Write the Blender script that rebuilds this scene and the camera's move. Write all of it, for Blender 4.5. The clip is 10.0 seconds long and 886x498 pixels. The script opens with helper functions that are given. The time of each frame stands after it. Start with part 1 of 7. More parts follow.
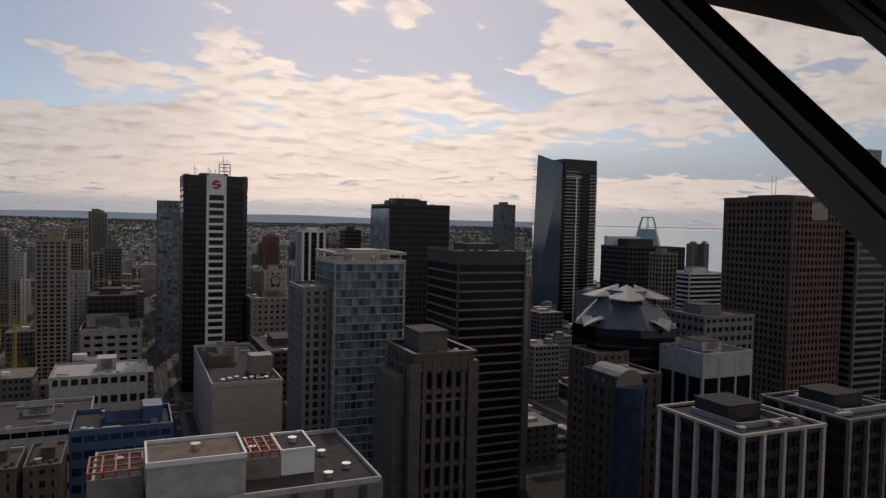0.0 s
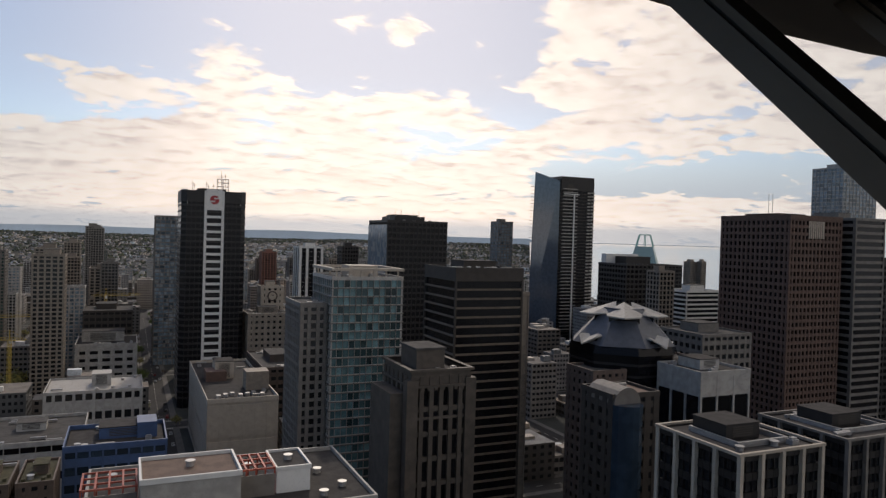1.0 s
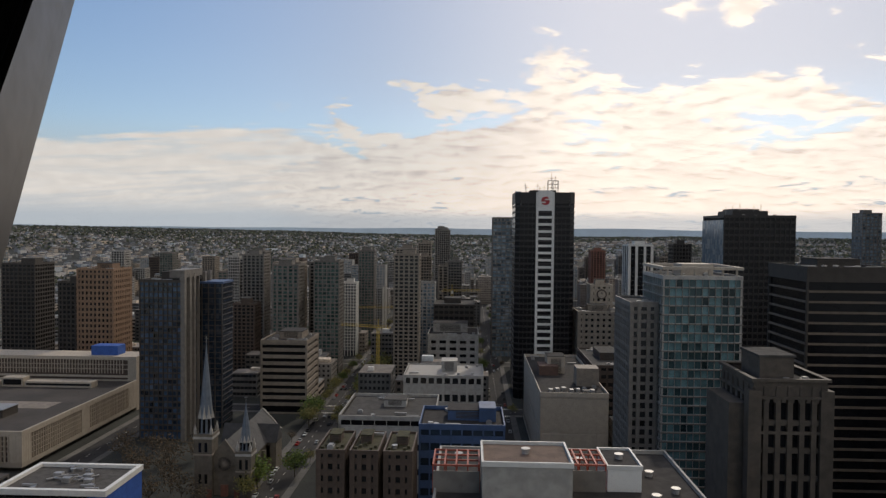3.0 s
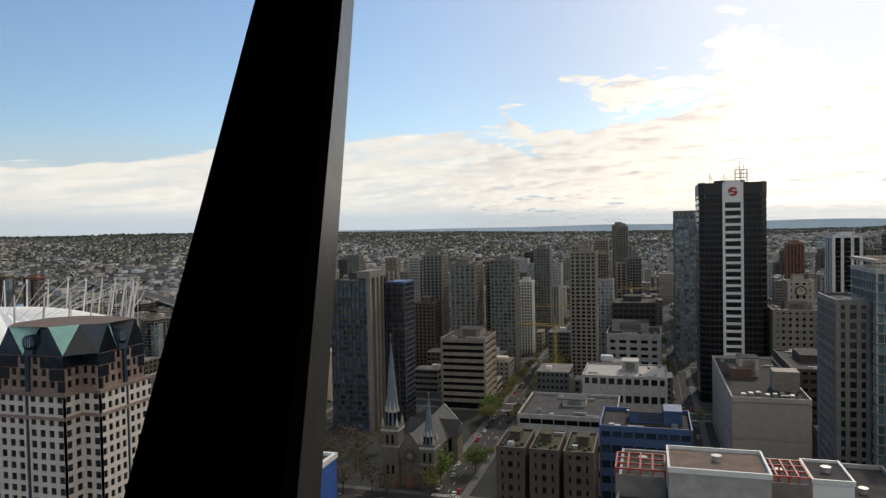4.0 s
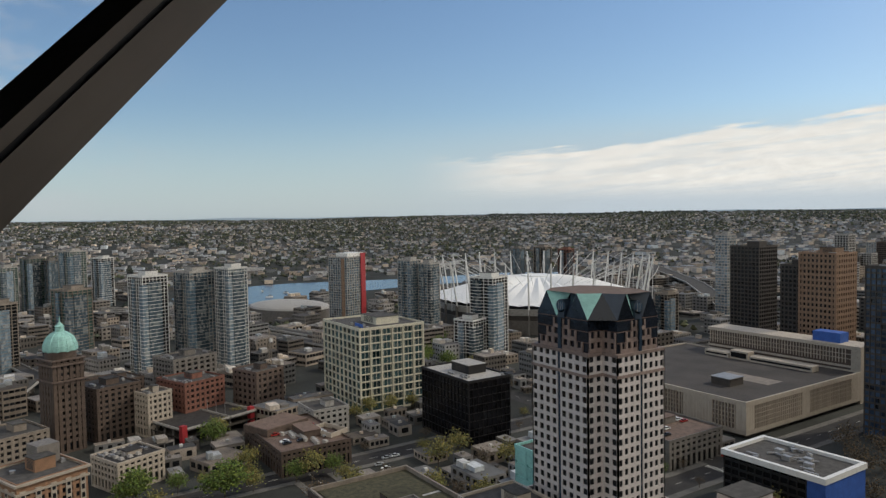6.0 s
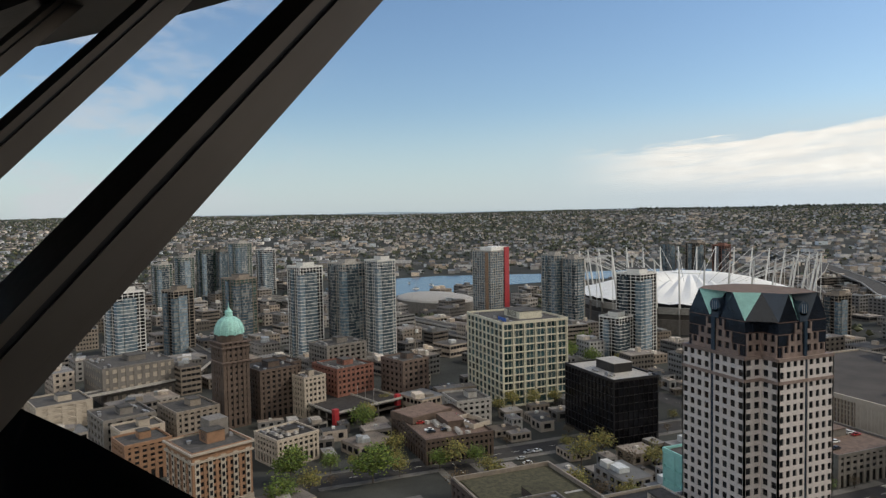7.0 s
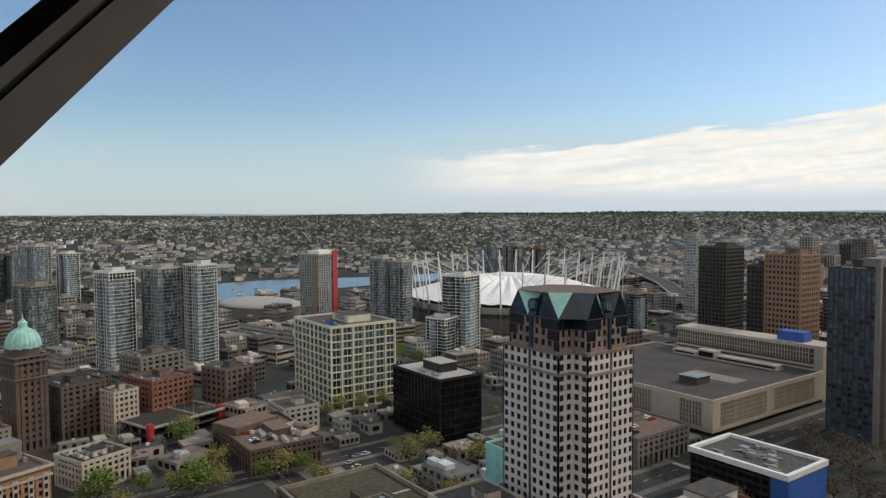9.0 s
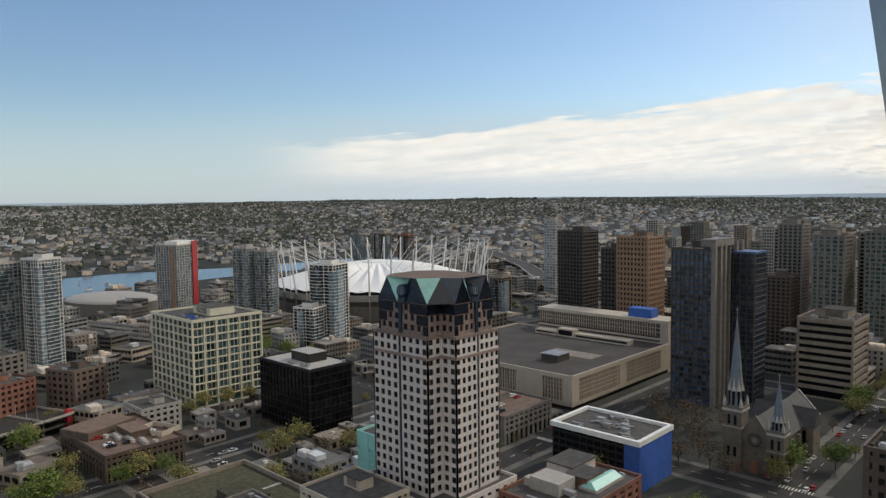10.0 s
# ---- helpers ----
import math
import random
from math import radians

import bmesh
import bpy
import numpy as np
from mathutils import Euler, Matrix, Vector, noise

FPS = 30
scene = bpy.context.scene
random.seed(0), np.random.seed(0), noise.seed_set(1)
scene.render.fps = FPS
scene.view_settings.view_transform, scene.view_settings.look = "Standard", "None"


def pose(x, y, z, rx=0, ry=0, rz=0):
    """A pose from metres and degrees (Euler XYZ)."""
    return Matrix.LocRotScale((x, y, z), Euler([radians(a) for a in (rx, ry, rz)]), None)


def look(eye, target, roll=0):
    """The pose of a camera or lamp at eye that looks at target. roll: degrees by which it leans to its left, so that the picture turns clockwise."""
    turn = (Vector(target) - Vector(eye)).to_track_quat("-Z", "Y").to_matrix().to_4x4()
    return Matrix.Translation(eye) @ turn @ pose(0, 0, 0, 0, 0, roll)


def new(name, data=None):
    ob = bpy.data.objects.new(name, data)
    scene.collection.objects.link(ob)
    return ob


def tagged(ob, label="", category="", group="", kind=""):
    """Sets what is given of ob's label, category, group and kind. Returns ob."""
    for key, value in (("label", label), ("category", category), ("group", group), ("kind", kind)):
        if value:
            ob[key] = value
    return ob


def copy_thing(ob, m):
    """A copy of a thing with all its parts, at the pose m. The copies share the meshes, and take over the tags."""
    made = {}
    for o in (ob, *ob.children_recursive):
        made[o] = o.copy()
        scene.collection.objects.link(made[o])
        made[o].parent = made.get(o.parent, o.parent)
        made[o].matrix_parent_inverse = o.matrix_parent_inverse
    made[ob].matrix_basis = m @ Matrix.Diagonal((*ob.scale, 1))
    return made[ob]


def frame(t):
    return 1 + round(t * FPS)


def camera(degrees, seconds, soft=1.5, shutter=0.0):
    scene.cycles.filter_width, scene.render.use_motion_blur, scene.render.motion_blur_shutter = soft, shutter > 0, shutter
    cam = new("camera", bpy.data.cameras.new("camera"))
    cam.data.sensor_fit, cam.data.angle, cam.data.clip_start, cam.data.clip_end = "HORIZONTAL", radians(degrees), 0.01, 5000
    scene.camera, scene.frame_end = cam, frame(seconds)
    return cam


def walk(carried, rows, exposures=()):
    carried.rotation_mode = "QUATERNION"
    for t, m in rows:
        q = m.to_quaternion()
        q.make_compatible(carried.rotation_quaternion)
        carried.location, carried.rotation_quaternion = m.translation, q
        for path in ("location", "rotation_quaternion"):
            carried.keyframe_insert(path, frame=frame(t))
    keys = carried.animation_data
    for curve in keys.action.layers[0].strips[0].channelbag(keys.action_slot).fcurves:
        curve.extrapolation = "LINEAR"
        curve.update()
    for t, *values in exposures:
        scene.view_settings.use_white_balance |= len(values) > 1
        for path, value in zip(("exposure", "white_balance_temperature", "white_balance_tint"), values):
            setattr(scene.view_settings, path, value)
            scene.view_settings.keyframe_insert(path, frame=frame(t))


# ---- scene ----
cam = camera(64.5, 10.0, soft=1.35)
EYE_Z = 115.0
# seconds, eye x, eye y, yaw, pitch, roll
PATH = (
    (0, -3.659, 10.940, -23.87, -2.28, -1.34),
    (0.5, -3.724, 11.027, -26.10, -3.52, 0.04),
    (1, -3.763, 11.072, -24.08, -0.93, -1.66),
    (1.5, -3.777, 11.075, -22.19, -0.42, -0.15),
    (2, -3.792, 11.081, -16.44, -0.92, -0.29),
    (2.5, -3.785, 11.067, -8.76, -1.70, -0.29),
    (3, -3.775, 11.055, 2.26, -1.57, -0.53),
    (3.2, -3.780, 11.050, 6.56, -1.65, -0.34),
    (4.3, -3.899, 11.030, 22.95, -1.68, 0.58),
    (4.5, -3.925, 11.015, 29.30, -1.72, -0.17),
    (5, -3.990, 10.987, 39.45, -1.50, 1.93),
    (5.5, -4.012, 10.985, 46.50, -1.60, 2.13),
    (6, -3.988, 10.961, 56.65, -2.68, 0.96),
    (6.2, -3.981, 10.959, 59.27, -2.98, 0.89),
    (7.3, -3.942, 10.950, 70.08, -2.65, 1.25),
    (7.5, -3.935, 10.948, 70.36, -2.52, 1.38),
    (8, -3.951, 10.961, 65.17, -2.57, 1.33),
    (8.5, -3.951, 10.976, 59.86, -2.65, 0.93),
    (9, -3.975, 10.991, 54.44, -2.85, 0.36),
    (9.5, -4.000, 10.989, 51.24, -4.39, 0.87),
    (10, -4.030, 10.983, 43.65, -4.00, 0.77),
)
EXPOSURES = ((0, -0.82, 6650, 19), (0.5, -0.62, 6650, 19), (0.9, -0.42, 6600, 17), (2, -0.42, 6550, 15), (3.2, -0.5, 6500, 13), (4.3, 0.05, 6450, 10), (4.6, 0.1, 6400, 10), (5, 0.13, 6350, 10), (5.5, -0.07, 6350, 10), (6, -0.22, 6350, 10), (6.6, -0.12, 6380, 10), (7.5, 0.0, 6400, 10), (8, 0.03, 6400, 10), (10, -0.06, 6400, 10))
walk(cam, [(t, pose(x, y, EYE_Z, 90 + p, r, yaw)) for t, x, y, yaw, p, r in PATH], EXPOSURES)

# ---- sky and sun ----
SUN_YAW, SUN_EL = -16.0, 36.0
world = bpy.data.worlds.new("sky")
scene.world = world
world.use_nodes = True


class Nodes:
    """Short hand for building node trees."""

    def __init__(self, tree):
        self.tree = tree
        tree.nodes.clear()

    def put(self, value, socket):
        if hasattr(value, "is_output"):
            self.tree.links.new(value, socket)
        else:
            socket.default_value = value

    def add(self, kind, props=(), **inputs):
        n = self.tree.nodes.new(kind)
        for key, value in dict(props).items():
            setattr(n, key, value)
        for key, value in inputs.items():
            self.put(value, n.inputs[int(key[1:])] if key[0] == "i" and key[1:].isdigit() else n.inputs[key.replace("_", " ")])
        return n

    def math(self, op, a, b=0.0, clamp=False):
        return self.add("ShaderNodeMath", {"operation": op, "use_clamp": clamp}, i0=a, i1=b).outputs[0]

    def ramp(self, value, a, b, lo=0.0, hi=1.0):
        n = self.add("ShaderNodeMapRange", {"interpolation_type": "SMOOTHSTEP"}, i0=value, i1=a, i2=b, i3=lo, i4=hi)
        return n.outputs[0]

    def mix(self, fac, a, b, blend="MIX"):
        n = self.tree.nodes.new("ShaderNodeMix")
        n.data_type, n.blend_type = "RGBA", blend
        self.put(fac, n.inputs[0]), self.put(a, n.inputs[6]), self.put(b, n.inputs[7])
        return n.outputs[2]

    def noise(self, vector, scale, detail=4.0, rough=0.55):
        return self.add("ShaderNodeTexNoise", {}, Vector=vector, Scale=scale, Detail=detail, Roughness=rough).outputs[0]


def build_sky():
    n = Nodes(world.node_tree)
    sky = n.add("ShaderNodeTexSky", {"sky_type": "NISHITA", "sun_disc": False, "sun_elevation": radians(SUN_EL), "sun_rotation": radians(-SUN_YAW),
                                     "air_density": 1.1, "dust_density": 0.5, "ozone_density": 3.0})
    way = n.add("ShaderNodeTexCoord").outputs["Generated"]
    xyz = n.add("ShaderNodeSeparateXYZ", {}, i0=way).outputs
    x, y, z = xyz[0], xyz[1], xyz[2]
    # azimuth (degrees, positive towards -x) and elevation (degrees)
    az = n.math("MULTIPLY", n.math("ARCTAN2", n.math("MULTIPLY", x, -1.0), y), 57.2958)
    el = n.math("MULTIPLY", n.math("ARCSINE", z), 57.2958)
    flat = n.add("ShaderNodeCombineXYZ", {}, i0=n.math("MULTIPLY", az, 0.05), i1=n.math("MULTIPLY", el, 0.125), i2=2.3).outputs[0]
    warp = n.add("ShaderNodeTexNoise", {}, Vector=flat, Scale=6.0, Detail=4.0).outputs["Color"]
    shift = n.add("ShaderNodeVectorMath", {"operation": "MULTIPLY_ADD"}, i0=warp, i1=(0.10, 0.07, 0.0), i2=flat).outputs[0]

    def puffs(at):
        return n.math("ADD", n.math("MULTIPLY", n.noise(at, 2.3, 10.0, 0.55), 0.66), n.math("MULTIPLY", n.noise(at, 8.0, 9.0, 0.6), 0.34))

    puff = puffs(shift)
    # a broken sheet of cloud overhead, drawn out towards the horizon
    deep = n.math("ADD", n.math("MAXIMUM", z, 0.0), 0.17)
    sheet = n.add("ShaderNodeCombineXYZ", {}, i0=n.math("DIVIDE", x, deep), i1=n.math("DIVIDE", y, deep), i2=0.7).outputs[0]
    bend = n.add("ShaderNodeTexNoise", {}, Vector=sheet, Scale=5.0, Detail=5.0).outputs["Color"]
    sheet = n.add("ShaderNodeVectorMath", {"operation": "MULTIPLY_ADD"}, i0=bend, i1=(0.16, 0.16, 0.0), i2=sheet).outputs[0]

    def flock(at):
        return n.math("ADD", n.math("MULTIPLY", n.noise(at, 2.6, 10.0, 0.56), 0.6), n.math("MULTIPLY", n.noise(at, 9.0, 9.0, 0.6), 0.4))

    dens = flock(sheet)
    sunward = n.add("ShaderNodeVectorMath", {"operation": "ADD"}, i0=sheet, i1=(0.018, 0.065, 0.0)).outputs[0]
    dens_sun = flock(sunward)
    gate = n.math("ADD", n.ramp(el, 6.5, 14.5, 0.37, 0.58), n.math("MULTIPLY", n.math("SUBTRACT", n.noise(flat, 1.7, 2.0, 0.5), 0.5), n.ramp(el, 5.0, 8.0, 0.0, 0.5)))
    gate = n.math("ADD", gate, n.math("MULTIPLY", n.ramp(az, -1.0, 9.0), n.ramp(el, 6.6, 8.4, 0.0, 0.10)))
    right = n.math("SUBTRACT", n.math("SUBTRACT", 0.60, n.ramp(el, 5.6, 7.6, 0.0, 0.20)), n.ramp(el, 4.4, 3.0, 0.0, 0.20))
    beyond = n.ramp(az, -29.0, -34.0)
    gate = n.math("ADD", n.math("MULTIPLY", gate, n.math("SUBTRACT", 1.0, beyond)), n.math("MULTIPLY", right, beyond))
    over = n.math("SUBTRACT", dens, gate)
    broken = n.math("MULTIPLY", n.ramp(over, 0.0, 0.06), n.ramp(el, 0.7, 1.9, 0.25, 1.0))
    # the smooth wedge of cloud that thins towards the open blue side
    sunny = n.ramp(az, 17.0, 10.0)
    top = n.add("ShaderNodeMapRange", {}, i0=az, i1=12.0, i2=54.0, i3=8.3, i4=4.7).outputs[0]
    streak_at = n.add("ShaderNodeCombineXYZ", {}, i0=n.math("MULTIPLY", az, 0.055), i1=n.math("MULTIPLY", n.math("ADD", el, n.math("MULTIPLY", az, 0.085)), 0.62), i2=4.1).outputs[0]
    streak = n.noise(streak_at, 2.2, 9.0, 0.6)
    edge = n.math("ADD", n.math("SUBTRACT", top, el), n.math("ADD", n.math("MULTIPLY", n.math("SUBTRACT", puff, 0.5), 2.2), n.math("MULTIPLY", n.math("SUBTRACT", streak, 0.5), 3.4)))
    bank = n.math("MULTIPLY", n.ramp(edge, -0.12, 0.5), n.ramp(az, 60.0, 50.0))
    under = n.add("ShaderNodeMapRange", {}, i0=az, i1=26.0, i2=53.0, i3=0.4, i4=4.4).outputs[0]
    bank = n.math("MULTIPLY", bank, n.ramp(n.math("SUBTRACT", el, under), -5.0, 1.0, 0.35, 1.0))
    bank = n.math("MULTIPLY", bank, n.ramp(el, 0.7, 2.6, 0.12, 1.0))
    bank = n.math("MULTIPLY", bank, n.ramp(streak, 0.36, 0.56, 0.62, 1.0))
    bank = n.math("ADD", n.math("MULTIPLY", bank, n.math("SUBTRACT", 1.0, sunny)), n.math("MULTIPLY", broken, sunny))
    # a thin veil high up, a few wisps on the far side
    veil = n.math("MULTIPLY", n.ramp(az, 32.0, -14.0, 0.0, 0.72), n.ramp(el, 3.0, 13.0))
    east = n.math("MULTIPLY", n.ramp(puff, 0.46, 0.62, 0.0, 0.6), n.ramp(az, 74.0, 98.0))
    # light in the cloud: bright tops, greyer undersides, warmer towards the sun and the horizon
    lit = n.math("MULTIPLY", n.ramp(n.math("SUBTRACT", dens, dens_sun), -0.15, 0.05), n.ramp(over, 0.30, 0.08, 0.55, 1.0))
    near_sun = n.ramp(n.math("ABSOLUTE", n.math("SUBTRACT", az, SUN_YAW)), 46.0, 5.0)
    off_sun = n.math("SUBTRACT", az, SUN_YAW)
    glare = n.ramp(n.math("MAXIMUM", off_sun, n.math("MULTIPLY", off_sun, -0.62)), 27.0, 3.0)
    lit = n.math("MAXIMUM", lit, n.ramp(az, 6.0, 20.0, 0.0, 0.85))
    pale = n.mix(glare, (9.4, 9.0, 8.3, 1), (11.7, 10.8, 9.6, 1))
    grey = n.mix(glare, (6.6, 6.2, 5.9, 1), (7.6, 6.8, 6.3, 1))
    fleck = n.ramp(n.noise(shift, 14.0, 8.0, 0.62), 0.3, 0.7, 0.95, 1.05)
    tone = n.mix(1.0, n.mix(lit, grey, pale), n.add("ShaderNodeCombineXYZ", {}, i0=fleck, i1=fleck, i2=fleck).outputs[0], "MULTIPLY")
    low = n.ramp(el, 7.0, 2.4)
    tone = n.mix(n.math("MULTIPLY", low, n.math("MULTIPLY", near_sun, 0.35)), tone, (10.4, 9.0, 7.6, 1))
    away = n.ramp(n.math("ABSOLUTE", n.math("SUBTRACT", az, SUN_YAW)), 170.0, 112.0, 0.12, 1.0)
    base = n.mix(n.math("MULTIPLY", n.ramp(el, 9.0, 0.2, 0.0, 0.62), away), n.mix(1.0, sky.outputs[0], (1.12, 1.15, 1.19, 1), "MULTIPLY"), (5.2, 6.3, 7.2, 1))
    haze = n.math("MULTIPLY", n.ramp(el, 8.5, 3.0, 0.0, 0.95), n.ramp(az, 70.0, 40.0))
    base = n.mix(haze, base, (5.3, 6.0, 6.6, 1))
    misty = n.math("MULTIPLY", n.math("MULTIPLY", n.ramp(el, 2.6, 0.6), sunny), 0.6)
    base = n.mix(misty, base, (4.1, 4.6, 5.1, 1))
    colour = n.mix(n.math("MAXIMUM", veil, east), base, n.mix(near_sun, (6.0, 6.1, 6.4, 1), (7.0, 6.8, 6.9, 1)))
    colour = n.mix(bank, colour, tone)
    colour = n.mix(1.0, colour, n.mix(glare, (1, 1, 1, 1), (1.36, 1.31, 1.26, 1)), "MULTIPLY")
    back = n.add("ShaderNodeBackground", {}, i0=colour, i1=0.113)
    n.tree.links.new(back.outputs[0], n.add("ShaderNodeOutputWorld").inputs[0])


build_sky()
sun_data = bpy.data.lights.new("sun", "SUN")
sun_data.energy, sun_data.angle, sun_data.color = 2.0, radians(1.5), (1.0, 0.91, 0.77)
sun = new("sun", sun_data)
sun.matrix_world = look((math.sin(radians(-SUN_YAW)) * 900, math.cos(radians(SUN_YAW)) * 900, 900 * math.tan(radians(SUN_EL))), (0, 0, 0))

# ---- materials ----
MATS = {}


def mat(name, colour, rough=0.7, metal=0.0, var=0.25, scale=0.4, fine=6.0, bump=0.15, island=0.0, spec=0.5, rnd=0.12):
    """A painted, stone or metal surface with stains at one scale and grain at another; rnd varies whole pieces."""
    if name in MATS:
        return MATS[name]
    m = bpy.data.materials.new(name)
    m.use_nodes = True
    n = Nodes(m.node_tree)
    place = n.add("ShaderNodeTexCoord").outputs["Object"]
    stain, grain = n.noise(place, scale, 5.0), n.noise(place, fine, 3.0)
    lo = tuple(c * (1 - var) for c in colour) + (1,)
    hi = tuple(min(1, c * (1 + var)) for c in colour) + (1,)
    col = n.mix(n.ramp(stain, 0.3, 0.7), lo, hi)
    col = n.mix(0.35, col, n.mix(grain, lo, hi))
    pick = n.add("ShaderNodeObjectInfo").outputs["Random"]
    col = n.mix(1.0, col, n.mix(pick, (1 - rnd,) * 3 + (1,), (1 + rnd,) * 3 + (1,)), "MULTIPLY")
    if island:
        isl = n.add("ShaderNodeNewGeometry").outputs["Random Per Island"]
        hue = n.add("ShaderNodeTexWhiteNoise", {"noise_dimensions": "1D"}, W=n.math("MULTIPLY", isl, 977.0)).outputs["Value"]
        col = n.mix(1.0, col, n.mix(hue, (1 + island, 1.0, 1 - island, 1), (1 - island * 0.4, 1.0, 1 + island * 0.4, 1)), "MULTIPLY")
        col = n.mix(1.0, col, n.mix(isl, (0.35, 0.35, 0.35, 1), (1.75, 1.75, 1.75, 1)), "MULTIPLY")
    p = n.add("ShaderNodeBsdfPrincipled", {}, Base_Color=col, Roughness=n.math("ADD", rough - 0.08, n.math("MULTIPLY", grain, 0.16)), Metallic=metal)
    p.inputs["Specular IOR Level"].default_value = spec
    if bump:
        b = n.add("ShaderNodeBump", {}, Strength=bump, Distance=0.05, Height=grain)
        n.tree.links.new(b.outputs[0], p.inputs["Normal"])
    n.tree.links.new(p.outputs[0], n.add("ShaderNodeOutputMaterial").inputs[0])
    MATS[name] = m
    return m


def glass(name, colour, rough=0.08, rnd=0.5, spec=0.6, curtain=0.0):
    """Window glass of a building seen from outside: dark rooms behind, a slightly uneven mirror in front, some blinds drawn."""
    if name in MATS:
        return MATS[name]
    m = bpy.data.materials.new(name)
    m.use_nodes = True
    n = Nodes(m.node_tree)
    place = n.add("ShaderNodeTexCoord").outputs["Object"]
    pick = n.math("FRACT", n.math("ADD", n.add("ShaderNodeObjectInfo").outputs["Random"], n.math("MULTIPLY", n.add("ShaderNodeNewGeometry").outputs["Random Per Island"], 37.0)))
    c0 = tuple(c * (1 - rnd) for c in colour) + (1,)
    c1 = tuple(c * (1 + rnd) for c in colour) + (1,)
    col = n.mix(pick, c0, c1)
    col = n.mix(n.ramp(n.noise(place, 0.35, 3.0), 0.35, 0.65, 0.0, 0.6), col, tuple(c * 0.6 for c in colour) + (1,))
    if curtain:
        rows = n.noise(n.add("ShaderNodeVectorMath", {"operation": "SNAP"}, i0=place, i1=(1.6, 1.6, 3.0)).outputs[0], 7.3, 0.0)
        col = n.mix(n.math("MULTIPLY", n.ramp(rows, 0.56, 0.6), curtain), col, (0.42, 0.42, 0.40, 1))
    p = n.add("ShaderNodeBsdfPrincipled", {}, Base_Color=col, Roughness=n.math("ADD", rough, n.math("MULTIPLY", n.noise(place, 0.8, 2.0), 0.1)))
    p.inputs["Specular IOR Level"].default_value = spec
    b = n.add("ShaderNodeBump", {}, Strength=0.06, Distance=0.3, Height=n.noise(place, 0.5, 1.0))
    n.tree.links.new(b.outputs[0], p.inputs["Normal"])
    n.tree.links.new(p.outputs[0], n.add("ShaderNodeOutputMaterial").inputs[0])
    MATS[name] = m
    return m


CONC_LIGHT = mat("concrete_light", (0.36, 0.34, 0.31))
CONC_GREY = mat("concrete_grey", (0.165, 0.148, 0.13))
CONC_DARK = mat("concrete_dark", (0.05, 0.041, 0.034))
CONC_TAN = mat("concrete_tan", (0.235, 0.195, 0.155))
CREAM = mat("cream_render", (0.41, 0.35, 0.28), var=0.12)
WHITE = mat("white_paint", (0.66, 0.645, 0.61), rough=0.5, var=0.08)
STONE_PINK = mat("pink_granite", (0.125, 0.088, 0.07))
STONE_GREY = mat("grey_stone", (0.082, 0.066, 0.052), var=0.35)
BROWN = mat("brown_precast", (0.105, 0.06, 0.044))
BROWN_DARK = mat("dark_brown_panel", (0.07, 0.05, 0.04))
BAND_BROWN = mat("brown_band", (0.15, 0.115, 0.085))
BLACK = mat("black_panel", (0.014, 0.012, 0.012), rough=0.5, var=0.3)
BRICK_RED = mat("red_brick", (0.2, 0.085, 0.058), var=0.3)
BRICK_BROWN = mat("brown_brick", (0.09, 0.062, 0.046), var=0.3)
BRICK_ORANGE = mat("orange_brick", (0.27, 0.15, 0.085), var=0.2)
ORANGE = mat("orange_stone", (0.235, 0.145, 0.09))
YELLOWISH = mat("pale_green_frame", (0.60, 0.56, 0.44), var=0.1)
ROOF_GREY = mat("roof_gravel", (0.08, 0.075, 0.07), spec=0.2, rough=0.95, fine=3.0, var=0.35)
ROOF_DARK = mat("roof_felt", (0.045, 0.041, 0.039), spec=0.2, rough=0.9, var=0.35)
ROOF_WHITE = mat("roof_membrane", (0.36, 0.335, 0.30), rough=0.7, var=0.15)
ROOF_BROWN = mat("roof_brown", (0.15, 0.10, 0.075), rough=0.9, var=0.3)
MOSS = mat("green_roof", (0.055, 0.05, 0.026), rough=1.0, var=0.5, scale=0.6)
STEEL = mat("steel_plant", (0.34, 0.33, 0.32), rough=0.45, metal=0.4)
RED_STEEL = mat("red_oxide_steel", (0.34, 0.07, 0.04), rough=0.6)
RED_PAINT = mat("red_paint", (0.36, 0.03, 0.035), rough=0.5, var=0.1)
COPPER = mat("copper_patina", (0.30, 0.55, 0.49), rough=0.6, var=0.25)
AQUA = mat("aqua_panel", (0.26, 0.52, 0.47), rough=0.5, var=0.12)
BLUE = mat("blue_sheet", (0.035, 0.10, 0.36), rough=0.6, var=0.2)
BLUE_DULL = mat("blue_cladding", (0.05, 0.09, 0.19), rough=0.5, var=0.2)
SLATE = mat("slate_spire", (0.13, 0.155, 0.19), rough=0.5, var=0.2)
ASPHALT = mat("asphalt", (0.046, 0.043, 0.041), rough=0.9, var=0.3, scale=0.1, fine=2.0, spec=0.2)
PAVING = mat("pavement_concrete", (0.12, 0.112, 0.10), rough=0.9, scale=0.2)
LANE = mat("road_marking", (0.62, 0.60, 0.52), rough=0.8)
FABRIC = mat("stadium_fabric", (0.80, 0.79, 0.76), rough=0.55, var=0.05, scale=0.05)
G_DARK = glass("glass_dark", (0.016, 0.017, 0.019), spec=0.4)
G_BLACK = glass("glass_black", (0.008, 0.008, 0.010), rough=0.12, spec=0.22)
G_BLUE = glass("glass_blue", (0.026, 0.042, 0.062), spec=0.32)
G_TEAL = glass("glass_teal", (0.10, 0.175, 0.185), rnd=0.95, spec=0.3)
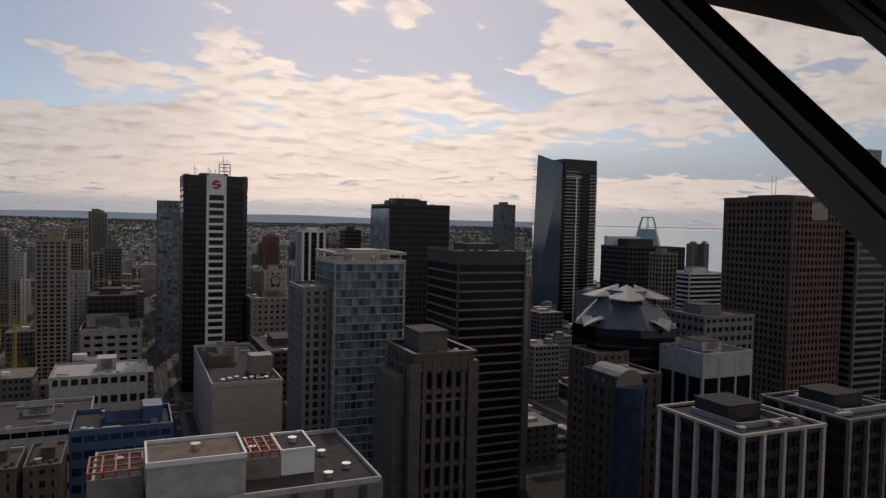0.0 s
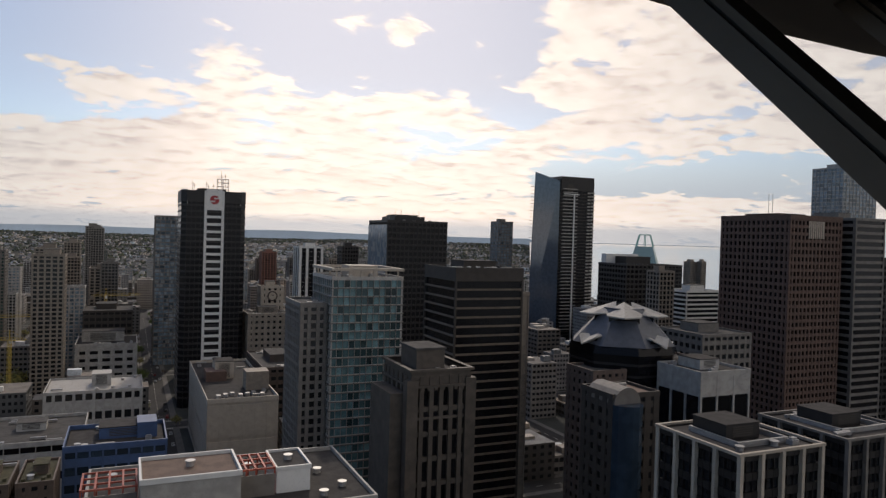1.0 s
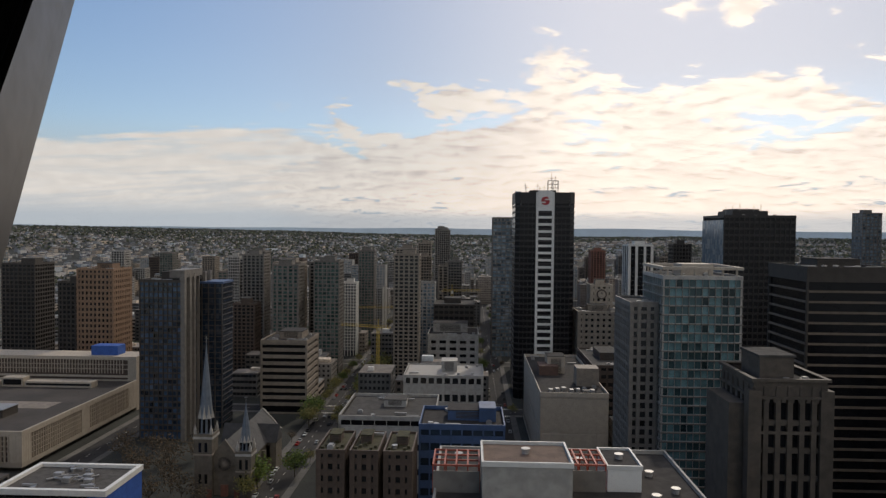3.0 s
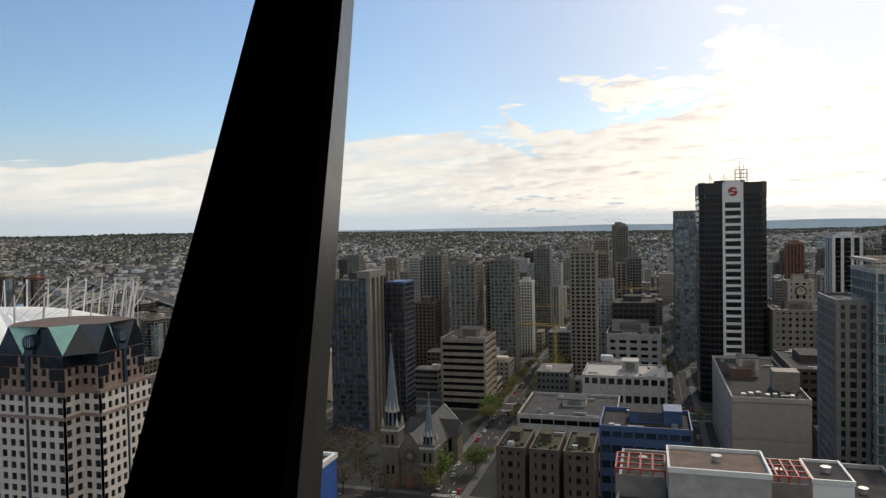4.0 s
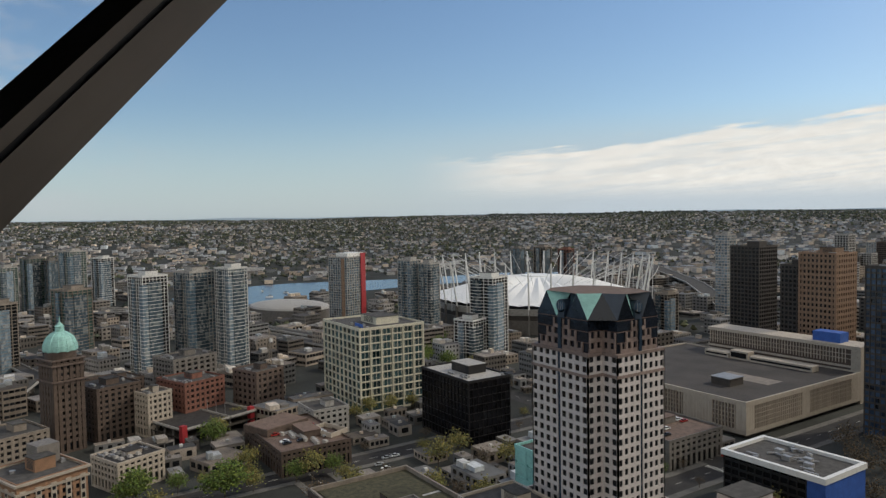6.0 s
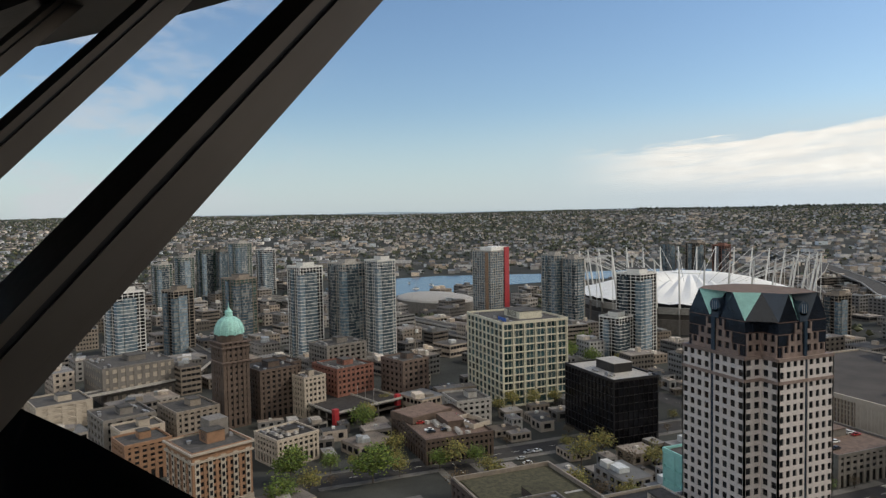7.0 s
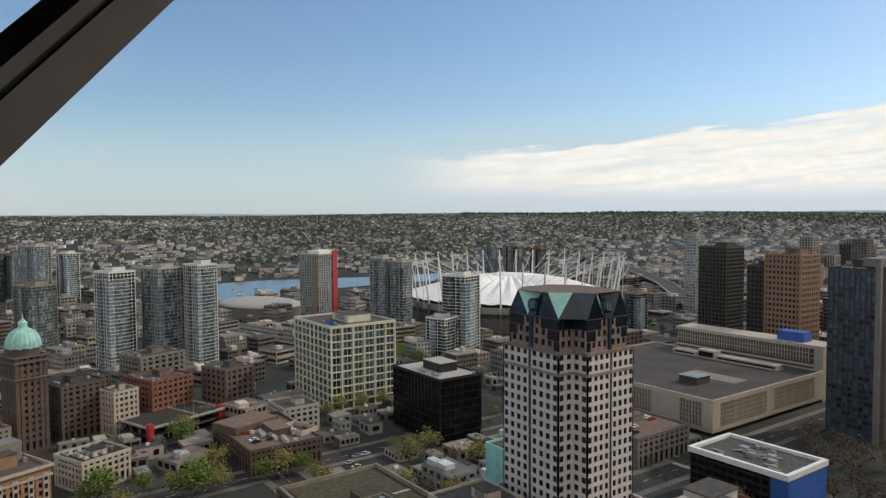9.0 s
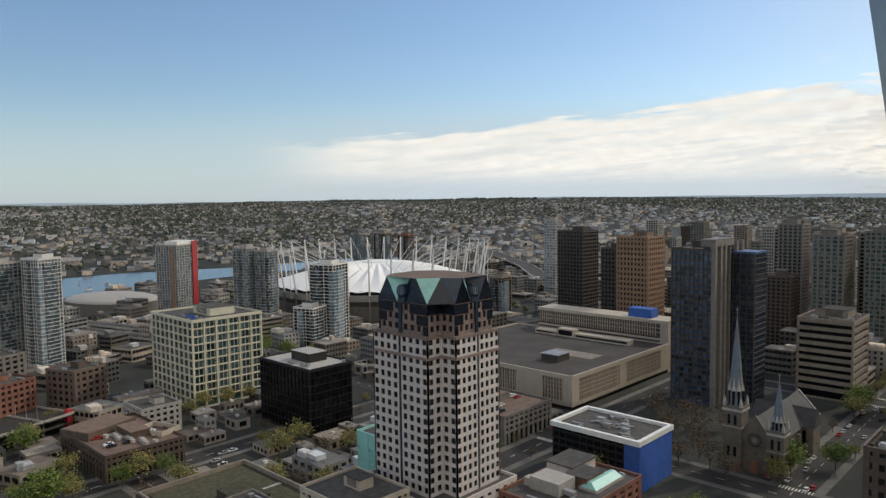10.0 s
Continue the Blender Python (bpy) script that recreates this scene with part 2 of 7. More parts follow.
G_GREEN = glass("glass_green", (0.045, 0.085, 0.075), curtain=0.2, spec=0.4)
G_PALE = glass("glass_pale", (0.15, 0.20, 0.24), rnd=0.75, curtain=0.5)
G_OFFICE = glass("glass_office", (0.035, 0.07, 0.075), rnd=0.8, curtain=0.12, spec=0.45)
G_CONDO = glass("glass_condo", (0.085, 0.125, 0.155), rnd=0.8, curtain=0.35)
G_SKYBLUE = glass("glass_skylight", (0.04, 0.075, 0.12), rough=0.05, spec=0.7)


# ---- mesh helpers ----
class Mesh:
    """Gathers boxes, prisms and quads for one mesh."""

    def __init__(self):
        self.v, self.f = [], []

    def box(self, x0, x1, y0, y1, z0, z1):
        i = len(self.v)
        self.v += [(x0, y0, z0), (x1, y0, z0), (x1, y1, z0), (x0, y1, z0), (x0, y0, z1), (x1, y0, z1), (x1, y1, z1), (x0, y1, z1)]
        self.f += [(i, i + 3, i + 2, i + 1), (i + 4, i + 5, i + 6, i + 7), (i, i + 1, i + 5, i + 4), (i + 1, i + 2, i + 6, i + 5),
                   (i + 2, i + 3, i + 7, i + 6), (i + 3, i, i + 4, i + 7)]
        return self

    def ring(self, w, l, t, z0, z1):
        """Four boxes round a w by l rectangle centred on the origin, t thick."""
        a, b = w / 2, l / 2
        self.box(-a, a, -b, -b + t, z0, z1), self.box(-a, a, b - t, b, z0, z1)
        self.box(-a, -a + t, -b + t, b - t, z0, z1), self.box(a - t, a, -b + t, b - t, z0, z1)
        return self

    def prism(self, pts, z0, z1, top=None):
        """An upright prism over a counter-clockwise outline; top: another outline for its upper end."""
        i, k = len(self.v), len(pts)
        self.v += [(x, y, z0) for x, y in pts] + [(x, y, z1) for x, y in (top or pts)]
        self.f += [tuple(range(i + k - 1, i - 1, -1)), tuple(range(i + k, i + 2 * k))]
        self.f += [(i + j, i + (j + 1) % k, i + k + (j + 1) % k, i + k + j) for j in range(k)]
        return self

    def cone(self, pts, z0, tip):
        i, k = len(self.v), len(pts)
        self.v += [(x, y, z0) for x, y in pts] + [tip]
        self.f += [(i + j, i + (j + 1) % k, i + k) for j in range(k)]
        return self

    def beam(self, a, b, r, sides=6, r2=None):
        a, b = Vector(a), Vector(b)
        d = (b - a).normalized()
        u = d.orthogonal().normalized()
        w = d.cross(u)
        i, r2 = len(self.v), r if r2 is None else r2
        for p, q in ((a, r), (b, r2)):
            self.v += [tuple(p + (u * math.cos(s) + w * math.sin(s)) * q) for s in (2 * math.pi * j / sides for j in range(sides))]
        self.f += [(i + j, i + (j + 1) % sides, i + sides + (j + 1) % sides, i + sides + j) for j in range(sides)]
        self.f += [tuple(range(i + sides - 1, i - 1, -1)), tuple(range(i + sides, i + 2 * sides))]
        return self

    def data(self, name, material):
        me = bpy.data.meshes.new(name)
        me.from_pydata(self.v, [], self.f)
        me.materials.append(material)
        return me


def circle(r, k, cx=0.0, cy=0.0, turn=0.0):
    return [(cx + r * math.cos(turn + 2 * math.pi * j / k), cy + r * math.sin(turn + 2 * math.pi * j / k)) for j in range(k)]


def thing(name, x, y, z, label, category, rot=0.0, group="", kind=""):
    ob = new(name)
    ob.empty_display_size = 0.5
    ob.matrix_world = pose(x, y, z, 0, 0, rot)
    return tagged(ob, label, category, group, kind)


def part(name, mesh, material, parent, label="", at=None, kind=""):
    """One mesh object under a thing. mesh: a Mesh, or mesh data that is shared."""
    ob = new(name, mesh.data(name, material) if isinstance(mesh, Mesh) else mesh)
    ob.parent = parent
    if at:
        ob.location = at
    return tagged(ob, label, kind=kind)


def solid(name, mesh, material, label, category="", kind="", smooth=False):
    """A top-level object of a single mesh."""
    ob = new(name, mesh.data(name, material))
    if smooth:
        ob.data.shade_smooth()
    return tagged(ob, label, category, kind=kind)


TAKEN = []   # footprints that scattered things keep clear of


def clear(x, y, r):
    return all(x < a - r or x > b + r or y < c - r or y > d + r for a, b, c, d in TAKEN)


rng = random.Random(5)
# ---- the viewing deck ----
DECK_X, DECK_Y = 1.93, -5.47
GLASS_R, LEAN, STEPS, FIRST = 18.0, 0.9835, 68, 19.5685
ANODISED = mat("anodised_aluminium", (0.11, 0.092, 0.076), rough=0.42, metal=0.6, var=0.12, scale=3.0, fine=40.0, bump=0.0, rnd=0.03)
GASKET = mat("black_gasket", (0.012, 0.012, 0.012), rough=0.6, rnd=0.0)
DECK_DARK = mat("dark_interior_paint", (0.035, 0.033, 0.031), rough=0.7)
DECK_BLACK = mat("black_cover_strip", (0.005, 0.005, 0.005), rough=1.0, rnd=0.0, spec=0.0, bump=0.0)
CARPET = mat("dark_carpet", (0.06, 0.05, 0.05), rough=1.0, fine=60.0)


def polar(a, r, z):
    a = radians(a)
    return (DECK_X - math.sin(a) * r, DECK_Y + math.cos(a) * r, z)


def ring_mesh(r0, r1, z0, z1, steps=STEPS, start=0.0, sweep=360.0, r0b=None, r1b=None):
    """A ring of rectangular section; r0b, r1b: its radii at the upper face."""
    m = Mesh()
    r0b, r1b = r0 if r0b is None else r0b, r1 if r1b is None else r1b
    k = steps + 1
    for j in range(k):
        a = start + sweep * j / steps
        m.v += [polar(a, r0, z0), polar(a, r1, z0), polar(a, r1b, z1), polar(a, r0b, z1)]
    for j in range(steps):
        p, q = 4 * j, 4 * j + 4
        for s in range(4):
            m.f.append((p + s, p + (s + 1) % 4, q + (s + 1) % 4, q + s))
    if sweep < 360:
        m.f += [(3, 2, 1, 0), (4 * k - 4, 4 * k - 3, 4 * k - 2, 4 * k - 1)]
    return m


Z_SILL, Z_HEAD = EYE_Z - 0.66, EYE_Z + 1.36


def window_wall():
    deck = thing("wall_window_ring", DECK_X, DECK_Y, 0, "outward leaning ring of glazing between dark aluminium mullions", "window wall", kind="structure")
    deck_inv = Matrix.Translation((-DECK_X, -DECK_Y, 0))

    def bar(half, inner, outer):
        """A bar that follows the leaning glass, seen in the plane of the first mullion."""
        m = Mesh()
        s = math.sqrt(1 + LEAN * LEAN)
        for z in (Z_SILL - EYE_Z - 0.1, Z_HEAD - EYE_Z + 0.1):
            for side, deep in ((-half, inner), (half, inner), (half, outer), (-half, outer)):
                m.v.append((side, GLASS_R + LEAN * z - deep / s, EYE_Z + z + deep * LEAN / s))
        m.f = [(3, 2, 1, 0), (4, 5, 6, 7), (0, 1, 5, 4), (1, 2, 6, 5), (2, 3, 7, 6), (3, 0, 4, 7)]
        return m

    cap, seam, fin = (bar(0.0975, 0.111, 0.086).data("cap", ANODISED), bar(0.088, 0.0865, 0.0735).data("seam", GASKET),
                      bar(0.0975, 0.074, 0.0).data("fin", ANODISED))
    pane_mat = bpy.data.materials.new("clear_window_glass")
    pane_mat.use_nodes = True
    n = Nodes(pane_mat.node_tree)
    thru = n.add("ShaderNodeBsdfTransparent", {}, i0=(0.985, 0.99, 0.985, 1))
    gloss = n.add("ShaderNodeBsdfGlossy", {}, Roughness=0.02)
    fres = n.math("MULTIPLY", n.add("ShaderNodeFresnel", {}, IOR=1.3).outputs[0], 0.04)
    mixed = n.add("ShaderNodeMixShader", {}, i0=fres, i1=thru.outputs[0], i2=gloss.outputs[0])
    n.tree.links.new(mixed.outputs[0], n.add("ShaderNodeOutputMaterial").inputs[0])
    slim = (bar(0.0281, 0.11, 0.086).data("cap", DECK_BLACK), bar(0.022, 0.0865, 0.0735).data("seam", GASKET), bar(0.0281, 0.074, 0.0).data("fin", ANODISED))
    angles = [FIRST, FIRST + 4.542] + [FIRST + 4.542 + 5.007 * k for k in range(1, 18)] + [FIRST + 94.7 + 10.0 * k for k in range(1, 8)]
    angles = sorted(angles + [FIRST - 6.906] + [FIRST - 6.906 - 6.1 * k for k in range(1, 14)] + [FIRST - 86.2 - 12.2 * k for k in range(1, 9)])
    angles.append(angles[0] + 360)
    made = {}
    for a, b in zip(angles, angles[1:]):
        c_, s_, f_ = slim if a == FIRST else (cap, seam, fin)
        post = new("mullion", f_)
        post.parent = deck
        post.matrix_basis = pose(0, 0, 0, 0, 0, a)
        for nm, me in (("cap", c_), ("gasket", s_)):
            o = new(nm, me)
            o.parent = post
        gap = round(b - a, 2)
        if gap not in made:
            pane, half = Mesh(), radians(gap / 2)
            for z in (Z_SILL - EYE_Z, Z_HEAD - EYE_Z):
                for off in (-0.03, -0.018):
                    r = (GLASS_R + LEAN * z + off) * math.cos(half) - 0.01
                    w = (GLASS_R + LEAN * z) * math.sin(half) - 0.03
                    pane.v += [(-w, r, EYE_Z + z), (w, r, EYE_Z + z)]
            pane.f = [(0, 1, 5, 4), (3, 2, 6, 7), (0, 2, 3, 1), (4, 5, 7, 6), (1, 3, 7, 5), (2, 0, 4, 6)]
            made[gap] = pane.data("pane", pane_mat)
        g = new("pane", made[gap])
        g.parent = deck
        g.matrix_basis = pose(0, 0, 0, 0, 0, (a + b) / 2)
        g.visible_shadow = False
    return deck


window_wall()
solid("floor", ring_mesh(6.0, 16.9, EYE_Z - 1.62, EYE_Z - 1.5), CARPET, "dark carpet of the viewing deck", kind="structure")
solid("ceiling", ring_mesh(6.0, 19.55, Z_HEAD + 0.02, Z_HEAD + 0.3), DECK_DARK, "dark ceiling of the viewing deck", kind="structure")
solid("trim_head", ring_mesh(19.05, 19.62, Z_HEAD - 0.06, Z_HEAD + 0.015), ANODISED, "dark aluminium head rail above the glass", kind="structure")
solid("wall_sill", ring_mesh(16.75, 17.2, EYE_Z - 1.5, Z_SILL - 0.03, r0b=16.95, r1b=17.42), DECK_DARK, "dark sill wall under the glass", kind="structure")
solid("wall_core", ring_mesh(5.8, 6.0, EYE_Z - 1.5, Z_HEAD + 0.02), DECK_DARK, "dark inner wall of the deck", kind="structure")
solid("ledge", ring_mesh(17.35, 18.09, EYE_Z - 0.68, EYE_Z - 0.61, 20, 23.4, 60.0), DECK_BLACK, "black ledge outside the foot of the glass", kind="structure")
solid("roof_deck", ring_mesh(0.0, 20.6, Z_HEAD + 0.32, Z_HEAD + 2.6, r1b=15.0), CONC_GREY, "flat roof over the viewing deck", kind="structure")
solid("wall_outer", ring_mesh(9.0, 15.0, EYE_Z - 5.5, EYE_Z - 1.65, r1b=16.9), CONC_GREY, "grey underside of the viewing deck", kind="structure")
solid("wall_shaft", ring_mesh(0.0, 5.8, 0, EYE_Z - 1.62, 32), CONC_LIGHT, "concrete shaft that carries the viewing deck", kind="structure")
TAKEN.append((-30, 30, -40, 30))
# ---- ground, water, streets ----
STREETS_X = (-300, -195, -90, 15, 120, 225, 330, 435)      # streets that run along y
STREETS_Y = (130, 290, 452, 612, 772, 932)                 # streets that run along x
ROAD_W = 13.0


def smooth(a, b, x):
    t = min(1.0, max(0.0, (x - a) / (b - a)))
    return t * t * (3 - 2 * t)


def land(x, y):
    """Height of the ground: level downtown, rising slowly to a far ridge, level towards the sea."""
    r = math.hypot(x, y)
    az = math.degrees(math.atan2(-x, y))
    rise = smooth(1300, 4850, r) * (106 - 34 * smooth(24, 4, az) + 10 * noise.noise((az * 0.06, 0.3, 0.0)) + 5 * noise.noise((az * 0.3, 1.7, 0.0)))
    return rise * smooth(-37, -30, az) * smooth(118, 100, az) - 6 * smooth(-30, -37, az) * smooth(900, 1100, r)


def build_ground():
    m, rings, spokes = Mesh(), [], 180
    radii = [0.0] + [60 * 1.09 ** i for i in range(52)]
    radii = [r for r in radii if r < 4880] + [4900]
    for r in radii[1:]:
        for j in range(spokes):
            a = 2 * math.pi * j / spokes
            x, y = -r * math.sin(a), r * math.cos(a)
            m.v.append((x, y, land(x, y)))
    c = len(m.v)
    m.v.append((0, 0, 0))
    m.f += [(c, j, (j + 1) % spokes) for j in range(spokes)]
    for i in range(len(radii) - 2):
        p, q = i * spokes, (i + 1) * spokes
        m.f += [(p + j, q + j, q + (j + 1) % spokes, p + (j + 1) % spokes) for j in range(spokes)]
    ob = solid("ground", m, mat("city_ground", (0.05, 0.051, 0.046), spec=0.1, rough=0.95, var=0.45, scale=0.02, fine=0.3, bump=0.0), "grey-brown city ground with streets and yards", kind="structure", smooth=True)
    return ob


build_ground()
WATER = mat("sea_water", (0.035, 0.085, 0.14), rough=0.16, var=0.2, scale=0.02, fine=0.15, bump=0.35, spec=0.6)
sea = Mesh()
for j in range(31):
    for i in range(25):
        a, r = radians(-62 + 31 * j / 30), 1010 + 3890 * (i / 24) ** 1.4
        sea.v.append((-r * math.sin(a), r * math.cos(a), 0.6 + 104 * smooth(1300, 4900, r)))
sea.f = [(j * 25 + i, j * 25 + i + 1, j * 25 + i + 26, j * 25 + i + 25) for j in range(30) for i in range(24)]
# base colour lightened to stand in for sky mirrored on far water
solid("water", sea, mat("open_sea", (0.10, 0.15, 0.19), rough=0.12, var=0.1, scale=0.003, fine=0.05, bump=0.03, spec=0.9), "sea beyond the towers, coloured pale for mirrored sky", kind="structure", smooth=True)
creek = Mesh()
creek.prism([(-905, 225), (-900, 330), (-985, 480), (-1000, 640), (-960, 900), (-1010, 1000), (-1100, 900), (-1130, 640), (-1190, 470), (-1175, 330), (-1080, 240)][::-1], 0.2, 0.6)
solid("water_creek", creek, mat("creek_water", (0.03, 0.075, 0.14), rough=0.2, var=0.15, scale=0.03, fine=0.3, bump=0.2), "blue water of the inlet", kind="structure")
TAKEN.append((-1200, -890, 215, 660))
harbour = Mesh()
harbour.v = [(-4800, -240, 0.4), (-4800, -900, 0.4), (0, -4850, 0.4), (4800, -900, 0.4), (4800, -240, 0.4)]
harbour.f = [(0, 1, 2, 3, 4)]
solid("water_harbour", harbour, WATER, "harbour water behind the tower", kind="structure")

# backdrop hills: the haze of distance is painted in as pale blue
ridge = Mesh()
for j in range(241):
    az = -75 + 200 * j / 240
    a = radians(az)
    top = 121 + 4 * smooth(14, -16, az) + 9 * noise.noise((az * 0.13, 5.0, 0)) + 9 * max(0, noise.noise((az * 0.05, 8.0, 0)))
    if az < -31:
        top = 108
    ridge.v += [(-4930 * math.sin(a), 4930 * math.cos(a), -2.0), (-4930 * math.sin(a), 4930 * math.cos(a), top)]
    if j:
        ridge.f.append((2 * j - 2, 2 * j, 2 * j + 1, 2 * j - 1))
solid("backdrop_hills", ridge, mat("far_hills", (0.34, 0.41, 0.48), rough=1.0, var=0.2, scale=0.004, fine=0.02, bump=0.0), "hills on the horizon with haze painted in pale blue", kind="structure")


# a faint glow on the hills adds to the painted haze; no lamp there
haze_shader = next(q for q in MATS["far_hills"].node_tree.nodes if q.type == "BSDF_PRINCIPLED")
haze_shader.inputs["Emission Color"].default_value = (0.30, 0.35, 0.40, 1)
haze_shader.inputs["Emission Strength"].default_value = 0.4


def build_streets():
    road = thing("road", 0, 0, 0, "grid of asphalt downtown streets with pale lane lines", "street", kind="structure")
    for x in STREETS_X:
        part("carriageway", Mesh().box(x - ROAD_W / 2, x + ROAD_W / 2, 60, 1100, -0.2, 0.05), ASPHALT, road)
        part("lane_line", sum_boxes([(x - 0.1, x + 0.1, y, y + 4, 0.05, 0.062) for y in range(62, 1095, 10)]), LANE, road)
        for s in (-1, 1):
            e = x + s * (ROAD_W / 2 + 1.8)
            part("pavement", sum_boxes([(e - 1.8, e + 1.8, a + 7, b - 7, -0.2, 0.2) for a, b in zip((60,) + STREETS_Y, STREETS_Y + (1100,))]), PAVING, road)
    for y in STREETS_Y:
        part("carriageway", Mesh().box(-640, 520, y - ROAD_W / 2, y + ROAD_W / 2, -0.2, 0.056), ASPHALT, road)
        part("lane_line", sum_boxes([(x, x + 4, y - 0.1, y + 0.1, 0.056, 0.068) for x in range(-638, 515, 10)]), LANE, road)
        for s in (-1, 1):
            e = y + s * (ROAD_W / 2 + 1.8)
            part("pavement", sum_boxes([(a + 7, b - 7, e - 1.8, e + 1.8, -0.2, 0.19) for a, b in zip(STREETS_X[:-1], STREETS_X[1:])]), PAVING, road)
    # crossings where the churchside street meets the next one
    for cx, cy in ((-90, 290), (-195, 290), (-90, 452), (15, 290), (15, 452)):
        for s in (-1, 1):
            part("crossing", sum_boxes([(cx - 6 + 1.2 * i, cx - 5.4 + 1.2 * i, cy + s * 8.5 - 1.5, cy + s * 8.5 + 1.5, 0.06, 0.072) for i in range(11)]), LANE, road)


def sum_boxes(rows):
    m = Mesh()
    for r in rows:
        m.box(*r)
    return m


build_streets()


# ---- buildings ----
VENT = Mesh().box(-1.0, 1.0, -0.8, 0.8, 0, 1.1).box(-0.7, 0.7, -0.5, 0.5, 1.1, 1.5).data("vent", STEEL)
DUCT = Mesh().box(-2.6, 2.6, -0.4, 0.4, 0.3, 1.0).box(-2.4, -2.1, -0.3, 0.3, 0, 0.3).box(2.1, 2.4, -0.3, 0.3, 0, 0.3).data("duct", STEEL)
FAN = Mesh().prism(circle(0.8, 10), 0, 0.9).prism(circle(1.0, 10), 0.9, 1.1).data("fan_housing", STEEL)


def roofscape(b, w, l, h, roof, wall, plant=True, seed=0, edge=0.9, ph=(0.42, 0.4, 4.0), small=True):
    """Roof slab, parapet, plant room and small units."""
    r = random.Random(seed)
    part("roof", Mesh().box(-w / 2 + 0.3, w / 2 - 0.3, -l / 2 + 0.3, l / 2 - 0.3, h - 0.5, h), roof, b)
    part("parapet", Mesh().ring(w + 0.3, l + 0.3, 0.45, h - 0.6, h + edge), wall, b)
    if not plant:
        return
    if ph:
        pw, pl = w * ph[0], l * ph[1]
        ox, oy = w * 0.08 * r.uniform(-1, 1), l * 0.12 * r.uniform(0.3, 1)
        p = part("plant_room", Mesh().box(ox - pw / 2, ox + pw / 2, oy - pl / 2, oy + pl / 2, h, h + ph[2]), wall, b)
        part("plant_roof", Mesh().box(ox - pw / 2 - 0.2, ox + pw / 2 + 0.2, oy - pl / 2 - 0.2, oy + pl / 2 + 0.2, h + ph[2], h + ph[2] + 0.3), roof, p)
        if small:
            part("louvre", sum_boxes([(ox - pw * 0.3, ox + pw * 0.3, oy - pl / 2 - 0.08, oy - pl / 2, h + 0.8 + 0.5 * i, h + 1.05 + 0.5 * i) for i in range(int(ph[2] / 0.6))]), CONC_DARK, p)
    for i in range(max(2, min(9, int(w * l / 90))) if small else 0):
        me = (VENT, DUCT, FAN)[r.randrange(3)]
        x, y = r.uniform(-w / 2 + 2.8, w / 2 - 2.8), r.choice((-1, 1)) * r.uniform(l * 0.26, max(l * 0.27, l / 2 - 2))
        part(me.name.split(".")[0], me, None, b, at=(x, y, h))


